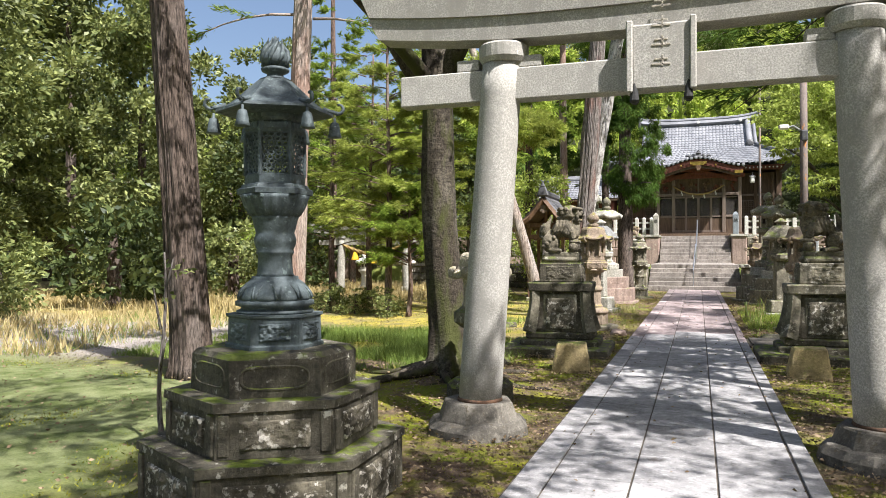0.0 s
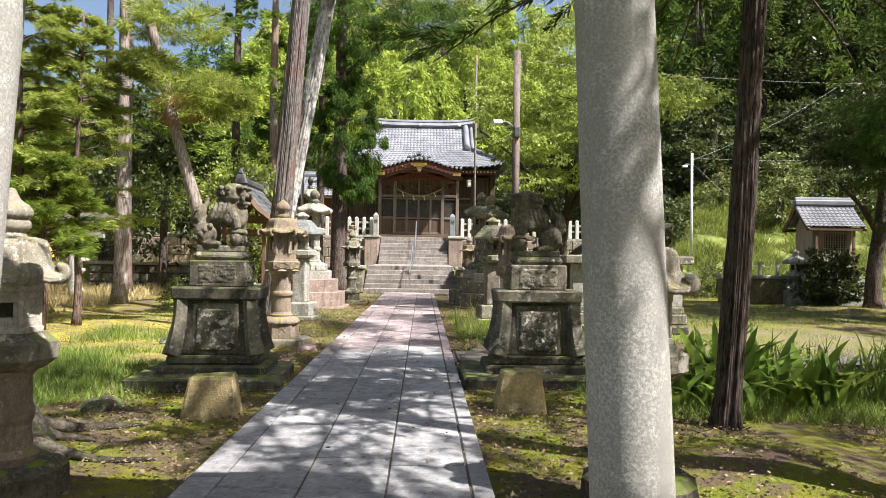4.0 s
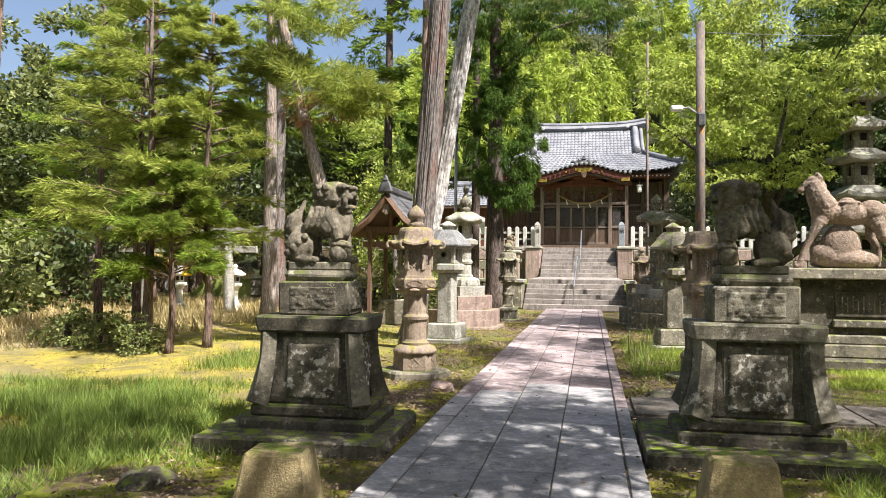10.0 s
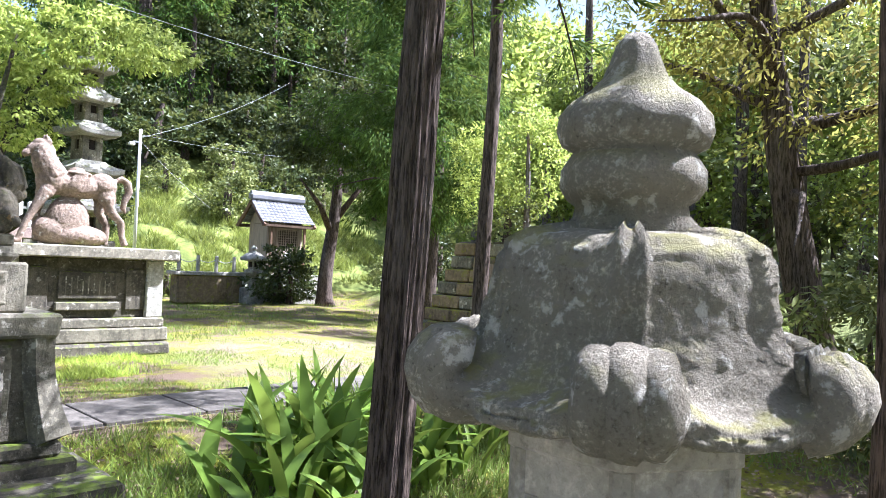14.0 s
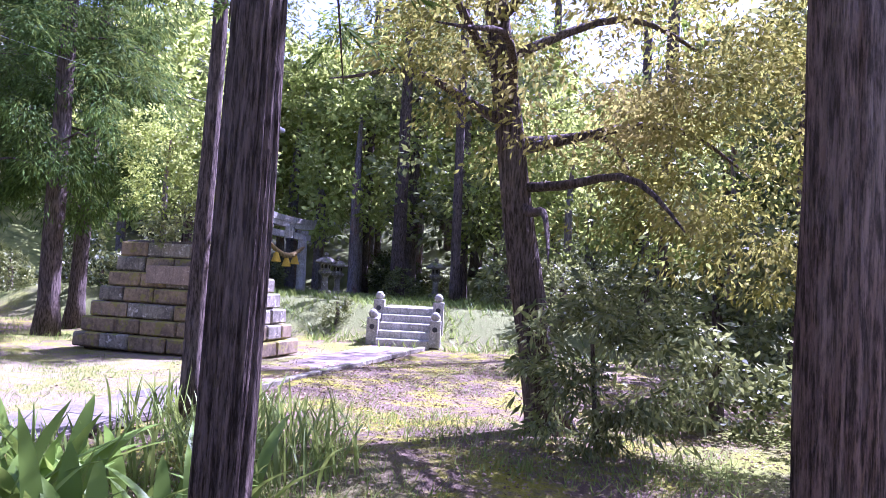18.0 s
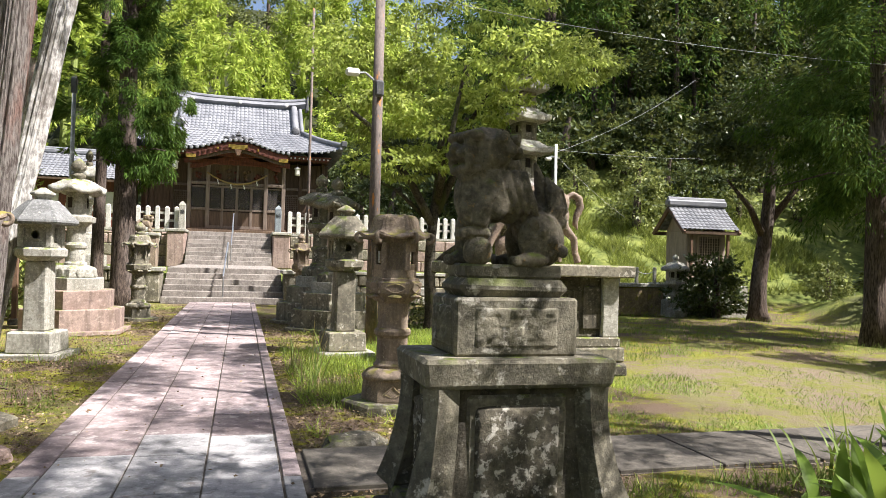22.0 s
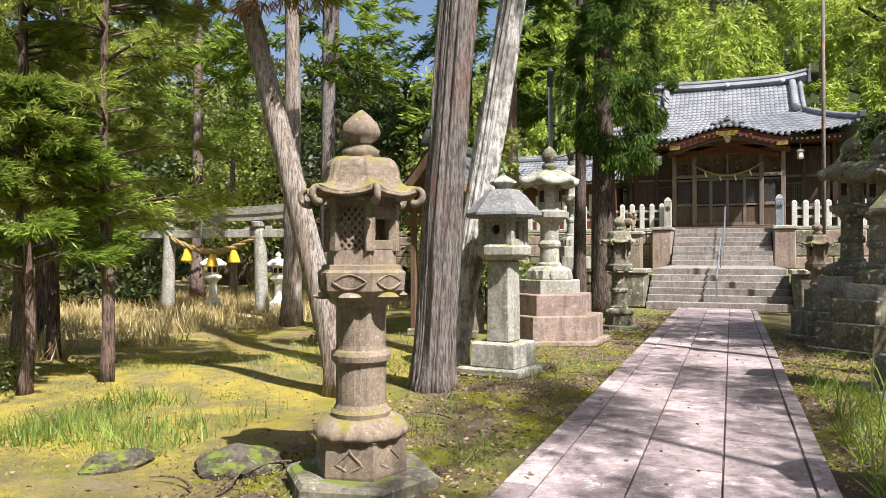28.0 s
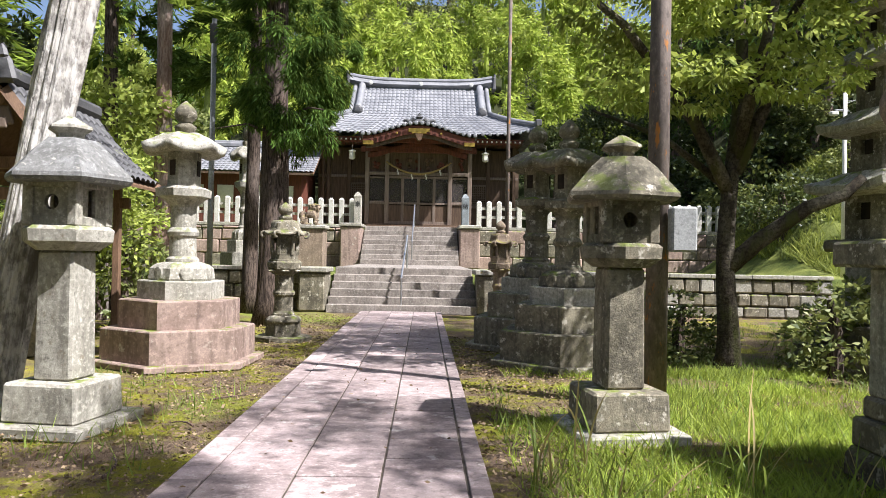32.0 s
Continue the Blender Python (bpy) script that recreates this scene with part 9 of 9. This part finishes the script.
def fill_woods():
    r = random.Random(77)
    done = []

    def free(x, y, d):
        if any((x - a) ** 2 + (y - b) ** 2 < (0.5 * (d + e)) ** 2 for a, b, e in done):
            return False
        done.append((x, y, d))
        return True

    def scatter(n, x0, x1, y0, y1, kinds, d, smin, smax, ok=lambda x, y: True):
        for _ in range(n * 12):
            if n <= 0:
                break
            x, y = r.uniform(x0, x1), r.uniform(y0, y1)
            if ok(x, y) and free(x, y, d):
                plant(r.choice(kinds), x, y, r.uniform(smin, smax))
                n -= 1
    # bamboo hillside behind the hall
    scatter(46, -20, 24, 59, 80, (bamboo, bamboo2, bamboo), 3.2, 1.15, 1.65)
    scatter(12, -19, 23, 60, 78, (fir, oak2), 3.4, 0.75, 1.0)
    scatter(14, -18, 22, 80, 94, (oak, light), 5.5, 1.2, 1.6)
    # west: rounded evergreens beyond the dry lawn
    scatter(30, -46, -15, 36, 68, (oak, oak, oak2, light), 4.4, 1.0, 1.45, lambda x, y: y > 54 or x < -24)
    scatter(12, -44, -24, 8, 42, (oak, oak2, oak), 4.2, 0.9, 1.3, lambda x, y: x < -27 - 0.12 * (y - 8))
    scatter(14, -24, -9, 28, 44, (fir, oak2, light), 3.6, 0.7, 1.0, lambda x, y: not (-24 < x < -17.5 and 36 < y < 44) and (y > 30 or x < -15))
    # east: slope behind the tiny shrine, its shade given by dark-leaved kinds, and round to the slope torii
    scatter(28, 13.5, 44, 42, 68, (oak2, fir, oak2), 4.2, 0.9, 1.3, lambda x, y: y > 44 - 0.25 * (x - 12))
    # light-leaved kinds here: their pale colour stands in for sunlit foliage
    scatter(34, 26, 48, 4, 42, (light, oak, light), 4.0, 0.8, 1.25, lambda x, y: x > 27.5 + max(0, y - 22))
    scatter(12, 16, 40, -16, -3, (oak, light, oak2), 4.2, 0.8, 1.1)
    # dark wood edge above the sunny grass slope
    for i in range(15):
        plant((fir, oak2, fir)[i % 3], 13.2 + 1.65 * i, 42.6 + 0.9 * (i % 3), (0.95, 0.85, 1.1)[i % 3])
        plant(bush_dark, 13.0 + 1.6 * i, 41.5 + 0.4 * (i % 2), 1.25 + 0.15 * (i % 3))
    # shaded wood behind the yellowing tree
    for kind, x, y, k in ((oak, 15.5, 5.2, 0.75), (oak2, 18.5, 3.4, 0.85), (light, 20.5, 6.0, 0.9), (oak, 17.0, 0.4, 0.9), (oak2, 22.5, 2.0, 1.0), (light, 24.5, 5.0, 1.0), (oak, 20.0, -1.5, 1.0), (oak2, 14.2, 1.8, 0.7), (bush, 13.2, 5.6, 0.8), (bush_dark, 14.0, 3.6, 0.9), (bush, 16.5, 6.6, 0.8), (oak2, 27.0, 2.2, 1.2), (oak, 30.0, 5.5, 1.3)):
        plant(kind, x, y, k)
    # behind the start
    scatter(9, -26, 16, -26, -13, (oak, oak2), 5, 0.9, 1.2)
    # more pale crowns, coloured to read as sunlit leaves between the trunks
    for x, y, s in ((31, 24, 1.4), (33.5, 27, 1.5), (30.5, 20.5, 1.3), (34, 19, 1.5), (32, 14.5, 1.4), (24, 10.5, 0.75), (26.5, 13.2, 0.8), (28, 10.2, 0.85), (36, 31, 1.5), (29, 27.5, 1.2), (31.5, 30.5, 1.5), (35, 35, 1.6), (38.5, 38, 1.6), (27.5, 30.5, 1.1), (38, 26, 1.5), (38, 18.5, 1.5), (41, 33, 1.6)):
        plant(light, x, y, s)
    for x, y, s in ((-21, 15.5, 0.95), (-22, 21, 1.05), (-23.5, 26.5, 1.1), (-22, 32, 1.0), (-18.5, 37.5, 0.9), (-20, 9.5, 0.95), (-26, 17, 1.2)):
        plant(big_oak, x, y, s)
        done.append((x, y, 6))
    # undergrowth
    scatter(24, -24, -14, 30, 36, (bush, bush_dark), 1.8, 0.8, 1.3)
    scatter(46, 18.5, 32, 6, 28, (bush, bush_dark, bush), 1.3, 0.5, 0.9, lambda x, y: not (x < 26 and 13.5 < y < 21.5) and not (x < 27 and 12 < y < 16.5))
    scatter(20, 12, 26, 33, 42, (bush, bush_dark), 2.0, 0.7, 1.2, lambda x, y: y > 36)
    scatter(10, -20, -15, 8, 30, (bush_dark, bush), 2.0, 0.8, 1.3)


fill_woods()
for src, x, y, s in ((bush, 5.6, 22.5, 0.55), (bush, 4.1, 23.6, 0.5), (bush_dark, 13.95, 27.0, 0.8), (bush_dark, 14.2, 26.5, 0.7), (bush, -6.9, 16.1, 0.35), (bush, -7.9, 16.4, 0.35), (bush, -5.6, 21.4, 0.4), (bush, 18.0, 15.6, 0.35), (bush, 17.6, 17.4, 0.3), (bush, 16.6, 16.9, 0.35),
                      (light, -5.9, 28.4, 0.6), (light, -4.9, 25.2, 0.42), (bush, -4.6, 26.4, 0.9), (light, 12.8, 15.9, 0.36), (light, 12.75, 16.9, 0.32), (bush, 12.85, 16.5, 0.55), (bush, 9.8, 7.0, 0.5), (bush, 9.9, 5.4, 0.8), (bush, -9.0, 17.0, 0.4), (oak2, 9.4, 49.5, 0.75), (oak2, 12.6, 50.5, 0.8), (oak2, 8.2, 56.5, 0.9), (bush_dark, 8.2, 45.6, 1.4), (bush_dark, 10.2, 45.0, 1.5), (bush_dark, 12.4, 46.0, 1.5), (bush, 12.2, 31.2, 0.6), (bush, 10.8, 30.2, 0.5)):
    o = plant(src, x, y, s)
    if 12.5 < x < 13 and 15 < y < 17.5:
        o.location.z = 1.9
    if x < 12 and src is bush:
        tagged(o, "leafy green undergrowth shrub near the path", "shrub")

# big leaves under the yellowing tree
broad_q = np.concatenate([blob_leaves(rs(301), 5200, (0, 0, 0.75), (0.75, 1.0, 0.8), 0.085, 60, 0.22, 0.5, 0.3), blob_leaves(rs(302), 700, (0.1, -0.2, 0.9), (0.9, 1.1, 0.8), 0.15, 40, 0.2, 0.7, 0.26)])
T = thing("broad_leaved_shrub", "green leafy shrub round the foot of a tree", "shrub", pose(7.9, 8.2, 0))
part("stem", MB().tube([(0, 0, -0.1), (0.1, 0.1, 1.0)], [0.04, 0.02], 8), bark_dark, T)
part("foliage", quads("foliage", broad_q, leaf_broad), leaf_broad, T)

# stump and fallen twigs
S = thing("tree_stump", "low grey weathered tree stump beside the pedestal", "stump", pose(-1.70, 12.45, 0))
part("trunk", MB().lathe([(0.17, -0.05), (0.15, 0.02), (0.135, 0.2), (0.13, 0.245)], 24, lobes=5, lobe=0.03), bark_grey, S, jitter=0.006)
part("cut_face", MB().lathe([(0.122, 0.245), (0.118, 0.252), (0.05, 0.250), (0.01, 0.252)], 24), wood_pale, S, "pale cut face")
rng_w = random.Random(31)
for i in range(12):
    x, y, a, ln = rng_w.uniform(-2.7, -1.15), rng_w.uniform(13.6, 20.5), rng_w.uniform(0, 6.3), rng_w.uniform(0.18, 0.5)
    tw = part("twig", MB().tube([(x + ln * t * math.cos(a + 0.5 * t), y + ln * t * math.sin(a + 0.5 * t), 0.012 + 0.02 * math.sin(3 * t)) for t in np.linspace(0, 1, 6)], [0.010, 0.009, 0.008, 0.007, 0.006, 0.003], 6), bark_cedar, None)
    tagged(tw, "dry fallen twig on the mossy ground", "twig")

# thin sapling in front of the bronze lantern
sg = [([(0, 0, 0.9), (-0.12, 0.05, 1.25)], [0.012, 0.005]), ([(0.02, 0, 1.1), (0.12, 0.0, 1.45)], [0.012, 0.005]), ([(0, 0, 0.6), (0.1, -0.05, 0.85)], [0.01, 0.004])]
tree("sapling", "thin bare sapling with a few leaves", -3.75, 4.6, 1.5, 0.022, 0.008, bark_grey, (0.02, 0), 0.03, 2.0, 0.3, 10, limbs=sg, crown=blob_leaves(rs(401), 40, (0, 0, 1.35), (0.25, 0.25, 0.2), 0.07, 12, 0.3), crown_mat=leaf_broad, rough=0.1)

# ---- arum-like plants, irises, grasses ----
def strap_leaves(nm, mat_, rng, n, spread, length, width, segs=5, arch=0.8, keel=0.15):
    """Arching strap leaves from one root, each one strip with a folded midrib."""
    vs, fs = [], []
    for i in range(n):
        a = rng.uniform(0, 2 * np.pi)
        o = np.array([rng.normal() * spread, rng.normal() * spread, 0.0])
        ln, w = length * rng.uniform(0.6, 1.15), width * rng.uniform(0.7, 1.2)
        d = np.array([np.cos(a), np.sin(a), 0])
        s = np.array([-np.sin(a), np.cos(a), 0])
        tilt = rng.uniform(0.15, 1.0) * arch
        sway = rng.normal() * 0.12
        st = len(vs)
        for k in range(segs + 1):
            t = k / segs
            p = o + d * ln * (tilt * t ** 1.5 * 0.9) + s * (sway * ln * t * t) + np.array([0, 0, ln * (t - 0.5 * tilt * t * t)])
            ww = w * (np.sin(np.pi * min(1, 0.12 + 0.88 * t)) ** 0.7) + 0.002
            vs += [p - s * ww / 2, p - np.array([0, 0, keel * ww]), p + s * ww / 2]
            if k:
                q = st + 3 * k
                fs += [(q - 3, q - 2, q + 1, q), (q - 2, q - 1, q + 2, q + 1)]
    me = bpy.data.meshes.new(nm)
    me.from_pydata([tuple(v) for v in vs], [], fs)
    me.shade_smooth()
    me.materials.append(mat_)
    return me


for i, (x, y, n, ln, w) in enumerate(((3.75, 10.55, 34, 0.85, 0.15), (4.3, 11.1, 26, 0.8, 0.14), (3.35, 10.0, 16, 0.6, 0.12), (4.55, 10.2, 22, 0.7, 0.12))):
    P = thing("broad_leaved_plant", "clump of broad glossy green leaves in the grass", "plant", pose(x, y, 0), "broad-leaved plants")
    for k in range(int(n * 1.9)):
        part("leaf", strap_leaves("leaf", plant_mat, rs(3100 + 200 * i + k), 1, 0.22, ln * 1.0, w * 0.8, 8, 1.25), plant_mat, P)
for i, (x, y) in enumerate(((5.2, 11.4), (5.8, 10.9), (6.3, 11.3), (6.0, 10.2), (6.7, 10.6), (5.4, 10.5), (7.2, 11.6), (6.9, 12.2), (7.6, 11.9), (4.9, 11.9))):
    P = thing("iris_clump", "clump of tall narrow green blades beside the side path", "plant", pose(x, y, 0), "iris clumps")
    for k in range(64):
        part("blade", strap_leaves("blade", grass_mat, rs(33000 + 100 * i + k), 1, 0.22, 0.6, 0.021, 5, 0.8), grass_mat, P)
for i, (x, y, n) in enumerate(((1.32, 16.3, 16), (1.42, 17.0, 10), (1.3, 18.0, 9), (1.6, 18.4, 8), (2.5, 17.9, 10), (3.0, 17.6, 10))):
    P = thing("pampas_grass", "tuft of tall arching grass with pale seed heads", "grass tuft", pose(x, y, 0), "tall grass tufts")
    part("blades", strap_leaves("blades", grass_mat, rs(350 + i), n, 0.07, 0.55, 0.009, 6, 0.9), grass_mat, P)
    part("seed_heads", strap_leaves("seed_heads", grass_dry, rs(370 + i), 4, 0.06, 0.7, 0.010, 6, 0.6), grass_dry, P, "dry pale seed heads")


def grass_field(nm, label, areas, h, mat_, seed, lean=0.5, w=0.006):
    """Loose grass blades over patches given as (x0, x1, y0, y1, count)."""
    rng = rs(seed)
    V = []
    for x0, x1, y0, y1, n in areas:
        m = int(n * 1.6)
        P = np.stack([rng.uniform(x0, x1, m), rng.uniform(y0, y1, m)], axis=1)
        cl = np.array([noise.noise(Vector((a * 0.9, b * 0.9, seed))) for a, b in P])
        P = P[np.argsort(-cl - 0.35 * rng.random(m))[:n]]
        z = hill_z(P[:, 0], P[:, 1]) - 0.03
        a = rng.uniform(0, 2 * np.pi, n)
        hh = h * rng.uniform(0.5, 1.3, n)
        s = np.stack([np.cos(a), np.sin(a), 0 * a], axis=1) * (w * rng.uniform(0.6, 1.4, n))[:, None]
        base = np.column_stack([P, z])
        tip = base + np.stack([rng.normal(size=n) * lean * hh, rng.normal(size=n) * lean * hh, hh], axis=1)
        V.append(np.stack([base - s, base + s, tip], axis=1))
    ob = part(nm, quads(nm, np.concatenate(V), mat_), mat_, None)
    return tagged(ob, label, "grass", kind="stuff")


grass_field("grass", "green grass on the lawn and under the trees", ((-8, -3.0, 8.5, 13.5, 22000), (-3.2, -2.2, 9.5, 13, 1200), (2.2, 5.5, 9.5, 12.4, 7000), (2.3, 8, 18.2, 24, 5000), (4.5, 9.0, 7, 12.5, 4000), (-6.5, -2.2, 17.5, 22.5, 1100), (6, 20, 19, 30, 9000), (-14, -9, 8, 16, 4000)), 0.13, grass_mat, 5)
grass_field("grass", "short fine yellow-green grass of the clearing", ((2.4, 6.5, 13.7, 19.2, 14000), (6.5, 11.5, 13.7, 19.2, 5000), (9, 14, 10, 13, 4000)), 0.05, grass_mat, 15, 0.7, 0.005)
grass_field("grass", "tall bright lawn grass", ((-6.6, -3.6, 9.5, 12.6, 16000), (-5.2, -3.4, 14.7, 16.6, 1200), (2.4, 4.6, 19.4, 21.5, 900), (1.15, 2.4, 15.2, 22.0, 1300), (-2.3, -1.2, 15.5, 22.0, 400)), 0.18, grass_mat, 6, 0.4)
grass_field("grass", "bright lush ground cover beside the lanterns", ((1.5, 5.2, 15.2, 22.5, 26000), (1.15, 2.0, 14.2, 20.0, 1800), (2.2, 4.2, 9.6, 12.3, 2500)), 0.10, grass_bright, 26, 0.7, 0.008)
grass_field("dry_grass", "dry straw-coloured grass of the open field", ((-24, -8, 17, 34, 22000), (-20, -9, 8, 17, 5000)), 0.30, grass_dry, 7, 0.4, 0.015)
grass_field("grass", "dim green ground plants at the foot of the slope", ((16, 26, 8, 22, 7000),), 0.2, grass_mat, 18, 0.7, 0.02)
grass_field("hill_grass", "bright rough grass on the slope", ((11.5, 24, 31, 40, 24000), ), 0.35, hill_leaf, 8, 0.7, 0.025)


grass_field("moss", "low cushions of yellow-green moss on the lawn", ((-9, -2.4, 11, 20, 26000), (-12, -2.6, 3, 9.5, 14000), (-2.6, -0.98, 13, 24, 7000), (0.98, 2.6, 13.7, 24, 3500), (0.98, 3.0, 3, 12.5, 3500), (-2.6, -0.98, 3, 12.5, 4500), (4, 11, 5, 12, 4000)), 0.022, moss_mat, 12, 0.8, 0.008)


def litter(seed, areas):
    rng = rs(seed)
    P = []
    for x0, x1, y0, y1, n in areas:
        p = np.stack([rng.uniform(x0, x1, n), rng.uniform(y0, y1, n)], axis=1)
        lift = np.where(np.abs(p[:, 0]) < 0.93, 0.046, 0.012)
        P.append(np.column_stack([p, hill_z(p[:, 0], p[:, 1]) + lift]))
    P = np.concatenate(P)
    n = len(P)
    D = np.column_stack([rng.normal(size=(n, 2)), rng.uniform(-0.1, 0.25, n)])
    s = rng.uniform(0.012, 0.05, n)
    q = leaf_quads(P, D, s, s * 0.5, rng)
    ob = part("fallen_leaves", quads("fallen_leaves", q, litter_mat), litter_mat, None)
    tagged(ob, "scattered dry fallen leaves on moss and paving", "fallen leaves", kind="stuff")


litter(9, ((-0.95, 0.95, 2, 30, 380), (0.97, 3.4, 3, 13, 11000), (-2.8, -0.97, 3, 13, 8000), (4.0, 14, 4, 13, 22000), (0.98, 2.6, 13.6, 26, 9000), (-2.8, -0.96, 13, 30, 11000), (8, 20, 10, 15, 3500), (-10, -2.8, 10, 22, 3500), (-12, -3, 2, 10, 3500)))

# ---- paving stones and wall stones ----
lay_slabs()
lay_cross()
make_platform()
make_small_steps()
make_far_stair()
stone_wall("retaining_wall_west", "retaining wall of rough dark masonry", -12.4, -2.45, 31.3, 0, 0.95, 0.3, 3, [stone_old, stone_dark, stone_old])
stone_wall("retaining_wall_east", "retaining wall of rough masonry", 2.45, 10.6, 31.3, 0, 0.95, 0.3, 4, [stone_old, stone_pale, stone_old])
stone_wall("terrace_wall_west", "upper terrace wall of pinkish irregular stones", -15.4, -2.5, 40.65, 0.9, 2.36, 0.3, 5, [stone_pink, stone_pink, stone_old], 0.6)
stone_wall("terrace_wall_east", "upper terrace wall of pinkish irregular stones", 2.55, 12.0, 40.65, 0.9, 2.36, 0.3, 6, [stone_pink, stone_pink, stone_old], 0.6)
for src in (bamboo, bamboo2, oak, oak2, big_oak, fir, light, bush, bush_dark):
    for o in list(src.children_recursive) + [src]:
        bpy.data.objects.remove(o)
